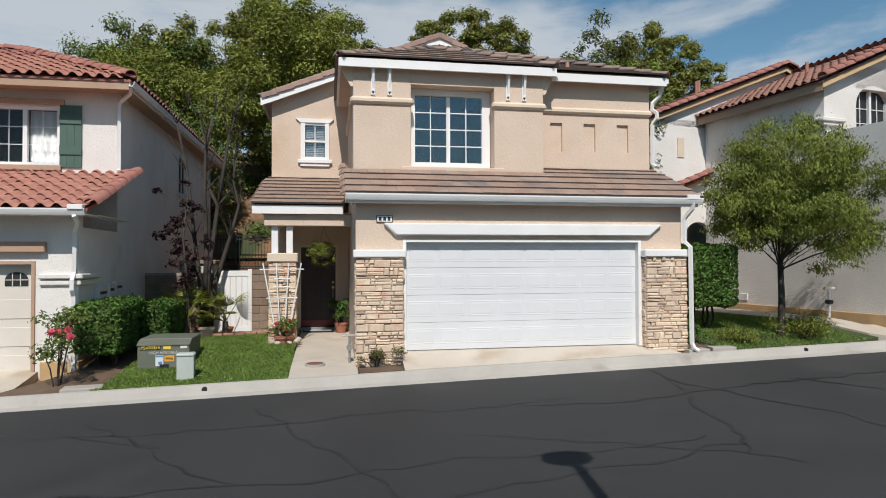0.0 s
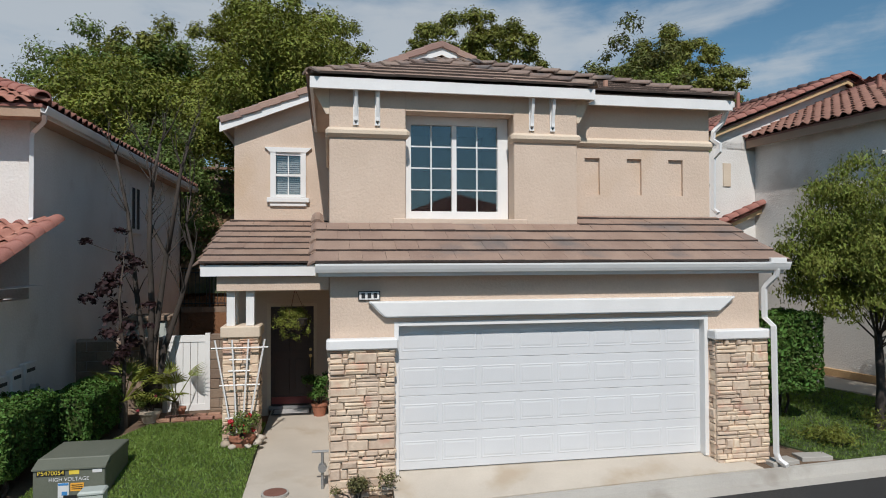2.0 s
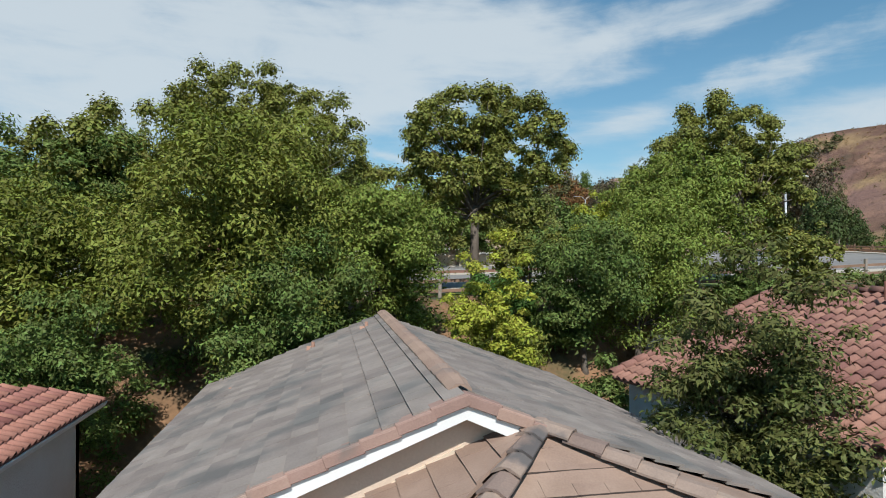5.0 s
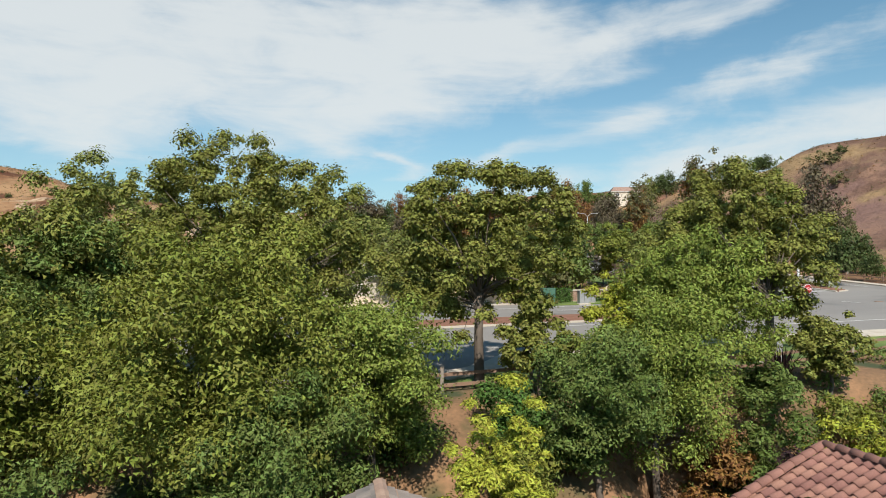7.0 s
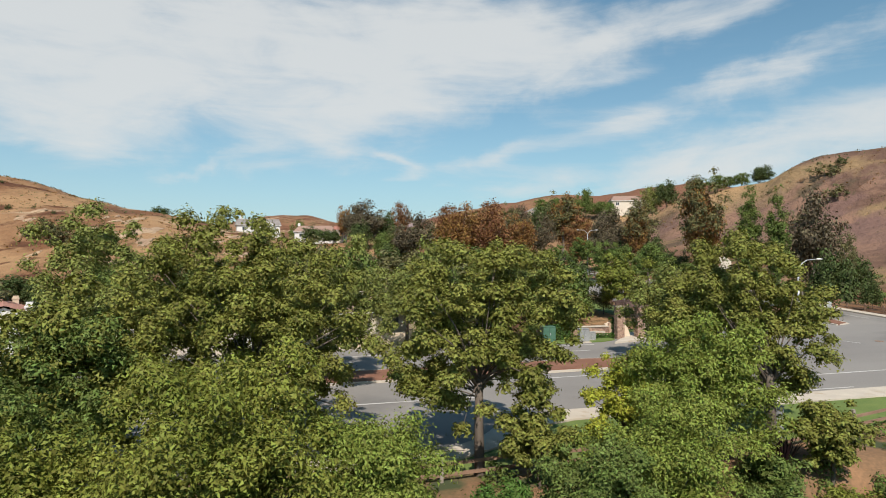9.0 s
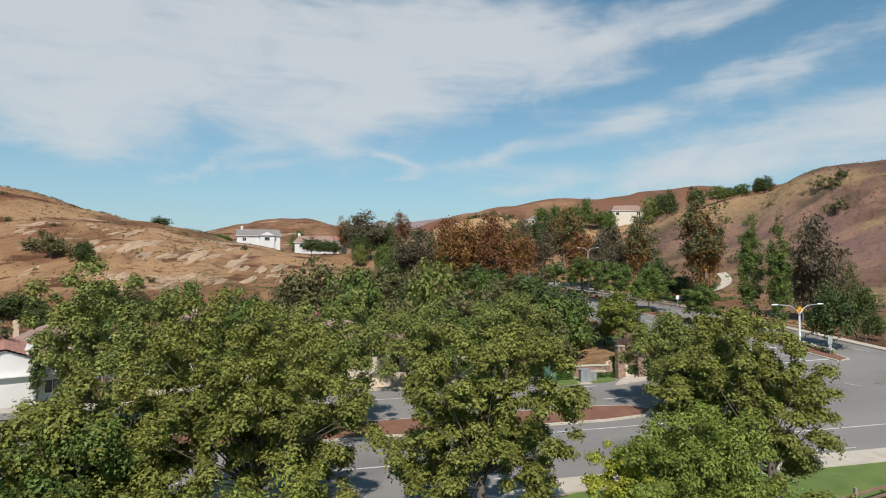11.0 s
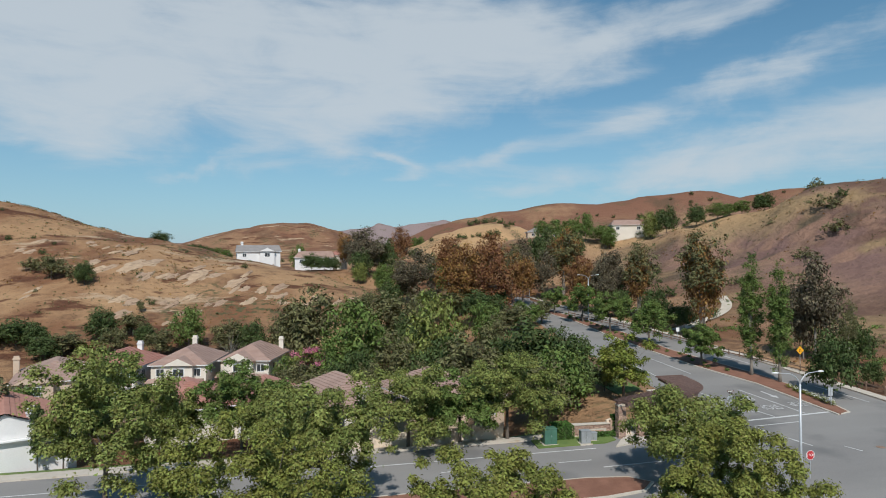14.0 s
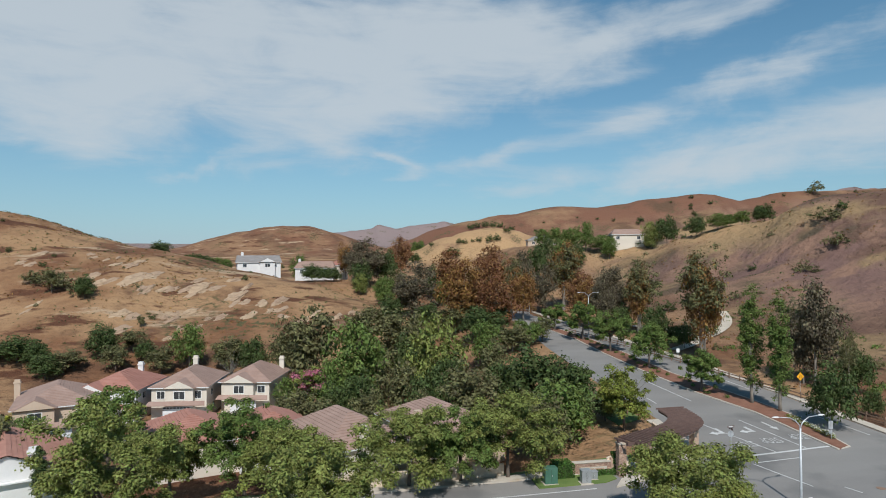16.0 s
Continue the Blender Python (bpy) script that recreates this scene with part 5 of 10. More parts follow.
# porch column: stone pier, cap, two short white posts, beam
column = part("porch_pier", boxes((-2.70, -2.16, 2.22, 2.76, -0.2, 1.74)), M["mortar"], house, "ledge stone porch pier")
stones(column, -2.73, -2.13, -0.2, 1.72, 2.23, 21, M["stone"], depth=0.05)
stones(column, 2.20, 2.78, -0.2, 1.72, -2.17, 22, M["stone"], facing=1, depth=0.04)
stones(column, -2.78, -2.20, -0.2, 1.72, -2.69, 23, M["stone"], facing=-1, depth=0.04)
part("pier_cap", boxes((-2.76, -2.10, 2.14, 2.82, 1.72, 1.92), bevel=0.02), M["stucco_cream"], house)
for x in (-2.60, -2.28):
    part("post", boxes((x - 0.07, x + 0.07, 2.24, 2.38, 1.92, 2.52), bevel=0.006), M["white"], house, "short white porch post")
part("post", boxes((-2.67, -2.53, 2.60, 2.74, 1.92, 2.52), bevel=0.006), M["white"], house)
part("porch_beam", boxes((-2.82, -0.93, 2.14, 2.42, 2.52, 2.78), bevel=0.01), M["stucco"], house)
part("porch_beam", boxes((-2.82, -2.56, 2.42, WING, 2.52, 2.78), bevel=0.01), M["stucco"], house)
# vent pipes
for x, y, z, h in ((3.95, 1.45, 5.95, 0.30), (5.25, 2.9, 6.02, 0.25), (-2.2, 12.4, 6.05, 0.25), (-0.4, 13.5, 6.9, 0.25), (0.9, 13.2, 7.4, 0.25)):
    pipe = part("vent_pipe", tube(bmesh.new(), [(x, y, z), (x, y, z + h)], 0.045, 10), M["clay_pipe"], house, "painted roof vent pipe", smooth=False)
    part("flashing", slab(bmesh.new(), [(x - 0.16, y - 0.14, z - 0.02), (x + 0.16, y - 0.14, z - 0.02), (x + 0.16, y + 0.14, z + 0.11), (x - 0.16, y + 0.14, z + 0.11)], (0, 0, 0.02)), M["clay_pipe"], pipe)
# number plate: plain dark bars on white
plate = thing("house_number_plate", "small white plate with dark bars on the wall", "plate")
part("board", boxes((-0.53, -0.22, FACE - 0.03, FACE - 0.006, 2.475, 2.605), bevel=0.004), M["black"], plate)
part("face", boxes((-0.515, -0.235, FACE - 0.034, FACE - 0.03, 2.487, 2.593)), M["white"], plate)
for x in (-0.46, -0.375, -0.29):
    part("bar", boxes((x - 0.026, x + 0.026, FACE - 0.038, FACE - 0.034, 2.505, 2.578)), M["black"], plate)


# ---- the white house with red tiles ----
M["shutter"] = material("grey-green shutter", (0.055, 0.105, 0.085), (0.08, 0.14, 0.11), 3, 40, 0.7)
M["brown_trim"] = material("pale brown trim", (0.38, 0.25, 0.17), (0.46, 0.31, 0.22), 2, 40, 0.9, 0.004, 40)
M["cream_door"] = material("cream garage door", (0.62, 0.57, 0.50), (0.68, 0.63, 0.56), 2, 40, 0.55)
M["curtain"] = material("white curtain", (0.60, 0.60, 0.60), (0.70, 0.70, 0.70), 6, 40, 0.9)
M["ochre"] = material("ochre stained plaster", (0.45, 0.29, 0.14), (0.56, 0.38, 0.20), 2, 20, 0.92, 0.006, 40)

left_house = thing("house", "white stucco house with red clay barrel tile roof", "house")
LX = -6.06
for row in ((-7.9, LX, 2.95, 14.4, 2.4, 3.86), (-7.25, LX, 2.95, 3.2, 3.86, 5.62), (-11.6, -7.25, 2.95, 3.2, 5.16, 5.62), (-11.6, -7.25, 2.95, 3.2, 2.4, 3.86), (-11.6, -9.0, 2.95, 3.2, 3.86, 5.16),
            (LX - 0.25, LX, 3.2, 14.4, 3.86, 5.6), (LX - 0.25, LX, 0.95, 14.4, -1.0, 2.4), (-6.80, LX, 0.75, 0.95, -0.9, 2.62), (-11.6, -6.80, 0.75, 0.95, 1.70, 2.62), (-11.6, -9.6, 0.75, 0.95, -0.9, 1.70),
            (-11.6, LX, 14.2, 14.4, -1.0, 5.6)):
    part("wall", boxes(row), M["stucco_white"], left_house)
part("garage_door", boxes((-9.6, -6.80, 0.90, 0.94, -0.5, 1.70)), M["cream_door"], left_house, "cream panelled garage door with arched lights")
for r in range(4):
    for c in range(4):
        x0, z0 = -9.5 + c * 0.68, -0.36 + r * 0.52
        if r < 3:
            part("panel", boxes((x0, x0 + 0.56, 0.885, 0.90, z0, z0 + 0.36), bevel=0.012), M["cream_door"], left_house)
for c in range(4):
    xc = -9.22 + c * 0.68
    arch = bmesh.new()
    slab(arch, [(xc - 0.2, 0.893, 1.29), (xc + 0.2, 0.893, 1.29)] + [(xc + 0.2 * math.cos(a), 0.893, 1.42 + 0.14 * math.sin(a)) for a in (0, 0.5, 1.0, 1.57, 2.1, 2.6, 3.14)], (0, 0.006, 0))
    part("light", arch, M["black"], left_house, "small arched garage door light")
    part("muntin", boxes((xc - 0.075, xc - 0.06, 0.886, 0.893, 1.29, 1.54), (xc + 0.06, xc + 0.075, 0.886, 0.893, 1.29, 1.54), (xc - 0.2, xc + 0.2, 0.886, 0.893, 1.40, 1.415)), M["cream_door"], left_house)
part("lintel", boxes((-9.9, -6.60, 0.62, 0.75, 1.92, 2.12), bevel=0.015), M["brown_trim"], left_house)
part("door_trim", boxes((-6.86, -6.80, 0.72, 0.90, -0.5, 1.76), (-9.6, -6.86, 0.72, 0.90, 1.70, 1.76)), M["brown_trim"], left_house)
for z, o in ((1.42, 0.10), (1.30, 0.06)):
    part("band", boxes((-6.72, LX + o, 0.75 - o, 1.7, z, z + 0.10), bevel=0.02), M["stucco_white"], left_house)
part("plinth", boxes((-6.70, LX + 0.03, 0.70, 1.2, -0.9, -0.12), bevel=0.01), M["ochre"], left_house, "ochre stained plaster plinth")
# window with shutter
wl_frame = part("window", boxes((-9.0, -7.25, 3.0, 3.1, 3.86, 3.93), (-9.0, -7.25, 3.0, 3.1, 5.09, 5.16), (-7.32, -7.25, 3.0, 3.1, 3.93, 5.09), (-9.0, -8.93, 3.0, 3.1, 3.93, 5.09), (-8.01, -7.92, 3.0, 3.1, 3.93, 5.09)), M["white"], left_house, "white sliding window with curtains")
part("pane", boxes((-8.93, -7.32, 3.06, 3.066, 3.93, 5.09)), M["glass_clear"], wl_frame).visible_shadow = False
for x in (-8.62, -8.30, -7.62):
    part("muntin", boxes((x - 0.008, x + 0.008, 3.04, 3.05, 3.93, 5.09)), M["white"], wl_frame)
for z in (4.32, 4.71):
    part("muntin", boxes((-8.93, -7.32, 3.035, 3.045, z - 0.008, z + 0.008)), M["white"], wl_frame)
bm = bmesh.new()
wave = [(-7.92 + 0.6 * i / 24, 3.16 + 0.018 * math.sin(i * 1.3)) for i in range(25)]
for z0, z1 in ((3.93, 5.09),):
    a = [bm.verts.new((x, y, z0)) for x, y in wave]
    b = [bm.verts.new((x, y, z1)) for x, y in wave]
    for i in range(24):
        bm.faces.new((a[i], a[i + 1], b[i + 1], b[i]))
part("curtain", bm, M["curtain"], wl_frame, "white hanging curtain", smooth=True)
part("room", boxes((-9.2, -7.0, 3.6, 3.65, 3.5, 5.5)), M["room_shade"], left_house)
part("window_sill", boxes((-9.2, -7.2, 2.88, 2.95, 3.74, 3.86), bevel=0.01), M["brown_trim"], left_house)
part("window_head", boxes((-9.2, -7.14, 2.86, 2.95, 5.19, 5.30), bevel=0.01), M["brown_trim"], left_house)
shut = part("shutter", boxes((-7.235, -7.09, 2.91, 2.94, 3.82, 5.19), (-7.085, -6.94, 2.91, 2.94, 3.82, 5.19), (-6.935, -6.79, 2.91, 2.94, 3.82, 5.19)), M["shutter"], left_house, "grey-green board shutter")
for z in (4.10, 4.78):
    part("batten", boxes((-7.235, -6.79, 2.885, 2.91, z, z + 0.19)), M["shutter"], shut)
# roofs
barrel_tiles(left_house, [(-11.7, 2.33, 5.66), (-5.62, 2.33, 5.66), (-9.4, 6.1, 7.25), (-11.7, 6.1, 7.25)], M["roof_red"], 61, limit=150)
barrel_tiles(left_house, [(-5.62, 2.33, 5.66), (-5.62, 14.9, 5.66), (-9.4, 11.2, 7.25), (-9.4, 6.1, 7.25)], M["roof_red"], 62, limit=110)
barrel_tiles(left_house, [(-11.7, 0.18, 2.70), (-5.72, 0.18, 2.70), (-5.72, 2.95, 3.66), (-11.7, 2.95, 3.66)], M["roof_red"], 63, limit=180)
barrel_caps(left_house, (-5.62, 2.33, 5.72), (-9.4, 6.1, 7.31), M["roof_red"], 1)
barrel_caps(left_house, (-5.66, 0.18, 2.74), (-5.66, 3.02, 3.74), M["roof_red"], 2)
barrel_caps(left_house, (-11.7, 6.1, 7.31), (-9.4, 6.1, 7.31), M["roof_red"], 3)
barrel_caps(left_house, (-9.4, 11.2, 7.31), (-9.4, 6.1, 7.31), M["roof_red"], 4)
part("fascia", beam(bmesh.new(), (-11.7, 2.38, 5.62), (-5.66, 2.38, 5.62), 0.05, 0.17), M["brown_trim"], left_house)
for row in ((-11.7, -5.7, 2.4, 2.95, 5.50, 5.515), (LX, -5.68, 2.95, 14.6, 5.50, 5.515)):
    part("soffit", boxes(row), M["brown_trim"], left_house)
part("fascia", beam(bmesh.new(), (-5.68, 2.4, 5.62), (-5.68, 14.8, 5.62), 0.04, 0.14), M["stucco_white"], left_house)
gutter(left_house, (-5.66, 2.36, 5.63), (-5.66, 14.8, 5.63), (1, 0, 0), M["white"])
gutter(left_house, (-11.7, 0.20, 2.70), (-5.74, 0.20, 2.70), (0, -1, 0), M["white"])
part("gutter_box", boxes((-6.02, -5.76, 0.06, 0.20, 2.68, 2.77), bevel=0.01), M["white"], left_house)
for row in ((-11.7, -5.74, 0.22, 0.75, 2.60, 2.615), (LX, -5.75, 0.75, 2.9, 2.62, 2.635)):
    part("soffit", boxes(row), M["stucco_white"], left_house)
downspout(left_house, [(-5.62, 2.42, 5.52), (-5.70, 2.6, 5.42), (-5.98, 2.88, 5.30), (-6.02, 2.90, 5.20), (-6.02, 2.90, 3.80), (-6.0, 2.84, 3.74)], M["white"])
downspout(left_house, [(-5.92, 0.12, 2.58), (-5.92, 0.30, 2.46), (-6.10, 0.66, 2.30), (-6.12, 0.68, 1.55), (-6.12, 0.58, 1.40), (-6.12, 0.58, 1.22), (-6.12, 0.66, 1.1), (-6.12, 0.66, -0.4)], M["white"])
sw = part("window", boxes((LX - 0.02, LX + 0.03, 8.6, 8.68, 3.9, 5.0), (LX - 0.02, LX + 0.03, 9.0, 9.08, 3.9, 5.0), (LX - 0.02, LX + 0.03, 9.4, 9.48, 3.9, 5.0), (LX - 0.02, LX + 0.06, 8.55, 9.53, 3.78, 3.9), (LX - 0.02, LX + 0.03, 8.6, 9.48, 5.0, 5.08)), M["stucco_white"], left_house, "small side window in a white surround")
part("pane", boxes((LX + 0.002, LX + 0.012, 8.68, 9.40, 3.9, 5.0)), M["black"], sw)
for y0, z0, w, h in ((1.55, 0.62, 0.5, 0.62), (2.15, 0.68, 0.36, 0.6), (2.6, 0.62, 0.42, 0.7)):
    meter = part("meter_box", boxes((LX, LX + 0.10, y0, y0 + w, z0, z0 + h), bevel=0.01), M["stucco_white"], left_house, "painted utility box on the wall")
    part("slot", boxes((LX + 0.10, LX + 0.104, y0 + 0.06, y0 + w - 0.06, z0 + h - 0.16, z0 + h - 0.1)), M["black"], meter)
part("meter", tube(bmesh.new(), [(LX + 0.08, 2.82, 0.86), (LX + 0.2, 2.82, 0.86)], 0.09, 14), M["grey_metal"], left_house, "round glass electricity meter")

# ---- the white house with dark red tiles, turned a little ----
right_house = thing("house", "white stucco house with dark red barrel tile roof", "house", at=pose(11.25, 2.15, 0, 0, 0, 9))
R = right_house
for row in ((0, 0.25, -3.0, 4.3, -0.4, 5.0), (0, 0.25, 0.0, 4.3, 5.0, 6.28), (0.25, 7.5, -3.0, -2.75, -0.4, 2.9),
            (0.25, 1.14, 0.0, 0.25, 3.2, 6.28), (2.5, 7.5, 0.0, 0.25, 3.2, 6.28), (1.14, 2.5, 0.0, 0.25, 3.2, 4.60), (1.14, 2.5, 0.0, 0.25, 6.40, 6.9),
            (-2.0, -0.95, 4.3, 4.5, -0.3, 6.2), (-0.95, 0.35, 4.3, 4.5, 3.05, 6.2), (0.35, 7.5, 4.3, 4.5, -0.3, 6.2), (-2.0, -1.8, 4.5, 10.7, -0.3, 6.1), (-2.0, 8.6, 10.7, 10.9, -0.3, 6.1), (7.3, 7.5, -3.0, 4.5, -0.4, 6.2), (8.4, 8.6, 4.5, 10.7, -0.4, 6.1)):
    part("wall", boxes(row), M["stucco_white"], R)
bm = bmesh.new()
slab(bm, [(0.0, 0.0, 6.28), (7.5, 0.0, 6.28), (7.5, 0, 6.6), (3.75, 0.0, 8.0), (0.0, 0, 6.30)], (0, 0.25, 0))
part("gable_wall", bm, M["stucco_white"], R)
bm = bmesh.new()
slab(bm, [(-2.0, 4.3, 6.0), (7.5, 4.3, 6.0), (7.5, 4.3, 6.6), (3.3, 4.3, 8.15), (-2.0, 4.3, 6.05)], (0, 0.2, 0))
part("gable_wall", bm, M["stucco_white"], R)
part("gable_wall", slab(bmesh.new(), [(-2.0, 10.7, 6.05), (8.6, 10.7, 6.05), (3.3, 10.7, 8.12)], (0, 0.2, 0)), M["stucco_white"], R)
part("plinth", boxes((-0.05, 0.0, -3.0, 4.3, -0.4, 0.42), bevel=0.01), M["ochre"], R, "stained plaster plinth")
part("band", boxes((-0.22, 0.6, -0.16, 0.6, 5.30, 5.40), (-0.14, 0.6, -0.10, 0.55, 5.20, 5.30), bevel=0.02), M["stucco_white"], R)
part("band", boxes((-0.16, 2.0, -3.1, -2.4, 2.16, 2.28), (-0.10, 2.0, -3.06, -2.45, 2.06, 2.16), bevel=0.02), M["stucco_cream"], R)
# arched window with a low rail
aw = part("window", boxes((1.14, 1.22, 0.12, 0.22, 4.60, 6.0), (2.42, 2.5, 0.12, 0.22, 4.60, 6.0), (1.78, 1.86, 0.12, 0.22, 4.60, 6.3), (1.22, 2.42, 0.12, 0.22, 4.60, 4.68)), M["white"], R, "arched white window behind a low rail")
pts = [(1.14, 0.2, 4.6), (2.5, 0.2, 4.6)] + [(1.82 + 0.68 * math.cos(a * math.pi / 8), 0.2, 5.85 + 0.55 * math.sin(a * math.pi / 8)) for a in range(9)]
part("pane", slab(bmesh.new(), pts, (0, 0.01, 0)), M["black"], aw)
for x in (1.5, 2.14):
    part("muntin", boxes((x - 0.01, x + 0.01, 0.17, 0.19, 4.66, 6.2)), M["white"], aw)
for z in (5.0, 5.4, 5.8):
    part("muntin", boxes((1.2, 2.44, 0.17, 0.19, z - 0.01, z + 0.01)), M["white"], aw)
bm = bmesh.new()
arch_in = [(1.82 + 0.68 * math.cos(a * math.pi / 10), 5.85 + 0.55 * math.sin(a * math.pi / 10)) for a in range(11)]
vs = [(2.5, 6.40)] + arch_in + [(1.14, 6.40)]
slab(bm, [(x, 0.0, z) for x, z in vs], (0, 0.2, 0))
part("arch", bm, M["stucco_white"], R)
rail = part("window_rail", boxes((1.0, 2.6, -0.10, -0.07, 5.02, 5.05), (1.0, 2.6, -0.10, -0.07, 4.62, 4.65)), M["white"], R, "low white window rail")
for k in range(13):
    part("baluster", boxes((1.03 + k * 0.128, 1.045 + k * 0.128, -0.095, -0.08, 4.65, 5.02)), M["white"], rail)
part("window_sill", boxes((0.95, 2.65, -0.14, 0.0, 4.50, 4.60), bevel=0.01), M["brown_trim"], R)
# roofs
barrel_tiles(R, [(-0.32, 4.4, 6.30), (-0.32, -0.25, 6.30), (3.75, -0.25, 8.02), (3.75, 4.4, 8.02)], M["roof_dark_red"], 71, limit=160)
barrel_tiles(R, [(-2.3, 11.2, 6.12), (-2.3, 4.1, 6.12), (3.3, 4.1, 8.28), (3.3, 11.0, 8.28)], M["roof_dark_red"], 72, limit=140)
barrel_tiles(R, [(7.8, -0.25, 6.30), (7.8, 4.4, 6.30), (3.75, 4.4, 8.02), (3.75, -0.25, 8.02)], M["roof_dark_red"], 73, limit=0)
barrel_tiles(R, [(8.9, 4.1, 6.12), (8.9, 11.2, 6.12), (3.3, 11.0, 8.28), (3.3, 4.1, 8.28)], M["roof_dark_red"], 74, limit=0)
barrel_tiles(R, [(0.5, -3.3, 2.95), (7.8, -3.3, 2.95), (7.8, 0.0, 4.2), (0.5, 0.0, 4.2)], M["roof_dark_red"], 75, limit=60)
barrel_tiles(R, [(-1.9, 5.0, 3.72), (-1.9, 4.05, 3.72), (0.45, 4.05, 4.62), (0.45, 5.0, 4.62)], M["roof_red"], 76, limit=40)
barrel_caps(R, (-0.32, -0.25, 6.36), (3.75, -0.25, 8.08), M["roof_red"], 5)
barrel_caps(R, (-2.3, 4.1, 6.16), (3.3, 4.1, 8.34), M["roof_red"], 6)
barrel_caps(R, (8.9, 4.1, 6.16), (3.3, 4.1, 8.34), M["roof_red"], 7)
barrel_caps(R, (-1.9, 4.05, 3.78), (0.45, 4.05, 4.68), M["roof_red"], 8)
barrel_caps(R, (3.3, 11.0, 8.33), (3.3, 4.2, 8.33), M["roof_dark_red"], 9)
barrel_caps(R, (-2.3, 11.2, 6.17), (3.3, 11.05, 8.33), M["roof_dark_red"], 11)
barrel_caps(R, (8.9, 11.2, 6.17), (3.3, 11.05, 8.33), M["roof_dark_red"], 12)
barrel_caps(R, (3.75, 4.0, 8.07), (3.75, -0.2, 8.07), M["roof_dark_red"], 10)
M["ochre_board"] = material("ochre timber", (0.50, 0.34, 0.17), (0.60, 0.42, 0.23), 2, 30, 0.8, stretch=(0.3, 2, 2))
for a, b in (((-2.3, 4.14, 6.12), (3.3, 4.14, 8.28)), ((3.3, 4.14, 8.28), (8.9, 4.14, 6.12)), ((-0.3, -0.21, 6.28), (3.75, -0.21, 8.0)), ((-1.9, 4.09, 3.72), (0.45, 4.09, 4.62))):
    part("barge_board", beam(bmesh.new(), a, b, 0.05, 0.16), M["ochre_board"], R, "ochre timber barge board")
part("fascia", beam(bmesh.new(), (-0.28, -0.2, 6.26), (-0.28, 4.3, 6.26), 0.04, 0.20), M["brown_trim"], R)
for x, y, z in ((1.6, 6.5, 7.8), (2.6, 7.5, 8.2), (2.1, 2.3, 7.3)):
    part("vent_pipe", tube(bmesh.new(), [(x, y, z), (x, y, z + 0.45)], 0.05, 10), M["roof_red"], R, "red painted vent pipe")
part("niche", boxes((-1.1, -0.85, 4.27, 4.302, 5.0, 5.62)), M["stucco_cream"], R)
bm = bmesh.new()
slab(bm, [(-0.95, 4.3, 2.3), (-0.95, 4.3, 3.05), (0.35, 4.3, 3.05), (0.35, 4.3, 2.3)] + [(-0.3 + 0.58 * math.cos(a * math.pi / 10), 4.3, 2.35 + 0.6 * math.sin(a * math.pi / 10)) for a in range(0, 11)], (0, 0.2, 0))
part("arch", bm, M["stucco_white"], R)
part("entry_wall", boxes((-1.8, 0.5, 5.6, 5.7, -0.3, 3.4)), M["stucco_white"], R)
part("band", boxes((-1.1, -0.80, 4.22, 4.30, 2.20, 2.34), (0.2, 0.5, 4.22, 4.30, 2.20, 2.34), bevel=0.015), M["stucco_white"], R)
# wall vent and standpipe beside the path
part("wall_vent", boxes((-0.03, 0.0, 2.6, 3.05, 0.52, 0.72), bevel=0.005), M["curtain"], R, "white louvred wall vent")
spigot = thing("standpipe", "white standpipe with valves beside the wall", "standpipe")
part("pipe", tube(bmesh.new(), [(11.02, 1.82, 0.1), (11.02, 1.82, 1.0)], 0.035, 8), M["white"], spigot)
part("cross_pipe", tube(bmesh.new(), [(10.86, 1.80, 1.0), (11.20, 1.86, 1.0)], 0.035, 8), M["white"], spigot)
part("valve", tube(bmesh.new(), [(11.02, 1.74, 0.66), (11.02, 1.90, 0.66)], 0.06, 8), M["black"], spigot)
# lower rear roof with a satellite dish
barrel_tiles(R, [(-0.9, 13.0, 5.72), (-0.9, 11.25, 5.72), (1.3, 11.25, 6.45), (1.3, 13.0, 6.45)], M["roof_dark_red"], 78, limit=30)
part("wall", boxes((-0.6, 1.2, 11.0, 12.8, -0.3, 5.6)), M["stucco_white"], R)
dish = thing("satellite_dish", "grey satellite dish on a bracket on the tiled roof", "satellite dish", at=pose(9.15, 13.75, 5.95))
part("bracket", tube(bmesh.new(), [(0.1, 0, 0), (0.1, 0, 0.45), (-0.05, -0.05, 0.72)], 0.035, 8), M["white"], dish)
bowl = bmesh.new()
rings = [[bowl.verts.new((r * math.cos(a), r * math.sin(a), 0.9 * r * r)) for a in (k * math.pi / 10 for k in range(20))] for r in (0.02, 0.15, 0.28, 0.38)]
for p, q in zip(rings, rings[1:]):
    for k in range(20):
        bowl.faces.new((p[k], p[(k + 1) % 20], q[(k + 1) % 20], q[k]))
bowl.faces.new(rings[0])
bmesh.ops.solidify(bowl, geom=bowl.faces[:], thickness=0.02)
part("bowl", bowl, M["grey_metal"], dish, smooth=True).matrix_local = pose(-0.08, 0.0, 0.78, 50, 0, 200)
part("arm", tube(bmesh.new(), [(-0.05, -0.05, 0.62), (-0.28, -0.35, 0.72)], 0.012, 6), M["grey_metal"], dish)


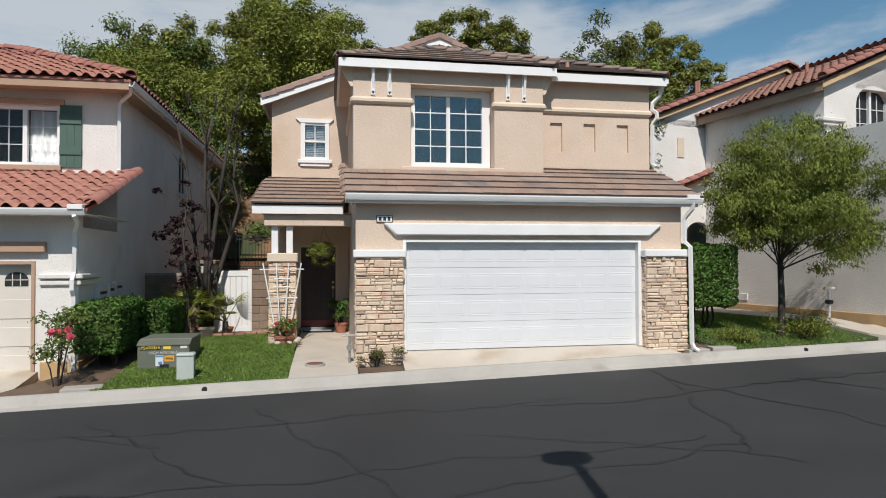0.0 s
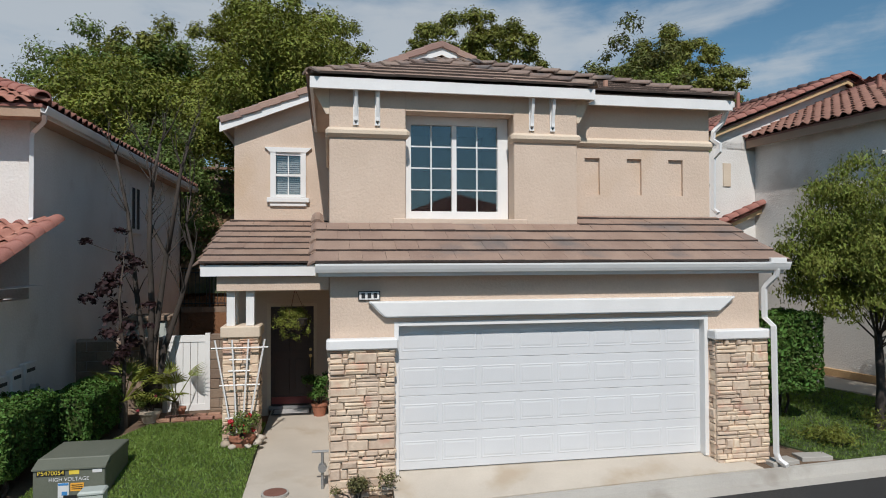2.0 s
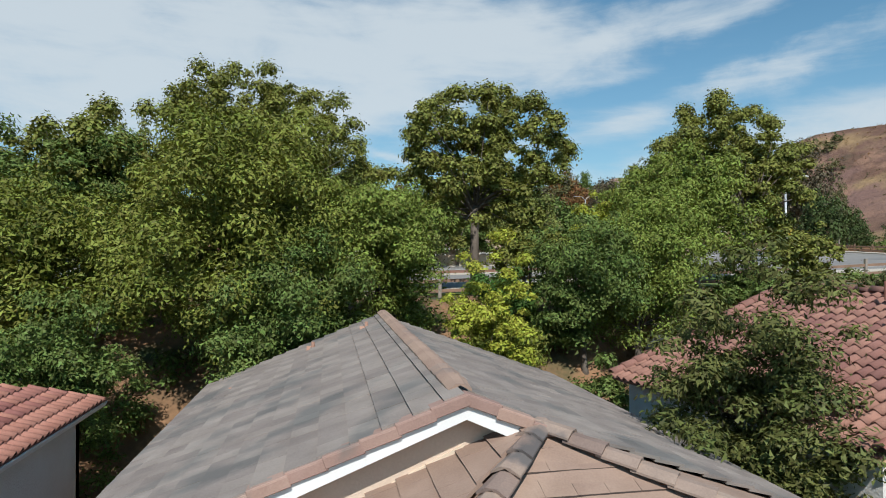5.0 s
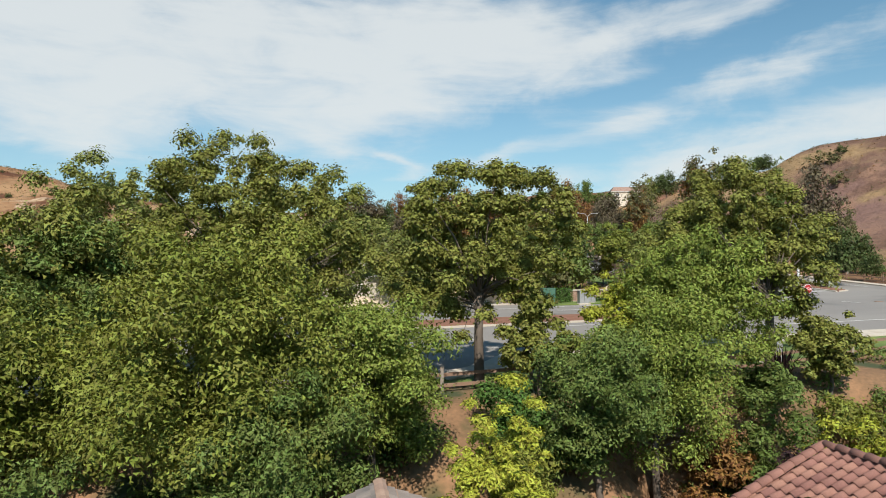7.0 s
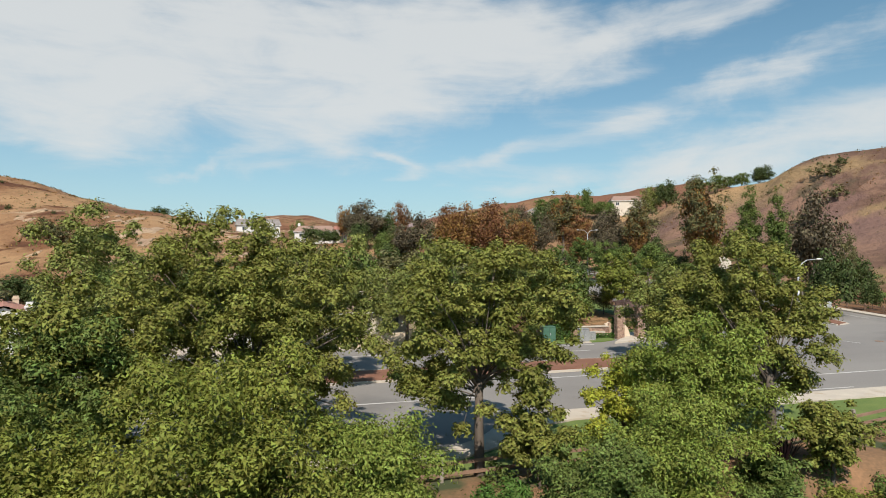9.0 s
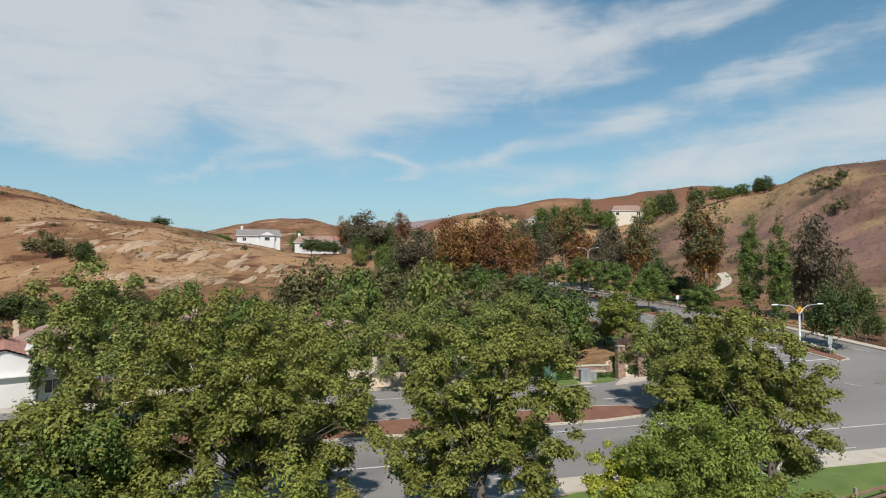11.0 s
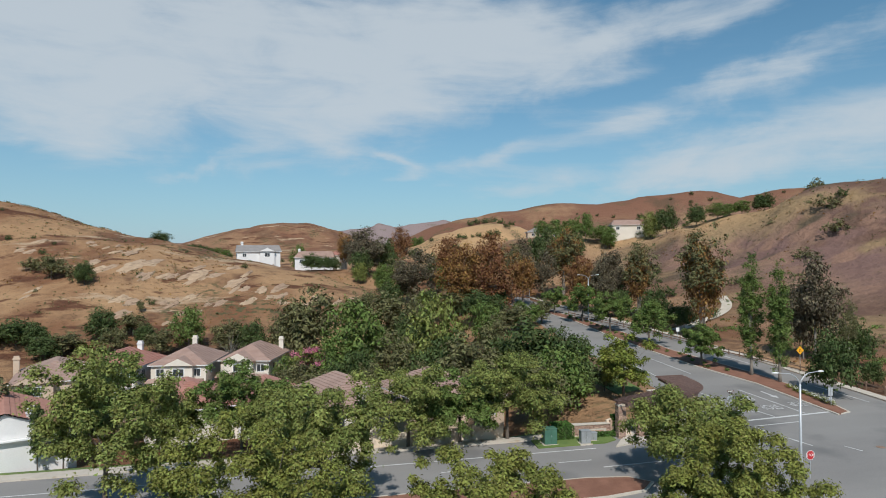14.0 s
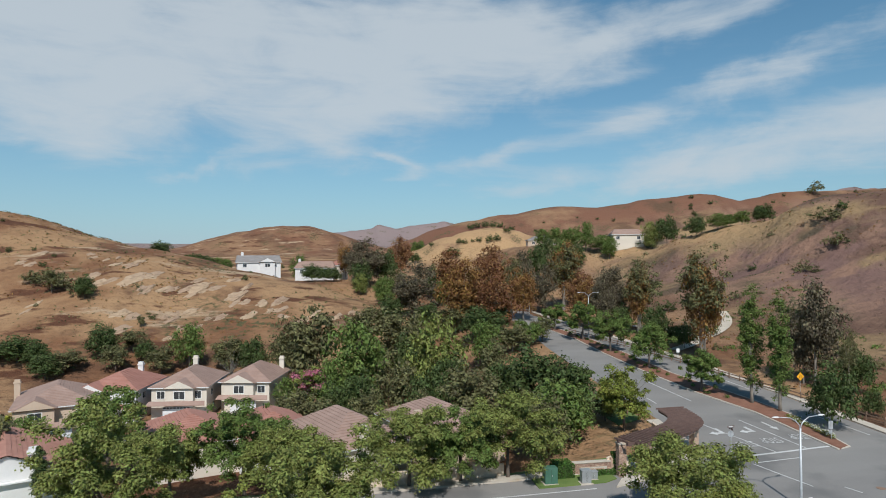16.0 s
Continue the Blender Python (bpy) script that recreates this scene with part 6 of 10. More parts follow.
# ---- front yards ----
driveway = bmesh.new()
rows = []
for x in np.linspace(-0.06, 5.25, 12):
    rows.append([driveway.verts.new((x + (0.35 * (0 - y) / 0.6 if x > 5.2 else 0), y, z)) for y, z in ((0.15, -0.012), (0.0, -0.015), (kerb_y(x) + 0.15, 0.022 * x - 0.245))])
for a, b in zip(rows, rows[1:]):
    for k in range(2):
        driveway.faces.new((a[k], a[k + 1], b[k + 1], b[k]))
slabs = bmesh.ops.extrude_face_region(driveway, geom=driveway.faces[:])["geom"]
for v in slabs:
    if isinstance(v, bmesh.types.BMVert):
        v.co.z -= 0.15
bmesh.ops.recalc_face_normals(driveway, faces=driveway.faces)
tagged(part("driveway", driveway, M["concrete"]), "short pale concrete driveway before the garage", "driveway", kind="structure")
walkway = bmesh.new()
rows = []
for t in np.linspace(0, 1, 9):
    y = -0.80 + t * (WING + 0.80)
    z = -0.30 + 0.29 * t ** 0.75
    rows.append([walkway.verts.new((x, y, z)) for x in (-2.12 + 0.02 * t, -0.90)])
for a, b in zip(rows, rows[1:]):
    walkway.faces.new((a[0], a[1], b[1], b[0]))
down = bmesh.ops.extrude_face_region(walkway, geom=walkway.faces[:])["geom"]
for v in down:
    if isinstance(v, bmesh.types.BMVert):
        v.co.z -= 0.15
bmesh.ops.recalc_face_normals(walkway, faces=walkway.faces)
tagged(part("walkway", walkway, M["concrete"]), "pale concrete path to the porch", "path", kind="structure")


def patch(name, poly, mat, lift, label, step=0.4):
    ob = draped(name, poly, M[mat], lift, step, label, 0.2)
    return ob


LAWN_L = [(-5.3, -0.92), (-2.12, -0.80), (-2.12, 3.3), (-2.7, 3.7), (-4.3, 3.7), (-5.0, 1.9)]
LAWN_R = [(7.0, -0.45), (9.7, -0.35), (10.6, -0.05), (9.9, 2.0), (9.4, 5.5), (6.0, 5.5), (6.0, 0.9)]
patch("lawn", LAWN_L, "lawn", 0.02, "mown green lawn beside the path")
patch("lawn", LAWN_R, "lawn", 0.02, "mown green lawn under the small tree")
patch("flower_bed", [(-7.2, -0.98), (-5.32, -0.92), (-5.02, 1.9), (-4.32, 3.72), (-2.7, 3.72), (-2.7, 4.72), (-5.9, 4.72), (-6.0, 0.7)], "soil", 0.0, "bare brown soil bed")
patch("flower_bed", [(5.3, -0.5), (6.98, -0.45), (5.98, 0.9), (5.85, 0.6)], "soil", 0.0, "bare brown soil beside the drive")
patch("flower_bed", [(-0.88, -0.76), (-0.1, -0.73), (-0.06, -0.1), (-0.88, -0.1)], "soil", 0.06, "small soil bed before the stone pier")
a9 = radians(9)


def beside_right(px, py):
    return (11.25 + px * math.cos(a9) - py * math.sin(a9), 2.15 + px * math.sin(a9) + py * math.cos(a9))


patch("path", [beside_right(-1.45, 6.0), beside_right(-1.35, 1.0), beside_right(-0.9, -1.8), beside_right(-0.3, -2.6), beside_right(2.4, -3.4), beside_right(2.4, -2.2), beside_right(-0.28, -1.2), beside_right(-0.30, 6.0)], "concrete", 0.03, "pale concrete side path along the white wall")
patch("flower_bed", [beside_right(-0.28, 6.0), beside_right(-0.28, -1.2), beside_right(-0.02, -1.3), beside_right(-0.02, 6.0)], "soil", 0.01, "strip of soil along the white wall")
patch("driveway", [(-11.5, -1.16), (-6.72, -0.97), (-6.75, 0.92), (-11.5, 0.92)], "concrete", -0.02, "pale concrete driveway of the white house")


def blades(poly, count, seed, tall):
    """Grass blades inside a convex patch."""
    rng = np.random.default_rng(seed)
    pts = np.array(poly)
    lo, hi = pts.min(0), pts.max(0)
    p = rng.uniform(lo, hi, (count * 2, 2))
    keep = np.ones(len(p), bool)
    for a, b in zip(pts, np.roll(pts, -1, 0)):
        keep &= (b[0] - a[0]) * (p[:, 1] - a[1]) - (b[1] - a[1]) * (p[:, 0] - a[0]) > 0
    p = p[keep][:count]
    n = len(p)
    z = level(p[:, 0], p[:, 1]) + 0.015
    base = np.stack([p[:, 0], p[:, 1], z], 1)
    ang = rng.uniform(0, 6.28, n)
    side = np.stack([np.cos(ang), np.sin(ang), 0 * ang], 1) * rng.uniform(0.004, 0.010, (n, 1))
    lean = unit(rng, n) * 0.025
    lean[:, 2] = 0
    up = np.zeros((n, 3))
    up[:, 2] = tall * rng.uniform(0.5, 1.2, n)
    return np.stack([base - side, base + side, base + side * 0.6 + lean + up, base - side * 0.2 + lean * 1.4 + up], 1)


for poly, count, seed in ((LAWN_L, 52000, 5), (LAWN_R, 32000, 6)):
    tagged(put("grass", quads("grass", blades(poly, count, seed, 0.038), M["grass"]), None), "short green grass blades", "grass", kind="stuff")
# drain mouths in the kerb, manhole lid, stepping slabs
for x in (-3.48, 8.37):
    y, z = kerb_y(x), float(street_z(x, -1)) + 0.06
    hole = thing("kerb_drain", "dark round drain mouth in the kerb", "drain")
    part("pipe", tube(bmesh.new(), [(x, y + 0.005, z + 0.045), (x, y + 0.12, z + 0.05)], 0.045, 12), M["black"], hole)
lid = thing("manhole_cover", "rust-brown round cover in the path", "cover")
M["rust"] = material("rusty iron", (0.16, 0.07, 0.05), (0.24, 0.11, 0.08), 6, 60, 0.8, 0.002, 80)
part("lid", tube(bmesh.new(), [(-1.68, 0.02, -0.24), (-1.68, 0.02, -0.186)], 0.16, 24), M["rust"], lid)
part("rim", tube(bmesh.new(), [(-1.68, 0.02, -0.24), (-1.68, 0.02, -0.192)], 0.19, 24), M["kerb"], lid)
for x, y, w, d, r in ((6.0, -0.30, 0.5, 0.26, 6), (6.62, -0.24, 0.52, 0.26, -4), (-5.5, -0.6, 0.62, 0.36, 8)):
    step = thing("stepping_slab", "flat weathered concrete stepping slab", "slab", "stepping slabs", at=pose(x, y, float(level(x, y)) + 0.02, 0, 0, r))
    part("slab", boxes((-w / 2, w / 2, -d / 2, d / 2, -0.04, 0.035), bevel=0.008), M["kerb"], step)

# transformer cabinet and small pedestal
M["green_box"] = material("grey-green enamel", (0.115, 0.125, 0.095), (0.15, 0.16, 0.125), 1.5, 40, 0.6, 0.001, 60, stain=(0.17, 0.175, 0.15), stain_scale=2.5, stain_at=0.6)
M["yellow"] = material("yellow sticker", (0.75, 0.55, 0.06), (0.82, 0.62, 0.08), 8, 60, 0.6)
M["orange"] = material("orange sticker", (0.80, 0.36, 0.04), (0.85, 0.42, 0.06), 8, 60, 0.6)
M["blue"] = material("blue print", (0.05, 0.22, 0.50), (0.07, 0.28, 0.58), 8, 60, 0.6)
cab = thing("transformer_cabinet", "grey-green high voltage transformer cabinet on a concrete pad", "cabinet", at=pose(-4.47, 0.92, -0.33))
part("pad", boxes((-0.60, 0.68, -0.60, 0.66, -0.15, 0.03), bevel=0.01), M["kerb"], cab)
part("body", boxes((-0.46, 0.46, -0.50, 0.54, 0.03, 0.52), bevel=0.012), M["green_box"], cab)
bm = bmesh.new()
slab(bm, [(-0.47, -0.52, 0.52), (0.47, -0.52, 0.52), (0.47, -0.36, 0.60), (0.47, 0.54, 0.62), (0.47, 0.54, 0.52), (-0.47, 0.54, 0.52)][:2] + [(0.47, -0.30, 0.605), (-0.47, -0.30, 0.605)], (0, 0.0, -0.02))
part("lid_front", bm, M["green_box"], cab)
bm = boxes((-0.47, 0.47, -0.32, 0.55, 0.50, 0.612), bevel=0.015)
part("lid", bm, M["green_box"], cab)
part("skirt", boxes((-0.465, 0.465, -0.512, -0.50, 0.03, 0.12)), M["green_box"], cab)
part("latch", boxes((-0.06, 0.10, -0.53, -0.512, 0.08, 0.15)), M["black"], cab)
part("number_plate", boxes((-0.41, -0.05, -0.506, -0.501, 0.42, 0.50)), M["black"], cab)
lettering("P5470054", 0.085, M["yellow"], cab, pose(-0.23, -0.509, 0.46, 90))
part("sticker", boxes((0.0, 0.13, -0.505, -0.501, 0.43, 0.49)), M["yellow"], cab)
part("sticker", boxes((0.30, 0.42, -0.505, -0.501, 0.44, 0.49)), M["curtain"], cab)
lettering("HIGH VOLTAGE", 0.072, M["curtain"], cab, pose(0.0, -0.506, 0.365, 90))
notice = part("sticker", boxes((-0.14, 0.0, -0.505, -0.501, 0.12, 0.32)), M["curtain"], cab, "white notice with blue heading")
part("heading", boxes((-0.135, -0.005, -0.508, -0.505, 0.285, 0.315)), M["blue"], notice)
part("mark", boxes((-0.09, -0.02, -0.508, -0.505, 0.15, 0.20)), M["blue"], notice)
warn = part("sticker", boxes((0.02, 0.19, -0.505, -0.501, 0.20, 0.31)), M["orange"], cab, "orange warning sticker")
for k in range(3):
    part("bar", boxes((0.035, 0.175, -0.508, -0.505, 0.225 + k * 0.026, 0.235 + k * 0.026)), M["black"], warn)
ped = thing("utility_pedestal", "pale green plastic utility pedestal on the lawn", "pedestal", at=pose(-3.92, -0.30, -0.36, 0, 0, 4))
M["pale_green"] = material("pale green plastic", (0.42, 0.46, 0.42), (0.50, 0.54, 0.49), 2, 40, 0.6)
part("body", slab(bmesh.new(), [(-0.14, -0.10, 0.0), (0.14, -0.10, 0.0), (0.14, 0.12, 0.0), (-0.14, 0.12, 0.0)], (0.0, 0.0, 0.44)), M["pale_green"], ped)
part("cap", boxes((-0.155, 0.155, -0.115, 0.135, 0.42, 0.48), bevel=0.02), M["pale_green"], ped)

# ---- hedges and small planting ----
def hedge(name, label, x0, x1, y0, y1, z0, z1, leaves, size, mat, seed, round_off=0.12, group=""):
    """A clipped block of leaves round a dark core, uneven at the edges."""
    rng = np.random.default_rng(seed)
    h = thing(name, label, "hedge", group)
    dims = np.array([x1 - x0, y1 - y0, z1 - z0])
    c = np.array([(x0 + x1) / 2, (y0 + y1) / 2, (z0 + z1) / 2])
    w = np.array([dims[1] * dims[2], dims[0] * dims[2], dims[0] * dims[1]])
    axis = rng.choice(3, leaves, p=w / w.sum())
    p = rng.uniform(-0.5, 0.5, (leaves, 3))
    sign = np.where(rng.random(leaves) < 0.5, -1.0, 1.0)
    p[np.arange(leaves), axis] = sign * (0.5 - 0.10 * rng.random(leaves) ** 2)
    out = np.zeros((leaves, 3))
    out[np.arange(leaves), axis] = sign
    q = p * dims
    corner = np.maximum(np.abs(q) - (dims / 2 - round_off), 0)
    over = np.linalg.norm(corner, axis=1, keepdims=True)
    q -= np.sign(q) * corner * np.where(over > round_off, 1 - round_off / np.maximum(over, 1e-6), 0)
    q += out * (0.03 * np.sin(q[:, :1] * 9 + seed) + 0.025 * np.sin(q[:, 1:2] * 11) + rng.normal(0, 0.012, (leaves, 1)))
    put("leaves", quads("leaves", leaf_quads(rng, q + c, out, size, 0.5, 0.2, 0.35), M[mat]), None, h)
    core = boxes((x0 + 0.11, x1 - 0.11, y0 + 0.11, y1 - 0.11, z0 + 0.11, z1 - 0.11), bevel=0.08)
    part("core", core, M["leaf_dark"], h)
    stems = bmesh.new()
    for k in range(5):
        sx, sy = rng.uniform(x0 + 0.2, x1 - 0.2), rng.uniform(y0 + 0.2, y1 - 0.2)
        g = float(level(sx, sy)) - 0.05
        tube(stems, [(sx, sy, g), (sx + rng.uniform(-0.1, 0.1), sy, (g + z0) / 2), (sx, sy, z0 + 0.3)], 0.025, 6)
    part("stem_bundle", stems, M["trunk_dark"], h)
    return h


hedge("hedge", "tall clipped dark green hedge block beside the garage", 6.6, 7.76, 0.75, 1.75, 0.70, 2.06, 9000, 0.085, "leaf_hedge", 81)
hedge("hedge", "clipped green hedge block before the white wall", -6.0, -5.18, 0.25, 1.9, 0.05, 1.0, 9000, 0.065, "leaf_hedge", 82)
hedge("hedge", "low clipped green hedge running back beside the wall", -5.55, -4.75, 1.95, 4.0, 0.0, 0.86, 10000, 0.065, "leaf_hedge", 83)


def clump(name, label, x, y, z, w, tall, leaves, size, mat, seed, category="plant", flowers=0, flower_mat=None, flower_size=0.06, narrow=0.5, stem=True):
    rng = np.random.default_rng(seed)
    p = thing(name, label, category, at=pose(x, y, z))
    n = 14
    rows = [(rng.normal(0, w * 0.22), rng.normal(0, w * 0.22), tall * rng.uniform(0.3, 0.85), w * rng.uniform(0.14, 0.26), 0.9) for _ in range(n)]
    put("leaves", quads("leaves", crown(rng, rows, leaves, size, narrow), M[mat]), None, p)
    if stem:
        bm = bmesh.new()
        for k in range(6):
            cx, cy, cz = rows[k][:3]
            tube(bm, [(cx * 0.15, cy * 0.15, -0.05), (cx * 0.5, cy * 0.5, cz * 0.55), (cx, cy, cz)], [0.016, 0.012, 0.005], 5)
        part("stem_bundle", bm, M["trunk_dark"], p)
    for k in range(flowers):
        cx, cy, cz, r, _ = rows[rng.integers(n)]
        d = unit(rng, 1)[0]
        d[1] = -abs(d[1])
        fq = unit(rng, 40)
        put("flower", quads("flower", leaf_quads(rng, np.array([cx, cy, cz]) + d * r * 1.05 + fq * flower_size * 0.35, fq, flower_size * 0.7, 0.9), M[flower_mat]), None, p)
    return p


M["petal_red"] = material("red petal", (0.50, 0.02, 0.03), (0.65, 0.05, 0.06), 20, 80, 0.6, thin=0.2)
M["petal_pink"] = material("pink petal", (0.70, 0.10, 0.16), (0.80, 0.22, 0.28), 20, 80, 0.6, thin=0.2)
clump("rose_bush", "leggy rose bush with pink and red blooms", -6.05, -0.25, -0.42, 1.0, 1.45, 1500, 0.07, "leaf_mid", 91, "rose bush", 5, "petal_pink", 0.12)
clump("shrub", "small rust-tipped shrub in the soil bed", -0.55, -0.34, -0.24, 0.55, 0.32, 1500, 0.045, "leaf_olive", 92, "shrub")
clump("shrub", "low green shrub at the foot of the pier", 6.25, 0.30, -0.15, 0.55, 0.5, 1200, 0.05, "leaf_hedge", 93, "shrub")
clump("shrub", "low grassy planting round the tree foot", 8.9, 0.15, -0.02, 1.3, 0.38, 2600, 0.07, "leaf_pale", 94, "shrub", narrow=0.25)
clump("shrub", "low grassy planting on the lawn edge", 7.3, 0.05, -0.08, 0.9, 0.3, 1500, 0.06, "leaf_pale", 95, "shrub", narrow=0.25)


def pot(name, label, x, y, z, r, tall, mat):
    p = thing(name, label, "pot", at=pose(x, y, z))
    part("bowl", tube(bmesh.new(), [(0, 0, 0), (0, 0, 0.02), (0, 0, tall * 0.6), (0, 0, tall)], [r * 0.68, r * 0.7, r * 0.9, r], 18), M[mat], p)
    part("rim", tube(bmesh.new(), [(0, 0, tall - 0.03), (0, 0, tall + 0.02)], r * 1.08, 18), M[mat], p)
    return p


pot("flower_pot", "terracotta pot at the foot of the pier", -2.36, 1.86, -0.13, 0.20, 0.24, "terracotta")
clump("flowers", "bushy plant with red flowers in the pot", -2.36, 1.86, 0.08, 0.62, 0.40, 1300, 0.05, "leaf_mid", 96, "flowers", 16, "petal_red", 0.07)
pot("flower_pot", "terracotta pot beside the front door", -1.12, 3.75, -0.04, 0.16, 0.24, "terracotta")
clump("potted_plant", "leafy green plant in the porch pot", -1.12, 3.75, 0.18, 0.55, 0.62, 1800, 0.06, "leaf_hedge", 97, "plant")
pot("flower_pot", "pale glazed pot near the gate", -4.35, 4.0, -0.08, 0.19, 0.2, "concrete")
clump("potted_plant", "small flowering plant in the pale pot", -4.35, 4.0, 0.12, 0.5, 0.45, 1200, 0.05, "leaf_mid", 98, "plant", 4, "petal_pink", 0.05)
pot("flower_pot", "small terracotta pot near the gate", -3.9, 4.35, -0.07, 0.13, 0.16, "terracotta")
for x, y, r in ((-2.62, 1.9, 0.09), (-2.12, 1.85, 0.08), (-2.50, 1.72, 0.07), (-2.25, 1.70, 0.06), (-2.1, 2.1, 0.09)):
    rock = bmesh.new()
    bmesh.ops.create_icosphere(rock, subdivisions=2, radius=r)
    for v in rock.verts:
        v.co += Vector(v.co).normalized() * noise.noise(v.co * 14 + Vector((x * 9, y, 0))) * r * 0.35
        v.co.z *= 0.7
    ob = tagged(part("rock", rock, M["concrete"], smooth=True), "small pale rounded garden rock", "rock", "rocks by the pot")
    ob.matrix_world = pose(x, y, float(level(x, y)) + 0.06)
# brick edging before the gate
M["brick"] = material("worn brick", (0.30, 0.15, 0.10), (0.42, 0.24, 0.17), 4, 40, 0.95, 0.005, 60, piece=0.2)
edging = thing("brick_edging", "loose row of worn bricks before the gate", "edging")
for k in range(11):
    b = part("brick", boxes((-0.12, 0.12, -0.06, 0.06, 0, 0.06), bevel=0.008), M["brick"], edging)
    x = -4.1 + 0.27 * (k % 6) + 0.1 * (k // 6)
    y = 3.95 + 0.22 * (k // 6)
    b.matrix_local = pose(x, y, float(level(x, y)) + 0.005, 0, 0, random.uniform(-12, 12))
# hanging basket
basket = thing("hanging_basket", "round hanging basket of trailing green plants", "basket", at=pose(-1.54, 2.62, 1.98))
part("bowl", tube(bmesh.new(), [(0, 0, -0.18), (0, 0, -0.1), (0, 0, 0.02)], [0.08, 0.2, 0.24], 14), M["trunk_dark"], basket)
for a in range(3):
    part("chain", tube(bmesh.new(), [(0.22 * math.cos(a * 2.1), 0.22 * math.sin(a * 2.1), 0.02), (0, 0, 0.55)], 0.004, 4), M["rust"], basket)
part("hook", tube(bmesh.new(), [(0, 0, 0.55), (0, 0, 0.80)], 0.005, 4), M["rust"], basket)
rng = np.random.default_rng(101)
rows = [(rng.normal(0, 0.11), rng.normal(0, 0.11), rng.uniform(-0.12, 0.13), rng.uniform(0.10, 0.16), 1.0) for _ in range(22)]
rows += [(0.24 * math.cos(k), 0.24 * math.sin(k), -0.24 - 0.1 * ((k * 7) % 3) / 2, 0.05, 1.8) for k in range(12)]
put("foliage", quads("foliage", crown(rng, rows, 5200, 0.035, 0.5, 0.4), M["leaf_pale"]), None, basket)
# white fan trellis on the pier
trellis = thing("trellis", "white fan-shaped garden trellis leaning on the stone pier", "trellis")
for k, (bx, tx) in enumerate(((-2.52, -2.84), (-2.46, -2.56), (-2.39, -2.29), (-2.33, -2.02))):
    part("slat", tube(bmesh.new(), [(bx, 2.02, -0.05), (tx, 2.10, 1.70)], 0.016, 4), M["white"], trellis)
for z, x0, x1 in ((1.56, -2.90, -1.96), (1.36, -2.60, -2.26), (1.17, -2.62, -2.26), (0.93, -2.76, -2.10), (0.38, -2.66, -2.22)):
    part("rung", tube(bmesh.new(), [(x0, 2.06 + 0.02 * z, z), (x1, 2.06 + 0.02 * z, z)], 0.014, 4), M["white"], trellis)
# gas riser beside the path
riser = thing("gas_riser", "grey gas riser pipe with valve on the pier side", "pipe")
part("pipe", tube(bmesh.new(), [(-1.03, 0.12, -0.25), (-1.03, 0.12, 0.30)], 0.022, 8), M["grey_metal"], riser)
part("arm", tube(bmesh.new(), [(-1.18, 0.12, 0.31), (-0.92, 0.12, 0.31)], 0.02, 8), M["grey_metal"], riser)
part("regulator", tube(bmesh.new(), [(-1.03, 0.06, 0.08), (-1.03, 0.18, 0.08)], 0.06, 10), M["grey_metal"], riser)
# doormat
mat_thing = thing("doormat", "dark patterned doormat before the door", "doormat", at=pose(-1.68, 4.02, -0.012))
part("mat", boxes((-0.38, 0.38, -0.22, 0.22, 0.0, 0.018)), M["black"], mat_thing)
part("border", boxes((-0.34, 0.34, -0.18, 0.18, 0.018, 0.021)), M["blind"], mat_thing)

# ---- gate, block walls and iron fence between the houses ----
gate = thing("garden_gate", "white vinyl board gate between the houses", "gate")
part("gate_frame", boxes((-4.30, -4.20, 4.70, 4.80, -0.15, 1.50), (-3.47, -3.37, 4.70, 4.80, -0.15, 1.54), (-4.20, -3.47, 4.72, 4.78, 1.36, 1.50), (-4.20, -3.47, 4.72, 4.78, -0.08, 0.08), bevel=0.004), M["white"], gate)
for k in range(5):
    part("board", boxes((-4.195 + k * 0.145, -4.058 + k * 0.145, 4.735, 4.765, 0.08, 1.36), bevel=0.003), M["white"], gate)
M["block"] = material("brown split-face block", (0.19, 0.135, 0.095), (0.28, 0.205, 0.15), 3, 30, 0.95, 0.01, 40, piece=0.15)


def block_wall(name, label, x0, x1, y0, z0, z1, seed):
    w = tagged(new(name), label, "wall", kind="structure")
    part("core", boxes((x0 + 0.01, x1 - 0.01, y0 + 0.02, y0 + 0.18, z0, z1 - 0.01)), M["mortar"], w)
    rng2 = random.Random(seed)
    rows2 = max(1, round((z1 - z0) / 0.2))
    for r in range(rows2):
        x = x0 - (0.2 if r % 2 else 0)
        while x < x1 - 0.02:
            a, b = max(x, x0) + 0.005, min(x + 0.4, x1) - 0.005
            if b - a > 0.04:
                part("block", boxes((a, b, y0 + rng2.uniform(-0.006, 0.006), y0 + 0.2, z0 + r * 0.2 + 0.005, min(z0 + r * 0.2 + 0.195, z1)), bevel=0.01), M["block"], w)
            x += 0.4
    return w


block_wall("wall_side", "brown split-face block wall beside the gate", -3.36, -2.86, 4.62, -0.2, 1.52, 1)
block_wall("wall_side", "dark block wall beside the white house", -6.0, -4.32, 4.85, -0.2, 1.46, 2)
retain = block_wall("retaining_wall", "long block retaining wall under the iron fence", -9.0, 12.0, 14.75, 0.0, 1.40, 3)
shed = thing("storage_box", "grey plastic storage box behind the block wall", "box")
part("body", boxes((-5.5, -4.6, 6.4, 7.1, 0.1, 1.66), bevel=0.02), M["pale_green"], shed)
part("lid", boxes((-5.56, -4.54, 6.34, 7.16, 1.66, 1.78), bevel=0.02), M["block"], shed)
fence = thing("iron_fence", "black iron railing on top of the block wall", "fence")
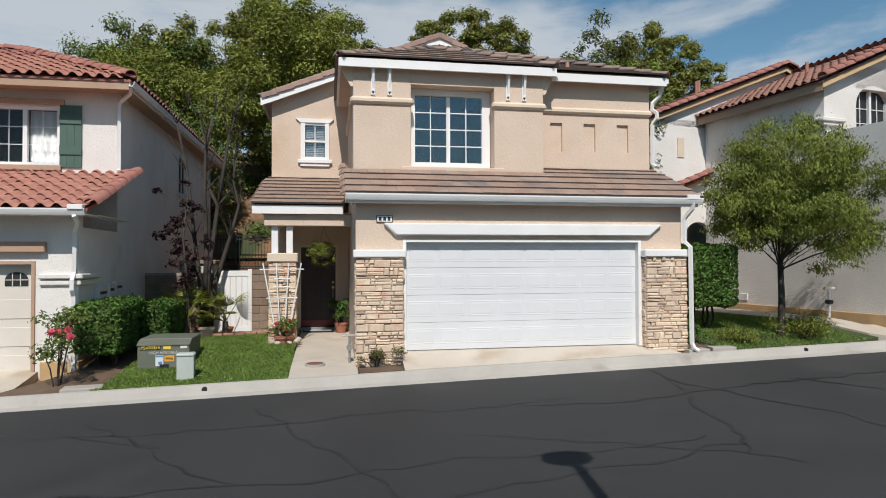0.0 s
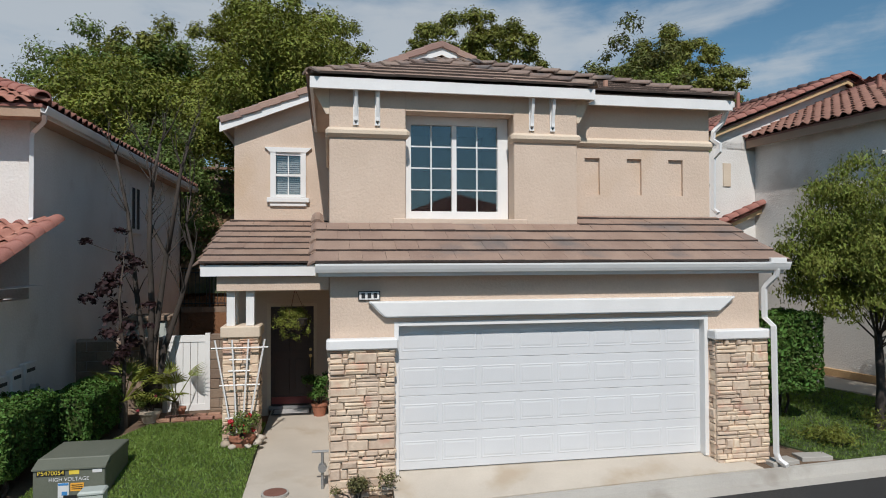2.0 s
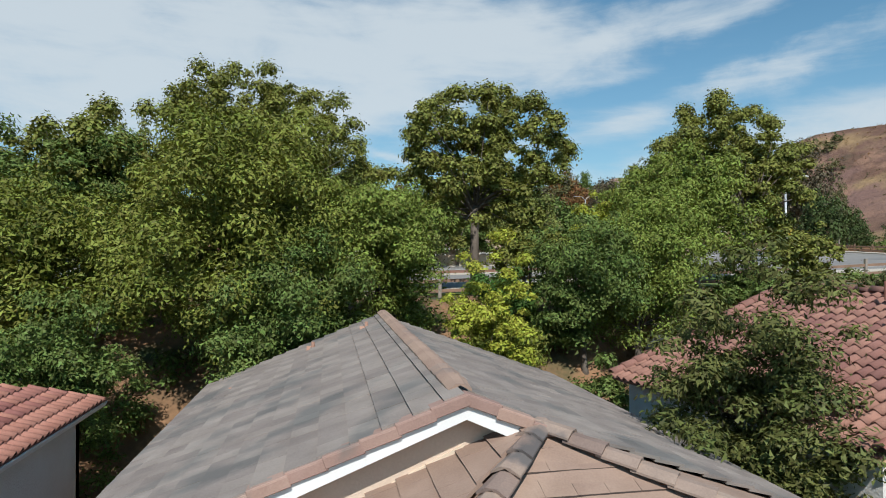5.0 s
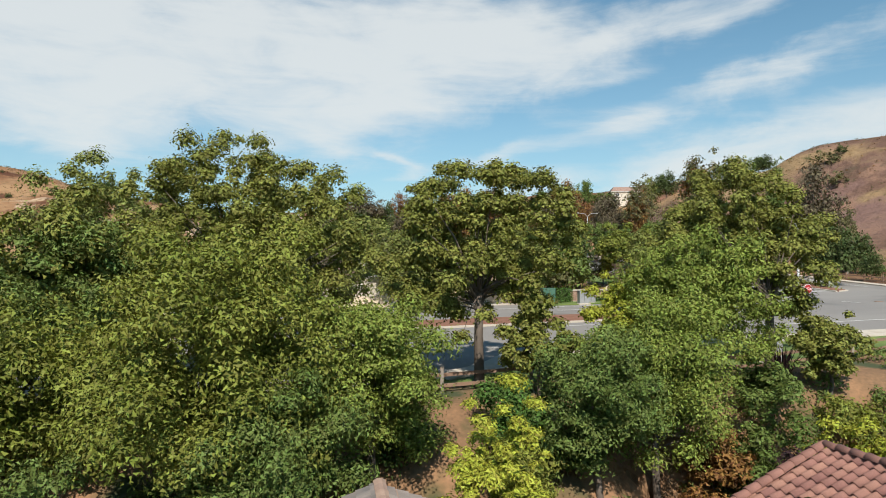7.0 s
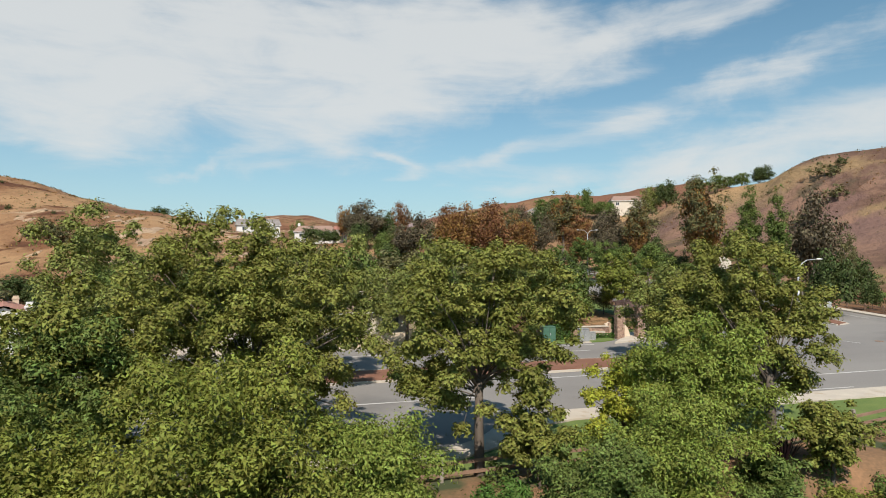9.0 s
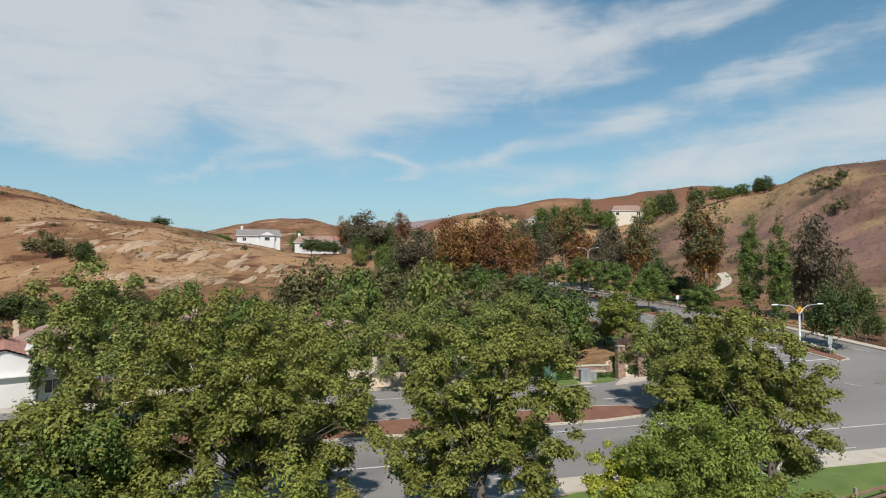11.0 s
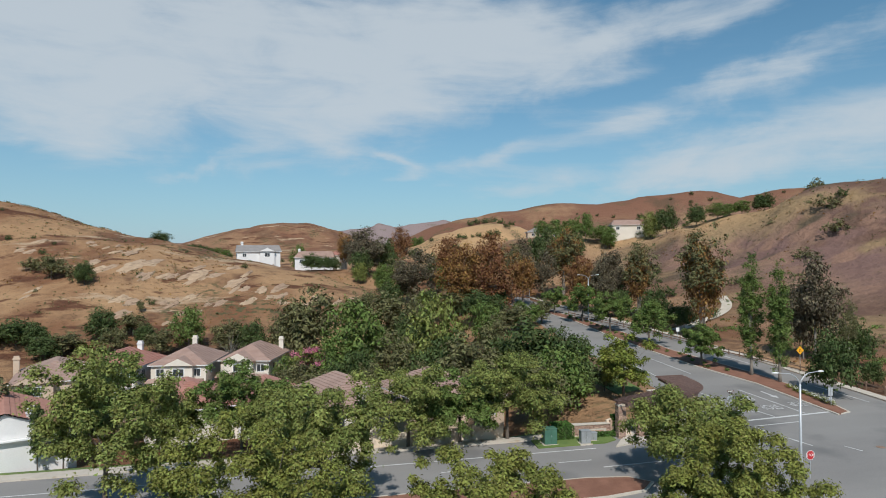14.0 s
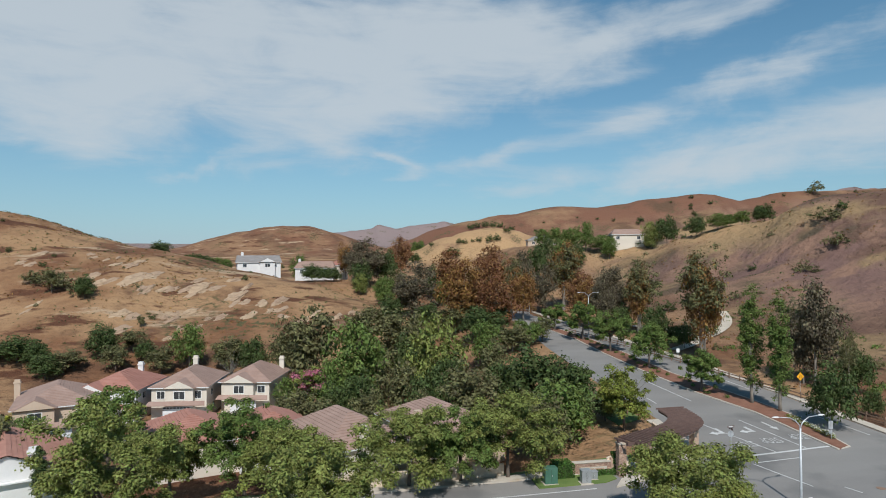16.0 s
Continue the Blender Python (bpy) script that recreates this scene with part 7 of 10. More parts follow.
part("rail", boxes((-9.0, 12.0, 14.83, 14.87, 1.50, 1.54)), M["black"], fence)
part("rail", boxes((-9.0, 12.0, 14.83, 14.87, 2.62, 2.66)), M["black"], fence)
part("rail", boxes((-9.0, 12.0, 14.83, 14.87, 2.76, 2.80)), M["black"], fence)
for k in range(12):
    part("post", boxes((-9.0 + k * 1.9, -8.94 + k * 1.9, 14.82, 14.88, 1.38, 2.92)), M["black"], fence)
picket = boxes((-0.009, 0.009, 14.841, 14.859, 1.42, 2.80))
pm = bpy.data.meshes.new("picket")
picket.to_mesh(pm)
picket.free()
pm.materials.append(M["black"])
for k in range(62):
    ob = new("picket", pm)
    ob.parent, ob.location = fence, (-8.9 + k * 0.125, 0, 0)

# ---- bare tree, purple-leaved tree and palm by the gate ----
def bare(bm, start, way, length, width, depth, rng):
    """A crooked branch that forks."""
    p, pts, ws = Vector(start), [Vector(start)], [width]
    d = Vector(way).normalized()
    for i in range(4):
        d = (d + Vector((rng.uniform(-0.22, 0.22), rng.uniform(-0.22, 0.22), rng.uniform(-0.05, 0.16)))).normalized()
        p = p + d * length / 4
        pts.append(p.copy())
        ws.append(width * (1 - 0.14 * (i + 1)))
    tube(bm, pts, ws, 6 if depth > 1 else 4)
    if depth:
        for k in range(3 if depth > 1 else 4):
            s = pts[rng.randint(2, 4)]
            w = (d + Vector((rng.uniform(-0.8, 0.8), rng.uniform(-0.8, 0.8), rng.uniform(-0.1, 0.5)))).normalized()
            bare(bm, s, w, length * rng.uniform(0.5, 0.75), ws[-1] * rng.uniform(0.45, 0.7), depth - 1, rng)


bt = thing("bare_tree", "leafless grey tree with several crooked stems", "tree", at=pose(-4.42, 4.35, -0.1))
rb = random.Random(77)
STEMS = (((-0.05, 0.0), (-0.14, 1.2), (-0.30, 2.4), (-0.50, 4.1), (-0.75, 5.3)), ((0.0, 0.0), (0.02, 1.3), (0.25, 3.25), (-0.12, 4.0), (0.0, 4.65), (-0.2, 5.4)), ((0.25, 3.25), (0.40, 4.3), (0.50, 5.0), (0.63, 5.5)),
         ((0.06, 0.0), (0.2, 1.3), (0.53, 2.4), (0.75, 3.25), (0.6, 3.9), (0.68, 4.5)), ((-0.02, 0.6), (0.0, 2.2), (-0.05, 3.5), (-0.03, 4.6), (0.15, 5.5)))
for k, line in enumerate(STEMS):
    bm = bmesh.new()
    depth_ = rb.uniform(-0.25, 0.25)
    pts = [(x, depth_ * z / 4, z) for x, z in line]
    tube(bm, pts, [0.075 * (1 - 0.17 * i) * (0.7 if line[0][1] > 1 else 1) for i in range(len(pts))], 7)
    for p in pts[2:]:
        for m_ in range(3):
            bare(bm, p, (rb.uniform(-0.6, 0.6), rb.uniform(-0.6, 0.6), 0.8), rb.uniform(0.5, 0.9), 0.016, 1, rb)
    part("stem", bm, M["trunk_dark"], bt, smooth=True)
pt = thing("purple_leaf_tree", "thin tree with dark purple leaves before the wall", "tree", at=pose(-4.78, 3.7, -0.1))
rng = np.random.default_rng(111)
rows = [(rng.normal(0, 0.24), rng.normal(0, 0.2), z, 0.17, 0.7) for z in np.linspace(1.25, 3.2, 16)] + [(rng.normal(0, 0.35), 0, z, 0.12, 0.6) for z in (1.5, 1.9, 2.3, 2.7, 3.5, 3.7)]
bm = tube(bmesh.new(), [(0, 0, 0), (0.05, 0, 1.2), (-0.05, 0, 2.4), (0.05, 0.05, 3.6)], [0.045, 0.035, 0.025, 0.008], 7)
for r_ in rows[::2]:
    tube(bm, [(0.0, 0, r_[2] - 0.25), (r_[0], r_[1], r_[2])], [0.012, 0.004], 5)
part("trunk", bm, M["trunk_dark"], pt, smooth=True)
put("crown", quads("crown", crown(rng, rows, 1500, 0.10, 0.6), M["leaf_purple"]), None, pt)


def fan_palm(x, y, z, seed):
    rng3 = random.Random(seed)
    p = thing("fan_palm", "small fan palm with splayed green fronds", "palm", at=pose(x, y, z))
    part("trunk", tube(bmesh.new(), [(0, 0, -0.1), (0, 0, 0.5)], [0.09, 0.07], 8), M["trunk"], p)
    for k in range(13):
        az, el = rng3.uniform(0, 6.28), rng3.uniform(0.1, 1.2)
        d = Vector((math.cos(az) * math.cos(el), math.sin(az) * math.cos(el), math.sin(el)))
        side = d.cross(Vector((0, 0, 1))).normalized()
        up = side.cross(d)
        s = Vector((0, 0, 0.5))
        e = s + d * rng3.uniform(0.35, 0.6)
        bm2 = tube(bmesh.new(), [s, e], [0.012, 0.008], 4)
        for j in range(13):
            a = (j - 6) / 6 * 1.25
            w = (d * math.cos(a) + side * math.sin(a)).normalized()
            ln = 0.42 * (1 - 0.25 * abs(a) / 1.25)
            tip = e + w * ln + up * (-0.10 * ln / 0.4)
            q = w.cross(up).normalized() * 0.016
            m_ = e + w * ln * 0.5 + up * 0.01
            f = [bm2.verts.new(v) for v in (e, m_ + q, tip, m_ - q)]
            bm2.faces.new(f)
        part("frond", bm2, M["leaf_pale"], p)
    return p


fan_palm(-4.75, 3.7, -0.1, 5)
fan_palm(-3.95, 4.25, -0.25, 6)


# ---- trees and shrubs ----
M["leaf_garden"] = leaf("dark olive leaf", (0.075, 0.092, 0.024), (0.155, 0.155, 0.046))
def round_clumps(rng, n, width, depth, tall, z0, r, bottom=-0.55, flat=0.75):
    """Clump centres over an uneven egg-shaped crown that starts at height z0."""
    rows = []
    lobes = unit(rng, 9)
    push = rng.uniform(0.0, 0.42, 9)
    while len(rows) < n:
        d = unit(rng, 1)[0]
        if d[2] < bottom:
            continue
        k = rng.uniform(0.5, 0.98) if len(rows) % 4 else rng.uniform(0.2, 0.6)
        k *= 0.90 + max(push * np.clip(lobes @ d, 0, 1) ** 3)
        p = np.array([d[0] * width / 2, d[1] * depth / 2, d[2] * tall / 2]) * k
        rows.append((p[0], p[1], z0 + tall / 2 + p[2], r * rng.uniform(0.55, 1.3), flat * rng.uniform(0.8, 1.15)))
    return rows


def wood(rng, clumps, base, fork, radius, limbs, lean=0.0, stems=1):
    """A tapered trunk with limbs that reach into the clumps."""
    bm = bmesh.new()
    for s in range(stems):
        off = Vector((rng.uniform(-1, 1), rng.uniform(-1, 1), 0)) * radius * 1.5 * (stems > 1)
        top = Vector((lean + off.x * 2, off.y * 2, fork))
        mid = Vector((lean * 0.3 + rng.uniform(-0.1, 0.1) + off.x, off.y + rng.uniform(-0.1, 0.1), fork * 0.5))
        tube(bm, [Vector((off.x, off.y, base)), Vector((off.x, off.y, base + 0.12 * (fork - base))), mid, top], [radius * 1.35, radius, radius * 0.86, radius * 0.72], 9)
        for k in rng.choice(len(clumps), min(limbs, len(clumps)), replace=False):
            c = Vector(clumps[k][:3])
            start = mid.lerp(top, rng.uniform(0.6, 1.0))
            bend = start.lerp(c, 0.5) + Vector((rng.uniform(-0.3, 0.3), rng.uniform(-0.3, 0.3), rng.uniform(0.0, 0.5)))
            w = radius * rng.uniform(0.14, 0.34)
            tube(bm, [start, start.lerp(bend, 0.5) + Vector((0, 0, 0.05)), bend, c], [w, w * 0.75, w * 0.5, w * 0.15], 6)
    return bm


def tree(name, label, x, y, top_z, width, leaves, size, mat, seed, low=0.12, clumps=60, bark="trunk", radius=0.2, limbs=12, r=None,
         narrow=0.55, droop=0.0, stems=1, category="tree", group="", depth=None, ground_z=None, flat=0.8, bottom=-0.8, lean=0.0, fork=None, inner=0.25, shift=(0, 0)):
    """A tree whose highest leaves reach top_z; low: the share of its height that is bare trunk."""
    rng = np.random.default_rng(seed)
    z = float(height(x, y)) - 0.15 if ground_z is None else ground_z
    tall = top_z - z
    base = thing(name, label, category, group, at=pose(x, y, z))
    c0 = low * tall
    rows = round_clumps(rng, clumps, width * 0.96, (depth or width) * 0.96, (tall - c0) * 0.98, c0, r or width * 0.12, bottom, flat)
    rows = [(cx + shift[0], cy + shift[1], *rest) for cx, cy, *rest in rows]
    part("trunk", wood(rng, rows, -0.1, fork or c0 + 0.3 * (tall - c0), radius, limbs, lean, stems), M[bark], base, smooth=True)
    put("crown", leafy("crown", rng, rows, int(leaves * 1.4), size * 0.88, narrow, M[mat], droop, inner), None, base)
    return base


SYC = dict(narrow=0.75, bark="trunk", group="sycamores", flat=0.92)
tree("sycamore_tree", "tall broad sycamore with light green leaves on the bank", -3.2, 29.0, 19.6, 14.0, 84000, 0.175, "leaf_syc", 11, 0.04, 400, radius=0.28, limbs=44, r=0.56, depth=11, shift=(-0.7, 1.5), **SYC)
tree("sycamore_tree", "tall sycamore with open crown beside the road", 6.8, 26.6, 18.4, 9.6, 64000, 0.175, "leaf_syc", 12, 0.14, 260, radius=0.24, limbs=40, r=0.52, depth=10, shift=(0.2, 1.2), **SYC)
tree("sycamore_tree", "tall sycamore with open crown behind the rail fence", 20.9, 26.2, 18.6, 10.2, 70000, 0.175, "leaf_syc", 13, 0.08, 240, radius=0.24, limbs=40, r=0.54, depth=11, shift=(0.6, 3.2), **SYC)
tree("sycamore_tree", "broad sycamore above the white house", -10.6, 29.2, 15.7, 9.4, 34000, 0.22, "leaf_syc", 14, 0.1, 240, radius=0.24, limbs=34, r=0.6, **SYC)
tree("sycamore_tree", "young sycamore close to the rail fence", 21.9, 23.6, 11.2, 3.2, 8000, 0.18, "leaf_syc", 15, 0.1, 60, radius=0.09, r=0.36, **SYC)
tree("sycamore_tree", "young staked sycamore close to the rail fence", 8.9, 24.6, 11.2, 3.8, 8000, 0.18, "leaf_syc", 16, 0.2, 50, radius=0.08, r=0.36, **SYC)
BANK = dict(narrow=0.55, droop=0.25, group="trees on the bank", flat=0.82)
tree("bank_tree", "large domed tree with dense fine green foliage", -3.4, 19.4, 14.7, 7.9, 60000, 0.18, "leaf_pale", 21, 0.04, 190, radius=0.22, r=0.95, **BANK)
tree("bank_tree", "dense green tree beyond the white house", -9.9, 20.6, 12.0, 7.0, 32000, 0.2, "leaf_pale", 22, 0.04, 170, radius=0.2, r=0.9, **BANK)
tree("bank_tree", "dense dark green tree behind the white house", -11.6, 25.4, 15.0, 7.8, 26000, 0.21, "leaf_mid", 23, 0.06, 130, radius=0.2, r=0.8, **BANK)
tree("bank_tree", "rounded bright green tree on the bank", 1.6, 20.2, 12.2, 5.2, 36000, 0.15, "leaf_fresh", 24, 0.05, 120, radius=0.16, r=0.72, **BANK)
tree("bank_tree", "green tree low on the bank", -1.4, 17.3, 10.2, 5.0, 28000, 0.15, "leaf_mid", 25, 0.05, 90, radius=0.14, r=0.66, **BANK)
tree("bank_tree", "small green tree low on the bank", -7.6, 16.6, 8.4, 4.8, 24000, 0.15, "leaf_mid", 26, 0.05, 150, radius=0.12, r=0.5, **BANK)
tree("bank_tree", "rounded mid-green tree on the bank", 12.6, 21.4, 12.0, 5.9, 38000, 0.15, "leaf_fresh", 27, 0.16, 130, radius=0.16, r=0.74, stems=2, **BANK)
tree("bank_tree", "grey-green tree on the bank", 9.4, 19.8, 10.7, 4.6, 22000, 0.15, "leaf_mid", 28, 0.2, 150, radius=0.13, r=0.5, **BANK)
tree("bank_tree", "bright green tree behind the rail fence", 16.5, 25.2, 14.8, 7.2, 38000, 0.18, "leaf_fresh", 29, 0.06, 190, radius=0.15, r=0.6, **BANK)
tree("bank_tree", "yellowish young tree behind the rail fence", 13.6, 26.6, 12.8, 3.8, 13000, 0.18, "leaf_yellow", 30, 0.08, 80, radius=0.1, r=0.4, **BANK)
tree("young_tree", "small yellow-green tree on the bank", 4.7, 15.9, 9.9, 3.6, 20000, 0.15, "leaf_yellow", 31, 0.1, 130, radius=0.08, r=0.3, narrow=0.45)
tree("garden_tree", "dark feathery tree between the houses", 7.7, 8.0, 9.4, 4.7, 46000, 0.15, "leaf_garden", 32, 0.06, 300, radius=0.11, r=0.44, narrow=0.45, bottom=-0.95)
tree("street_tree", "small weeping tree with fine yellow-green leaves", 8.6, 0.5, 4.75, 4.0, 62000, 0.088, "leaf_willow", 33, 0.31, 280, bark="trunk_dark", radius=0.085, r=0.34, narrow=0.45, droop=0.9, bottom=-0.95, ground_z=-0.05, fork=1.75, limbs=14, shift=(0.25, 0))
for k, (x, y, zt, w, mat, lab) in enumerate(((18.6, 19.8, 8.4, 4.0, "leaf_yellow", "yellow-green shrub behind the tiled roof"), (24.2, 22.0, 8.0, 3.2, "leaf_mid", "green shrub below the rail fence"), (13.2, 17.0, 6.4, 2.6, "leaf_rust", "red-leaved shrub on the bank"),
                                           (16.4, 18.8, 6.8, 2.4, "leaf_purple", "dark red shrub on the bank"), (6.8, 21.8, 9.0, 3.0, "leaf_hedge", "dark ivy mound on the bank"), (17.4, 21.6, 9.6, 3.6, "leaf_mid", "green shrub on the bank"), (28.4, 24.0, 8.5, 3.4, "leaf_olive", "dull shrub by the rail fence"), (9.0, 16.6, 6.2, 2.6, "leaf_mid", "low green shrub on the bank"),
                                           (18.6, 23.4, 8.6, 3.0, "leaf_mid", "green shrub on the bank"), (21.8, 22.4, 7.4, 3.2, "leaf_pale", "bright green shrub on the bank"), (23.0, 21.4, 7.0, 3.4, "leaf_yellow", "yellow-green shrub behind the tiled roof"), (15.0, 21.8, 6.6, 2.6, "leaf_rust", "red-leaved shrub on the bank"),
                                           (16.8, 21.2, 6.4, 2.8, "leaf_mid", "green shrub on the bank"), (8.4, 20.6, 7.4, 2.8, "leaf_mid", "green shrub low on the bank"), (6.4, 20.2, 7.0, 2.6, "leaf_pale", "bright shrub low on the bank"), (25.8, 22.4, 7.6, 2.8, "leaf_yellow", "yellow-green shrub below the rail fence"))):
    tree("shrub", lab, x, y, zt, w, 4200, 0.2, mat, 130 + k, 0.0, 40, radius=0.05, r=0.5, category="shrub", narrow=0.5)
# undergrowth on the bank
rng = np.random.default_rng(140)
rows = []
for k in range(150):
    x, y = rng.uniform(-26, 42), rng.uniform(15.4, 27.2)
    rows.append((x, y, float(height(x, y)) + rng.uniform(0.0, 0.5), rng.uniform(0.35, 1.0), 0.7))
tagged(put("undergrowth", quads("undergrowth", crown(rng, rows, 30000, 0.18, 0.5), M["leaf_mid"]), None), "low tangled undergrowth on the bank", "undergrowth", kind="stuff")
M["bank"] = material("dry leaf-strewn bank", (0.13, 0.08, 0.042), (0.31, 0.17, 0.088), 0.5, 6, 0.97, 0, stain=(0.05, 0.065, 0.025), stain_scale=0.35, stain_at=0.52)
tagged(sheet("bank", np.arange(-60, 60.1, 1.0), np.arange(15.2, 28.3, 0.65), height, M["bank"], lift=0.05), "steep bank of dry earth and leaf litter", "bank", kind="structure")

# ---- trees across the road, each in its own place ----
ACROSS = [
    (-16.1, 50.0, 21.4, 9.2, "leaf_across", "median sycamore"), (-0.4, 46.8, 18.8, 9.5, "leaf_across", "median sycamore"), (29.4, 47.6, 16.8, 9.6, "leaf_across", "median sycamore"),
    (-8.5, 66.5, 17.0, 8.5, "leaf_mid", "street tree"), (-24.5, 76.0, 17.6, 9.0, "leaf_mid", "street tree"),
    (8.0, 62.9, 16.6, 9.4, "leaf_across", "street tree"), (18.4, 63.0, 17.6, 10.0, "leaf_across", "street tree"), (13.4, 63.2, 15.4, 8.0, "leaf_mid", "street tree"),
    (36.8, 74.0, 17.8, 8.6, "leaf_pale", "bright green tree"), (-4.0, 63.2, 15.0, 8.2, "leaf_across", "street tree"), (-15.5, 66.0, 15.0, 7.5, "leaf_across", "street tree"),
    (42.0, 131.0, 17.6, 8.0, "leaf_mid", "roadside tree"), (39.5, 95.0, 14.2, 4.5, "leaf_mid", "roadside tree"),
    (56.0, 133.0, 22.4, 8.0, "leaf_mid", "median tree"), (56.2, 119.5, 21.2, 8.4, "leaf_mid", "median tree"), (56.6, 104.5, 20.2, 9.0, "leaf_mid", "median tree"), (56.4, 88.0, 17.6, 6.6, "leaf_mid", "median tree"), (54.5, 147.0, 20.5, 6.5, "leaf_mid", "median tree"),
]
for k, (x, y, zt, w, mat, kind_) in enumerate(ACROSS):
    near = y < 72
    tree(kind_.replace(" ", "_"), kind_ + " with a rounded leafy crown", x, y, zt, w * (1.15 if near else 1.0), 20000 if near else 7000, 0.27 if near else 0.36, mat, 200 + k, 0.14, 110 if near else 80,
         bark="trunk", radius=0.2, limbs=8, r=w * 0.088, narrow=0.7, group="trees across the road", flat=0.9)
# tall poplars on the median
for k, (x, y, zt, w) in enumerate(((59.9, 81.0, 28.6, 3.4), (61.0, 76.6, 26.4, 2.8))):
    tree("poplar_tree", "tall narrow grey-green poplar on the median", x, y, zt, w, 9000, 0.32, "leaf_mid", 240 + k, 0.06, 190, bark="trunk_pale", radius=0.22, limbs=20, r=0.6, group="poplars", fork=11, flat=1.3, bottom=-0.97, inner=0.1)
# two slim cypresses by the white house below
for k, (x, y) in enumerate(((-27.4, 66.2), (-25.2, 66.4))):
    tree("cypress_tree", "slim dark cypress beside the white house", x, y, 14.3, 1.2, 3500, 0.25, "leaf_dark", 245 + k, 0.05, 60, radius=0.08, limbs=4, r=0.36, group="cypresses")

# ---- kinds of far trees, built once and copied ----
def kind_of_tree(name, label, tall, width, leaves, size, mat, seed, low, clumps=34, bark="trunk", limbs=6, narrow=0.7, category="tree"):
    rng = np.random.default_rng(seed)
    base = thing(name, label, category, "trees in the valley")
    rows = round_clumps(rng, int(clumps * 1.5), width, width, tall * (1 - low), tall * low, width * 0.15, -0.9, 0.95)
    part("trunk", wood(rng, rows, -0.6, tall * (low + 0.35 * (1 - low)), tall * 0.022, limbs), M[bark], base, smooth=True)
    put("crown", leafy("crown", rng, rows, leaves, size, narrow, M[mat]), None, base)
    return base


KINDS = {
    "green": kind_of_tree("valley_tree", "rounded mid-green tree in the valley", 9, 9, 4200, 0.50, "leaf_mid", 301, 0.06, 60),
    "lush": kind_of_tree("valley_tree", "fresh bright green tree in the valley", 9, 9, 4200, 0.50, "leaf_across", 309, 0.04, 60),
    "dark": kind_of_tree("valley_tree", "dense dark green oak in the valley", 8, 10, 4000, 0.54, "leaf_dark", 302, 0.02, 60),
    "olive": kind_of_tree("valley_tree", "dull olive green tree in the valley", 10, 8, 3800, 0.50, "leaf_olive", 303, 0.08, 60),
    "rust": kind_of_tree("eucalyptus_tree", "tall eucalyptus with rust-brown dry crown", 16, 12, 6500, 0.58, "leaf_rust", 304, 0.10, 80, "trunk_pale", 12),
    "russet": kind_of_tree("eucalyptus_tree", "broad eucalyptus with red-brown thinning crown", 15, 12, 5600, 0.58, "leaf_russet", 310, 0.08, 70, "trunk_pale", 12),
    "grey": kind_of_tree("eucalyptus_tree", "tall dull grey-brown eucalyptus", 14, 10.5, 5600, 0.56, "leaf_grey", 305, 0.08, 70, "trunk_pale", 10),
    "tall": kind_of_tree("eucalyptus_tree", "tall open eucalyptus with pale trunk", 20, 9, 4600, 0.50, "leaf_olive", 306, 0.28, 50, "trunk_pale", 14),
    "bush": kind_of_tree("shrub", "rounded dark green hillside shrub", 3, 4, 600, 0.34, "leaf_dark", 307, 0.0, 20, limbs=1, category="shrub"),
    "pale": kind_of_tree("shrub", "grey-green scrub on the dry slope", 1.6, 3, 420, 0.26, "leaf_olive", 308, 0.0, 16, limbs=1, category="shrub"),
}
used = set()


def plant(kind, x, y, s=1.0, sz=None):
    """One tree of a kind, s times as wide and sz times as tall."""
    rnd = random.Random(int(x * 131 + y * 17))
    m = pose(x, y, float(ground_height(x, y)) - 0.1, 0, 0, rnd.uniform(0, 360)) @ Matrix.Diagonal((s, s, sz or s, 1))
    if kind in used:
        ob = copy_thing(KINDS[kind], m)
        ob.matrix_world = m
    else:
        used.add(kind)
        KINDS[kind].matrix_world = m


def plant_row(kind, rows):
    for x, y, s, sz in rows:
        plant(kind, x, y, s, sz)


# the rust-brown belt at the foot of the hills, the valley's green trees, the crest's trees and the bushes of the slopes
plant_row("green", [(33.1, 186.1, 0.53, 0.84), (17.3, 214.4, 0.51, 0.82), (17.9, 204.2, 0.77, 1.1), (-11.9, 267.3, 0.78, 1.25), (144.0, 214.5, 0.9, 0.68), (148.6, 213.7, 0.61, 0.49), (152.9, 212.9, 0.76, 0.57), (109.8, 258.3, 0.87, 1.4), (114.2, 252.5, 1.12, 0.79), (114.3, 244.4, 0.78, 1.01), (98.1, 255.5, 1.07, 1.2), (106.3, 284.4, 1.07, 0.91), (112.9, 283.2, 1.01, 1.08), (99.7, 285.6, 0.89, 0.91), (89.0, 612.6, 1.11, 1.77), (83.5, 613.7, 1.11, 1.71), (-46.6, 281.8, 0.8, 0.7), (-43.4, 283.2, 0.65, 0.81), (-32.4, 157.5, 0.86, 1.17), (5.2, 118.1, 1.26, 1.87)])
plant_row("green", [(0.8, 112.9, 0.78, 1.24), (31.3, 123.6, 0.76, 0.99), (-7.9, 120.6, 0.47, 0.75)])
plant_row("lush", [(11.3, 225.7, 0.58, 0.83), (129.8, 237.5, 0.97, 1.29), (19.5, 115.5, 1.22, 1.95)])
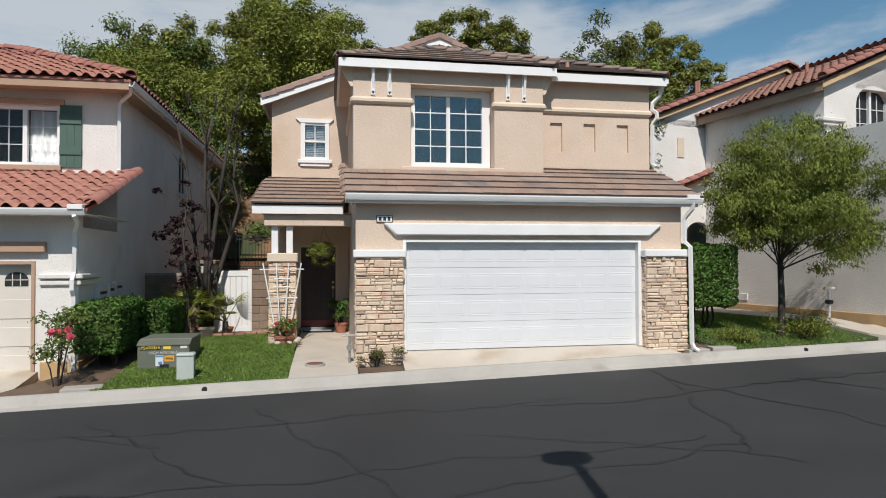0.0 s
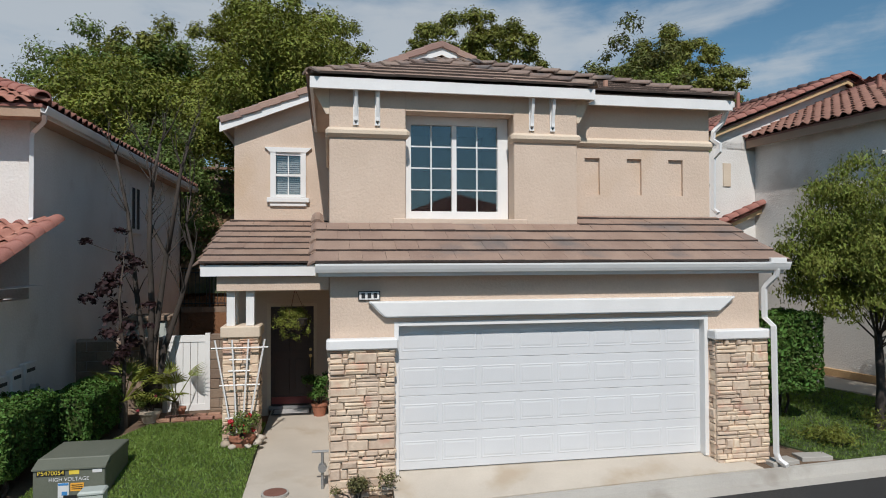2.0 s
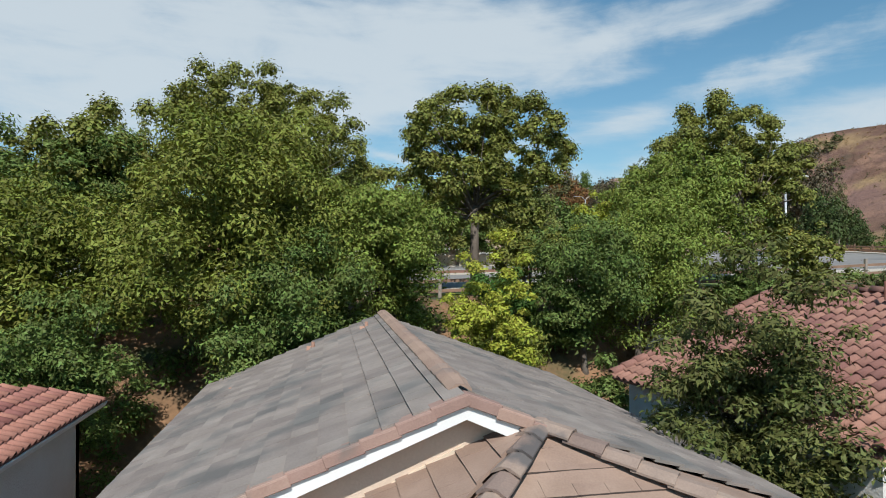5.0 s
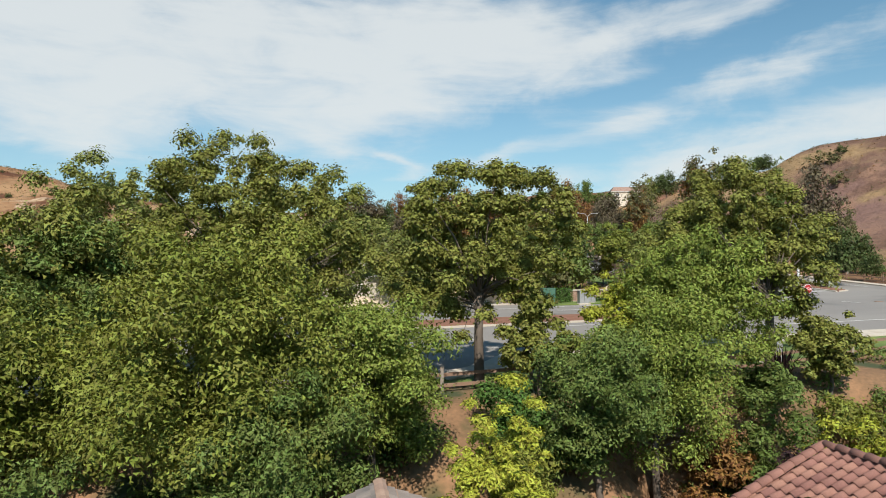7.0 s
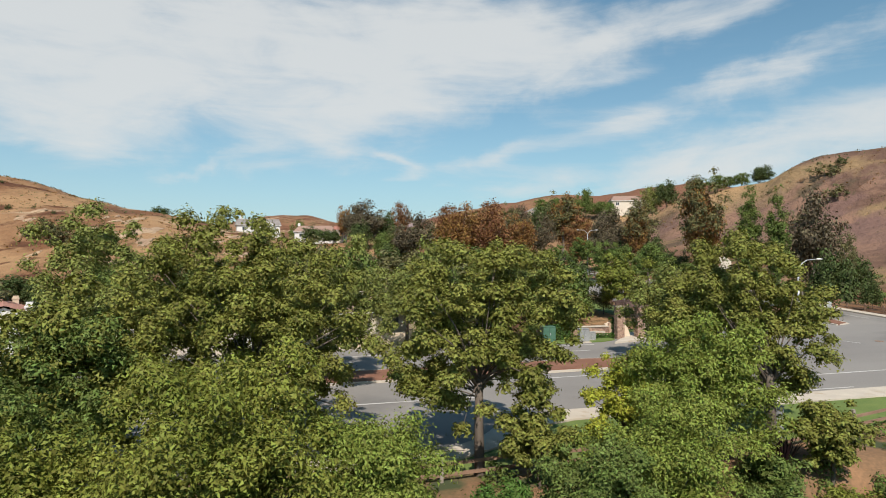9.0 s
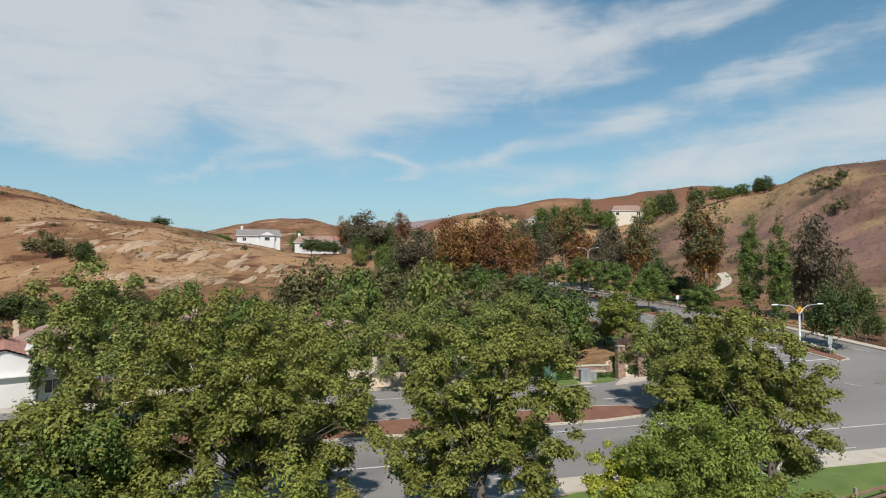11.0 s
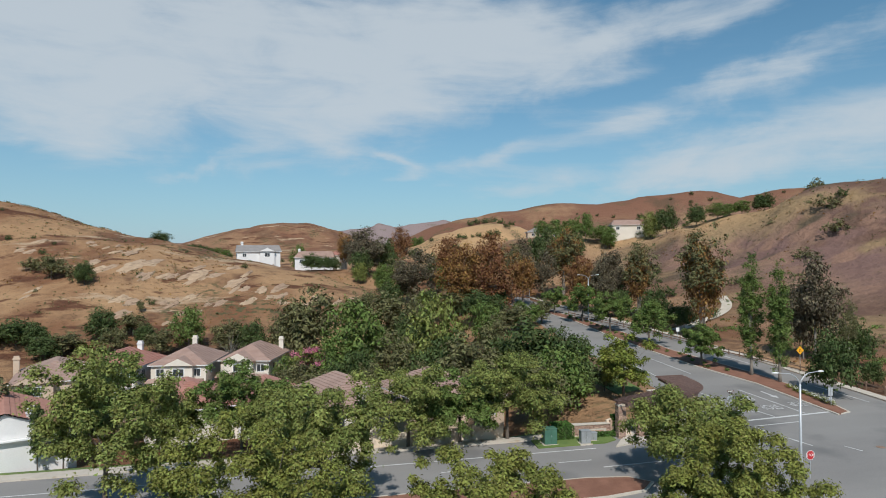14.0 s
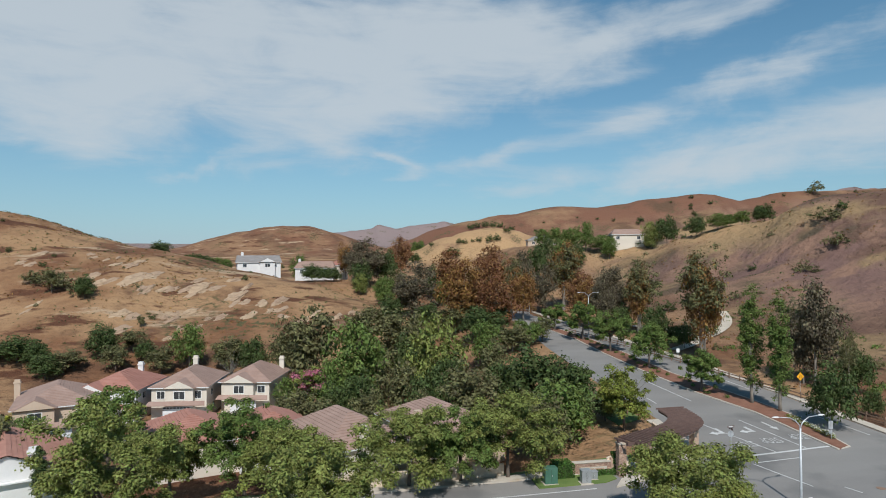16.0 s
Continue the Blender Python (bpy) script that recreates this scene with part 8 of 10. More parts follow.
plant_row("dark", [(35.6, 211.1, 0.84, 1.35), (11.8, 230.5, 0.82, 1.31), (22.0, 238.8, 0.94, 1.51), (20.3, 261.4, 0.94, 1.5), (-6.2, 244.0, 0.94, 0.79), (1.8, 240.6, 0.72, 0.61), (-1.4, 243.2, 0.64, 0.66), (4.2, 264.4, 0.7, 1.12), (23.1, 188.0, 0.68, 1.09), (71.2, 128.5, 0.6, 0.96), (71.8, 118.2, 0.44, 0.66), (67.4, 137.3, 0.53, 0.85), (78.7, 82.4, 0.53, 0.8), (62.5, 69.2, 0.64, 0.96), (71.1, 71.7, 0.3, 0.45), (134.1, 233.6, 0.96, 1.38), (137.4, 217.8, 0.77, 1.02), (158.6, 207.8, 0.75, 0.8), (157.9, 209.9, 0.51, 0.78), (95.3, 266.1, 0.7, 1.12)])
plant_row("dark", [(79.7, 233.4, 1.05, 1.68), (100.9, 246.9, 0.84, 1.35), (148.6, 479.9, 0.89, 1.43), (157.4, 478.3, 0.89, 1.43), (99.7, 509.3, 1.21, 1.05), (70.0, 514.7, 1.11, 0.92), (-68.0, 275.3, 0.88, 0.65), (-56.9, 281.5, 0.72, 0.54), (-52.9, 280.8, 0.81, 0.62), (-49.0, 278.1, 0.57, 0.55), (-68.6, 195.3, 0.65, 0.81), (-71.7, 162.6, 1.22, 0.73), (-66.6, 159.7, 0.65, 0.73), (-53.6, 163.4, 0.84, 0.97), (-16.9, 152.7, 0.69, 1.05), (-61.7, 152.8, 0.75, 0.71), (-76.0, 165.5, 0.8, 0.39), (-20.9, 157.6, 0.68, 0.75), (-42.9, 161.5, 0.54, 0.59), (35.4, 145.2, 1.31, 0.87)])
plant_row("dark", [(29.9, 90.3, 1.07, 1.07), (32.5, 82.8, 0.72, 0.93), (28.4, 77.5, 0.59, 0.72), (16.0, 98.0, 0.75, 1.2), (15.8, 128.5, 0.93, 1.49), (21.5, 109.1, 0.8, 1.28), (5.3, 104.0, 0.74, 1.19), (28.0, 95.8, 0.71, 0.88), (32.3, 76.8, 0.37, 0.53), (0.8, 106.8, 0.57, 0.91), (43.3, 159.0, 0.88, 0.61), (27.9, 175.0, 0.79, 0.71), (17.1, 179.0, 0.8, 1.08), (37.3, 173.3, 0.95, 0.51), (70.6, 120.5, 0.4, 0.6)])
plant_row("olive", [(22.8, 208.3, 0.94, 1.25), (-80.0, 202.5, 0.91, 0.75), (-49.5, 180.8, 0.27, 0.33), (-59.4, 156.4, 1.19, 0.52), (-47.4, 166.4, 0.84, 0.6), (-37.9, 154.5, 0.85, 0.66), (-23.7, 156.0, 0.97, 0.8), (-10.6, 151.6, 0.86, 0.97), (-48.3, 156.4, 0.81, 0.63), (-7.4, 138.7, 0.91, 1.6), (-3.5, 134.9, 1.54, 1.83), (16.4, 156.8, 1.83, 1.38), (32.5, 161.0, 1.47, 0.74), (37.1, 124.6, 0.96, 0.56), (28.1, 105.9, 0.66, 0.98), (20.3, 89.1, 1.15, 1.07), (11.4, 104.9, 0.99, 1.14), (5.8, 96.8, 0.65, 0.76), (9.7, 127.6, 1.0, 1.24), (13.2, 90.4, 0.51, 0.76)])
plant_row("olive", [(46.5, 133.1, 0.69, 0.58), (19.8, 139.9, 1.11, 1.53), (8.5, 165.3, 1.1, 1.13), (11.3, 175.0, 0.78, 0.83), (36.1, 78.1, 0.47, 0.39)])
plant_row("rust", [(33.8, 160.5, 0.96, 1.12), (69.4, 179.4, 0.82, 1.2), (51.4, 162.5, 0.66, 0.85), (6.5, 251.7, 0.56, 0.89), (70.6, 135.6, 0.5, 0.96), (70.6, 109.1, 0.63, 1.2), (62.8, 146.2, 0.51, 0.76)])
plant_row("russet", [(42.0, 157.0, 0.95, 1.04), (38.4, 200.3, 1.01, 1.02), (51.9, 197.8, 1.01, 1.16), (62.9, 150.3, 0.74, 0.92), (29.3, 259.8, 0.82, 1.16)])
plant_row("grey", [(24.6, 182.5, 1.26, 1.16), (59.8, 191.4, 0.82, 1.14), (67.3, 144.4, 0.71, 1.05), (40.5, 169.5, 0.77, 0.92), (60.5, 173.0, 0.77, 0.99), (14.4, 236.1, 1.32, 1.22), (9.3, 246.1, 0.75, 1.03), (69.7, 145.0, 0.77, 1.06), (63.7, 140.0, 0.56, 0.95), (75.5, 87.0, 0.75, 1.18), (75.1, 89.1, 0.43, 0.82)])
plant_row("tall", [(68.6, 177.5, 1.12, 1.02), (51.2, 172.6, 0.71, 0.84), (71.1, 135.5, 0.85, 0.92), (69.4, 108.3, 1.0, 1.06), (75.9, 80.9, 0.28, 0.53)])
plant_row("bush", [(84.9, 88.7, 0.92, 0.92), (107.7, 130.2, 1.32, 1.32), (391.1, 643.2, 2.2, 2.2), (129.9, 240.7, 0.93, 0.93), (128.2, 246.0, 0.83, 0.83), (79.3, 556.6, 1.63, 1.63), (87.6, 541.9, 1.35, 1.35), (109.3, 527.8, 1.57, 1.57), (113.9, 523.9, 1.56, 1.56), (120.2, 523.8, 1.08, 1.08), (125.4, 522.8, 1.56, 1.56), (133.6, 518.3, 2.15, 2.15), (140.2, 517.1, 2.15, 2.15), (151.3, 528.1, 1.96, 1.96), (157.4, 533.1, 1.61, 1.61), (163.8, 725.9, 2.33, 2.33), (172.2, 726.4, 2.67, 2.67), (179.9, 718.9, 2.65, 2.65), (142.6, 540.8, 2.0, 2.0), (196.2, 708.8, 2.29, 2.29)])
plant_row("bush", [(-89.6, 219.5, 0.72, 0.72), (-105.0, 232.3, 0.66, 0.66), (-89.3, 227.5, 0.47, 0.47), (-48.2, 185.8, 0.55, 0.55), (-30.6, 438.5, 0.95, 0.95), (87.6, 96.3, 0.74, 0.74), (86.7, 98.5, 0.66, 0.66), (162.0, 175.7, 1.18, 1.18), (158.3, 174.4, 0.81, 0.81)])
plant_row("pale", [(-88.0, 210.1, 2.29, 2.29), (-75.4, 201.8, 2.77, 2.77), (-71.0, 197.9, 1.96, 1.96), (-87.5, 209.0, 2.27, 2.27), (96.8, 122.0, 1.64, 1.64), (88.8, 120.5, 1.21, 1.21), (94.4, 95.1, 1.32, 1.32), (109.8, 156.2, 1.55, 1.55), (136.3, 162.4, 2.2, 2.2), (149.2, 164.0, 2.81, 2.81), (155.9, 175.9, 3.01, 3.01), (582.2, 677.0, 9.19, 9.19)])
rp = random.Random(9)
for k in range(40):
    plant(rp.choice(("bush", "pale", "pale")), rp.uniform(74, 150), rp.uniform(72, 190), rp.uniform(0.5, 1.2))
for k in range(40):
    plant(rp.choice(("bush", "pale", "pale", "pale")), rp.uniform(-150, -10), rp.uniform(160, 260), rp.uniform(0.3, 0.7))
for k in range(70):
    plant("bush", rp.uniform(180, 640), rp.uniform(600, 690), rp.uniform(0.8, 2.0))
for x, y in ((-40, 92), (-29, 88), (-6, 100), (-3, 92), (-44, 80), (-36, 74), (-10, 84), (24, 70), (28, 73)):
    plant(rp.choice(("green", "green", "olive")), x, y, rp.uniform(0.6, 0.95))

# low scrub and dry tufts all over the slopes, too small to pick apart
for name, label, mat, count, seed, size in (("scrub", "low dark scrub scattered over the dry hills", "leaf_dark", 5200, 611, 0.36), ("dry_brush", "dry brown brush scattered over the hills", "leaf_rust", 6400, 612, 0.36), ("sage_brush", "grey-green sage on the dry hills", "leaf_olive", 6400, 613, 0.34)):
    rng = np.random.default_rng(seed)
    x = np.where(rng.random(count) < 0.45, rng.uniform(-190, 20, count), rng.uniform(70, 300, count))
    y = np.where(x < 25, rng.uniform(160, 300, count), rng.uniform(66, 290, count))
    drift = np.sin(0.061 * x + 0.043 * y + seed) + np.sin(-0.037 * x + 0.09 * y + 2.0 * seed) + 0.8 * np.sin(0.15 * x - 0.11 * y)
    keep = (drift + rng.normal(0, 0.6, count) > 0.7) & ~((x > 40) & (x < 71) & (y < 200))
    x, y = x[keep], y[keep]
    per = 7
    n = len(x) * per
    spread = rng.uniform(0.3, 1.0, (len(x), 1))
    cx = np.repeat(x, per) + (rng.normal(0, 0.5, (len(x), per)) * spread).ravel()
    cy = np.repeat(y, per) + (rng.normal(0, 0.5, (len(x), per)) * spread).ravel()
    co = np.stack([cx, cy, ground_height(cx, cy) + rng.uniform(0.05, 0.5, n) * np.repeat(spread, per)], 1)
    out = unit(rng, n)
    out[:, 2] = abs(out[:, 2])
    tagged(put(name, quads(name, leaf_quads(rng, co, out, size, 0.8), M[mat]), None), label, "scrub", kind="stuff")

# denser low scrub beside the hillside road
rng = np.random.default_rng(620)
rows = []
for k in range(85):
    x, y = rng.uniform(71, 128), rng.uniform(66, 150)
    for m_ in range(4):
        a, b = x + rng.normal(0, 1.5), y + rng.normal(0, 1.5)
        rows.append((a, b, float(ground_height(a, b)) + 0.1, rng.uniform(0.5, 1.2), 0.6))
tagged(put("roadside_scrub", quads("roadside_scrub", crown(rng, rows, 14000, 0.32, 0.6), M["leaf_mid"]), None), "green and brown scrub on the roadside slope", "scrub", kind="stuff")

# ---- beside and on the wide road ----
M["rail_wood"] = material("weathered brown rail", (0.20, 0.122, 0.08), (0.30, 0.19, 0.13), 1.5, 25, 0.85, 0.004, 40, stretch=(0.3, 3, 3))
M["post_wood"] = material("grey weathered post", (0.22, 0.185, 0.15), (0.34, 0.295, 0.25), 2, 25, 0.9, 0.004, 40)
M["lamp_metal"] = material("galvanised lamp post", (0.46, 0.47, 0.48), (0.56, 0.57, 0.58), 3, 30, 0.45, metal=0.35)
M["stone_wall"] = material("pink-brown ledge stone", (0.30, 0.19, 0.14), (0.47, 0.33, 0.25), 5, 30, 0.92, 0.006, 40, piece=0.22)
M["sign_red"] = material("red sign face", (0.42, 0.02, 0.025), (0.50, 0.03, 0.035), 4, 30, 0.5)
M["sign_yellow"] = material("yellow sign face", (0.75, 0.34, 0.01), (0.82, 0.40, 0.02), 4, 30, 0.5)
M["pergola"] = material("dark brown painted timber", (0.105, 0.062, 0.052), (0.155, 0.095, 0.078), 2, 30, 0.75, 0.002, 60)
M["cabinet_green"] = material("green painted steel", (0.05, 0.13, 0.09), (0.075, 0.17, 0.12), 2, 30, 0.5)
M["petal"] = leaf("white rose petal", (0.62, 0.60, 0.54), (0.80, 0.79, 0.74), island=0.1)
M["petal_pink"] = leaf("pink blossom", (0.42, 0.13, 0.20), (0.55, 0.22, 0.28), island=0.2)


def gz(x, y):
    return float(height(x, y))


def rail_fence(label, pts, step=2.4, tall=1.05, post_mat="rail_wood", group=""):
    """Square posts with two rails between them along a line."""
    f = thing("rail_fence", label, "fence", group)
    spots = []
    for (ax, ay), (bx, by) in zip(pts, pts[1:]):
        n = max(1, round(math.hypot(bx - ax, by - ay) / step))
        spots += [(ax + (bx - ax) * i / n, ay + (by - ay) * i / n) for i in range(n)]
    spots.append(pts[-1])
    rnd = random.Random(len(spots))
    post = bpy.data.meshes.new("post")
    bm = boxes((-0.075, 0.075, -0.075, 0.075, -0.3, tall), bevel=0.012)
    bm.to_mesh(post)
    bm.free()
    post.materials.append(M[post_mat])
    for i, (x, y) in enumerate(spots):
        turn = math.degrees(math.atan2(pts[-1][1] - pts[0][1], pts[-1][0] - pts[0][0]))
        ob = put("post", post, None, f)
        ob.matrix_local = pose(x, y, gz(x, y) + 0.03, rnd.uniform(-1.5, 1.5), rnd.uniform(-1.5, 1.5), turn)
        if i + 1 < len(spots):
            u, v = spots[i + 1]
            for h in (0.42, 0.88):
                part("rail", beam(bmesh.new(), (x, y, gz(x, y) + h + rnd.uniform(-0.02, 0.02)), (u, v, gz(u, v) + h), 0.06, 0.15), M["rail_wood"], f)
    return f


rail_fence("weathered two-rail timber fence along the top of the bank", [(-60, 26.0), (5, 26.1), (9.2, 26.6), (21.3, 26.4), (27.3, 28.2), (40, 31.6), (60, 32.6)], 3.0, 1.15, "post_wood")
rail_fence("brown two-rail timber fence between road and hillside", [(69.9, 62), (69.6, 68.5), (67.9, 84), (65.4, 97), (64.2, 107), (60.8, 126), (56.6, 143)], 2.4, 1.1)
rail_fence("brown two-rail timber fence beside the pavement", [(40.9, 106), (39.9, 88.5), (40.2, 80)], 2.2, 1.1)
rail_fence("brown two-rail timber fence beside the hillside path", [(71.5, 127), (76, 136), (70, 146)], 2.4, 1.1)


def street_lamp(label, x, y, base, tall, arms, reach=2.4, group="street lamps"):
    lamp = thing("street_lamp", label, "street lamp", group, at=pose(x, y, base))
    part("base_plate", boxes((-0.22, 0.22, -0.22, 0.22, -0.3, 0.06), bevel=0.02), M["lamp_metal"], lamp)
    part("pole", tube(bmesh.new(), [(0, 0, 0), (0, 0, 0.4), (0, 0, tall - 1.0)], [0.13, 0.12, 0.085], 12), M["lamp_metal"], lamp, smooth=True)
    for turn in arms:
        c, s = math.cos(radians(turn)), math.sin(radians(turn))
        prof = ((0, -1.1), (0.12, -0.72), (0.45, -0.35), (0.95, -0.08), (reach - 0.35, 0.0))
        arm = part("arm", tube(bmesh.new(), [(c * r, s * r, tall + z) for r, z in prof], [0.055, 0.05, 0.045, 0.04, 0.035], 8), M["lamp_metal"], lamp, smooth=True)
        head = bmesh.new()
        rows = []
        for r, w, h in ((0, 0.05, 0.04), (0.12, 0.10, 0.07), (0.35, 0.15, 0.08), (0.58, 0.12, 0.05), (0.68, 0.05, 0.02)):
            rows.append([head.verts.new((c * (reach - 0.4 + r) - s * w * math.cos(a), s * (reach - 0.4 + r) + c * w * math.cos(a), tall + 0.01 + h * math.sin(a))) for a in (k * math.pi / 4 for k in range(8))])
        for p, q in zip(rows, rows[1:]):
            for k in range(8):
                head.faces.new((p[k], p[(k + 1) % 8], q[(k + 1) % 8], q[k]))
        head.faces.new(rows[0])
        head.faces.new(rows[-1])
        bmesh.ops.recalc_face_normals(head, faces=head.faces)
        part("lamp_head", head, M["white"], arm, "pale lamp head", smooth=True)
    return lamp


street_lamp("tall grey twin-armed street lamp at the crossing", 41.9, 49.7, 8.55, 8.4, (5, 175))
street_lamp("grey twin-armed street lamp on the far median", 58.2, 135, gz(58.2, 135), 10.4, (0, 180))
post_lamp = thing("street_lamp", "grey post lamp with an oval head near the street", "street lamp", "street lamps", at=pose(0.54, -10.5, -0.62))
part("pole", tube(bmesh.new(), [(0, 0, -0.2), (0, 0, 0.5), (0, 0, 5.75)], [0.11, 0.08, 0.06], 12), M["lamp_metal"], post_lamp, smooth=True)
oval = bmesh.new()
bmesh.ops.create_uvsphere(oval, u_segments=16, v_segments=10, radius=1.0)
for v in oval.verts:
    v.co = Vector((v.co.x * 0.30 - 0.05, v.co.y * 0.2, v.co.z * 0.2 + 5.82))
part("lamp_head", oval, M["lamp_metal"], post_lamp, smooth=True)

# signs
def sign_post(name, label, x, y, z, tall):
    s = thing(name, label, "road sign", "road signs", at=pose(x, y, z))
    part("post", tube(bmesh.new(), [(0, 0, -0.3), (0, 0, tall)], 0.035, 8), M["lamp_metal"], s)
    return s


def flat_poly(n, r, start, y0, y1, parent, mat, name, sx=1.0, zc=0.0, label=""):
    bm = bmesh.new()
    slab(bm, [(sx * r * math.cos(radians(start + 360 * i / n)), y0, zc + r * math.sin(radians(start + 360 * i / n))) for i in range(n)], (0, y1 - y0, 0))
    return part(name, bm, mat, parent, label)


stop = sign_post("stop_sign", "red octagonal stop sign with white border and letters", 40.2, 46.6, 8.55, 2.4)
flat_poly(8, 0.42, 22.5, -0.06, -0.04, stop, M["white"], "border", zc=2.05)
face = flat_poly(8, 0.385, 22.5, -0.068, -0.062, stop, M["sign_red"], "face", zc=2.05)
lettering("STOP", 0.32, M["white"], face, pose(0, -0.072, 2.05, 90))
warn = sign_post("lane_sign", "yellow diamond road-narrows sign on a thin post", 71.1, 85.0, 10.7, 2.9)
diamond = flat_poly(4, 0.66, 0, -0.06, -0.04, warn, M["sign_yellow"], "face", zc=2.5)
M["sign_black"] = material("black sign print", (0.015, 0.015, 0.015), (0.025, 0.025, 0.025), 4, 30, 0.6)
for s in (-1, 1):
    part("mark", slab(bmesh.new(), [(s * 0.20, -0.062, 2.25), (s * 0.12, -0.062, 2.25), (s * 0.06, -0.062, 2.72), (s * 0.13, -0.062, 2.78), (s * 0.13, -0.062, 2.6)], (0, -0.004, 0)), M["sign_black"], diamond)
note = sign_post("notice_sign", "small white notice sign beside the road", 65.6, 110.2, 12.3, 1.9)
part("face", boxes((-0.32, 0.32, -0.06, -0.04, 1.15, 1.9)), M["white"], note)
tall_sign = sign_post("street_name_sign", "street name blades and white sign on a thin post", 44.4, 63.4, 9.0, 3.4)
for z, turn in ((3.42, 8), (3.2, 82)):
    blade = part("blade", boxes((-0.45, 0.45, -0.012, 0.012, -0.11, 0.11), bevel=0.004), M["pergola"], tall_sign, "brown street name blade")
    blade.matrix_local = pose(0, 0, z, 0, 0, turn)
    part("mark", boxes((-0.32, 0.32, -0.016, -0.0125, -0.04, 0.04)), M["white"], blade, "unreadable white line of writing")
flat_poly(8, 0.38, 22.5, 0.04, 0.06, tall_sign, M["lamp_metal"], "sign_back", zc=2.6, label="bare back of a sign")
keep = sign_post("keep_right_sign", "grey backed sign on the tip of the median", 59.0, 65.4, 9.35, 2.6)
part("face", boxes((-0.3, 0.3, 0.04, 0.06, 1.5, 2.5)), M["lamp_metal"], keep)
part("lower_plate", boxes((-0.2, 0.2, 0.04, 0.06, 1.0, 1.4)), M["lamp_metal"], keep)
far_sign = thing("street_sign", "long white overhead name sign on a post", "road sign", "road signs", at=pose(56.2, 172.0, gz(56.2, 172)))
part("post", tube(bmesh.new(), [(0, 0, -0.3), (0, 0, 6.2)], 0.1, 8), M["lamp_metal"], far_sign)
part("face", boxes((-3.4, -0.4, -0.05, 0.05, 5.0, 5.7)), M["white"], far_sign)

# hydrant
hyd = thing("hydrant", "yellow fire hydrant on the pavement", "hydrant", at=pose(17.1, 34.2, gz(17.1, 34.2) + 0.16))
M["hydrant"] = material("faded yellow paint", (0.55, 0.36, 0.08), (0.66, 0.45, 0.12), 5, 40, 0.5)
part("barrel", tube(bmesh.new(), [(0, 0, -0.05), (0, 0, 0.05), (0, 0, 0.06), (0, 0, 0.62), (0, 0, 0.64), (0, 0, 0.70)], [0.19, 0.19, 0.13, 0.12, 0.17, 0.17], 14), M["hydrant"], hyd, smooth=True)
part("bonnet", tube(bmesh.new(), [(0, 0, 0.70), (0, 0, 0.80), (0, 0, 0.87), (0, 0, 0.94)], [0.15, 0.13, 0.05, 0.04], 14), M["hydrant"], hyd, smooth=True)
for a, b in (((-0.24, 0, 0.5), (0.24, 0, 0.5)), ((0, 0, 0.42), (0, -0.26, 0.42))):
    part("outlet", tube(bmesh.new(), [a, b], 0.075, 10), M["hydrant"], hyd)

# entrance wall, pillars and curved pergola
ent = thing("entrance_wall", "low ledge-stone entrance wall with worn unreadable lettering", "wall", at=pose(24.9, 61.9, 8.35))
part("core", boxes((0, 4.4, 0.0, 0.4, -0.4, 1.55)), M["stone_wall"], ent)
stones(ent, 0, 4.4, 0.0, 1.55, -0.002, 501, M["stone_wall"])
part("coping", boxes((-0.08, 4.48, -0.12, 0.48, 1.55, 1.68), bevel=0.02), M["concrete"], ent)
part("tablet", boxes((1.0, 3.9, -0.14, -0.09, 0.62, 1.15), bevel=0.01), M["concrete"], ent, "pale stone tablet")
part("mark", boxes((1.3, 1.9, -0.15, -0.14, 0.82, 1.0), (2.0, 2.5, -0.15, -0.14, 0.82, 1.0), (2.6, 3.6, -0.15, -0.14, 0.82, 1.0)), M["brown_trim"], ent, "unreadable line of brown writing")
for x0, x1, y0, y1, z in ((4.35, 4.95, -0.15, 0.55, 1.95), (-0.3, 0.15, -0.1, 0.5, 1.75)):
    part("end_pier", boxes((x0, x1, y0, y1, -0.4, z), bevel=0.03), M["stone_wall"], ent)
for k, (x, y) in enumerate(((29.9, 60.7), (32.0, 60.4), (41.4, 65.9), (42.2, 70.2), (35.0, 64.6), (38.4, 66.8))):
    z = gz(x, y)
    pil = thing("pillar", "square ledge-stone pillar under the pergola", "pillar", "pergola pillars", at=pose(x, y, z, 0, 0, 12 * (k > 1)))
    part("core", boxes((-0.36, 0.36, -0.36, 0.36, -0.5, 12.05 - z)), M["stone_wall"], pil)
    if k < 2:
        stones(pil, -0.4, 0.4, 0.0, 12.0 - z, -0.362, 510 + k, M["stone_wall"], depth=0.06)
        stones(pil, -0.4, 0.4, 0.0, 12.0 - z, -0.362, 520 + k, M["stone_wall"], facing=-1, depth=0.06)
    part("cap", boxes((-0.46, 0.46, -0.46, 0.46, 12.05 - z, 12.2 - z), bevel=0.02), M["concrete"], pil)
perg = thing("pergola", "curved dark brown timber pergola over the entrance", "pergola")


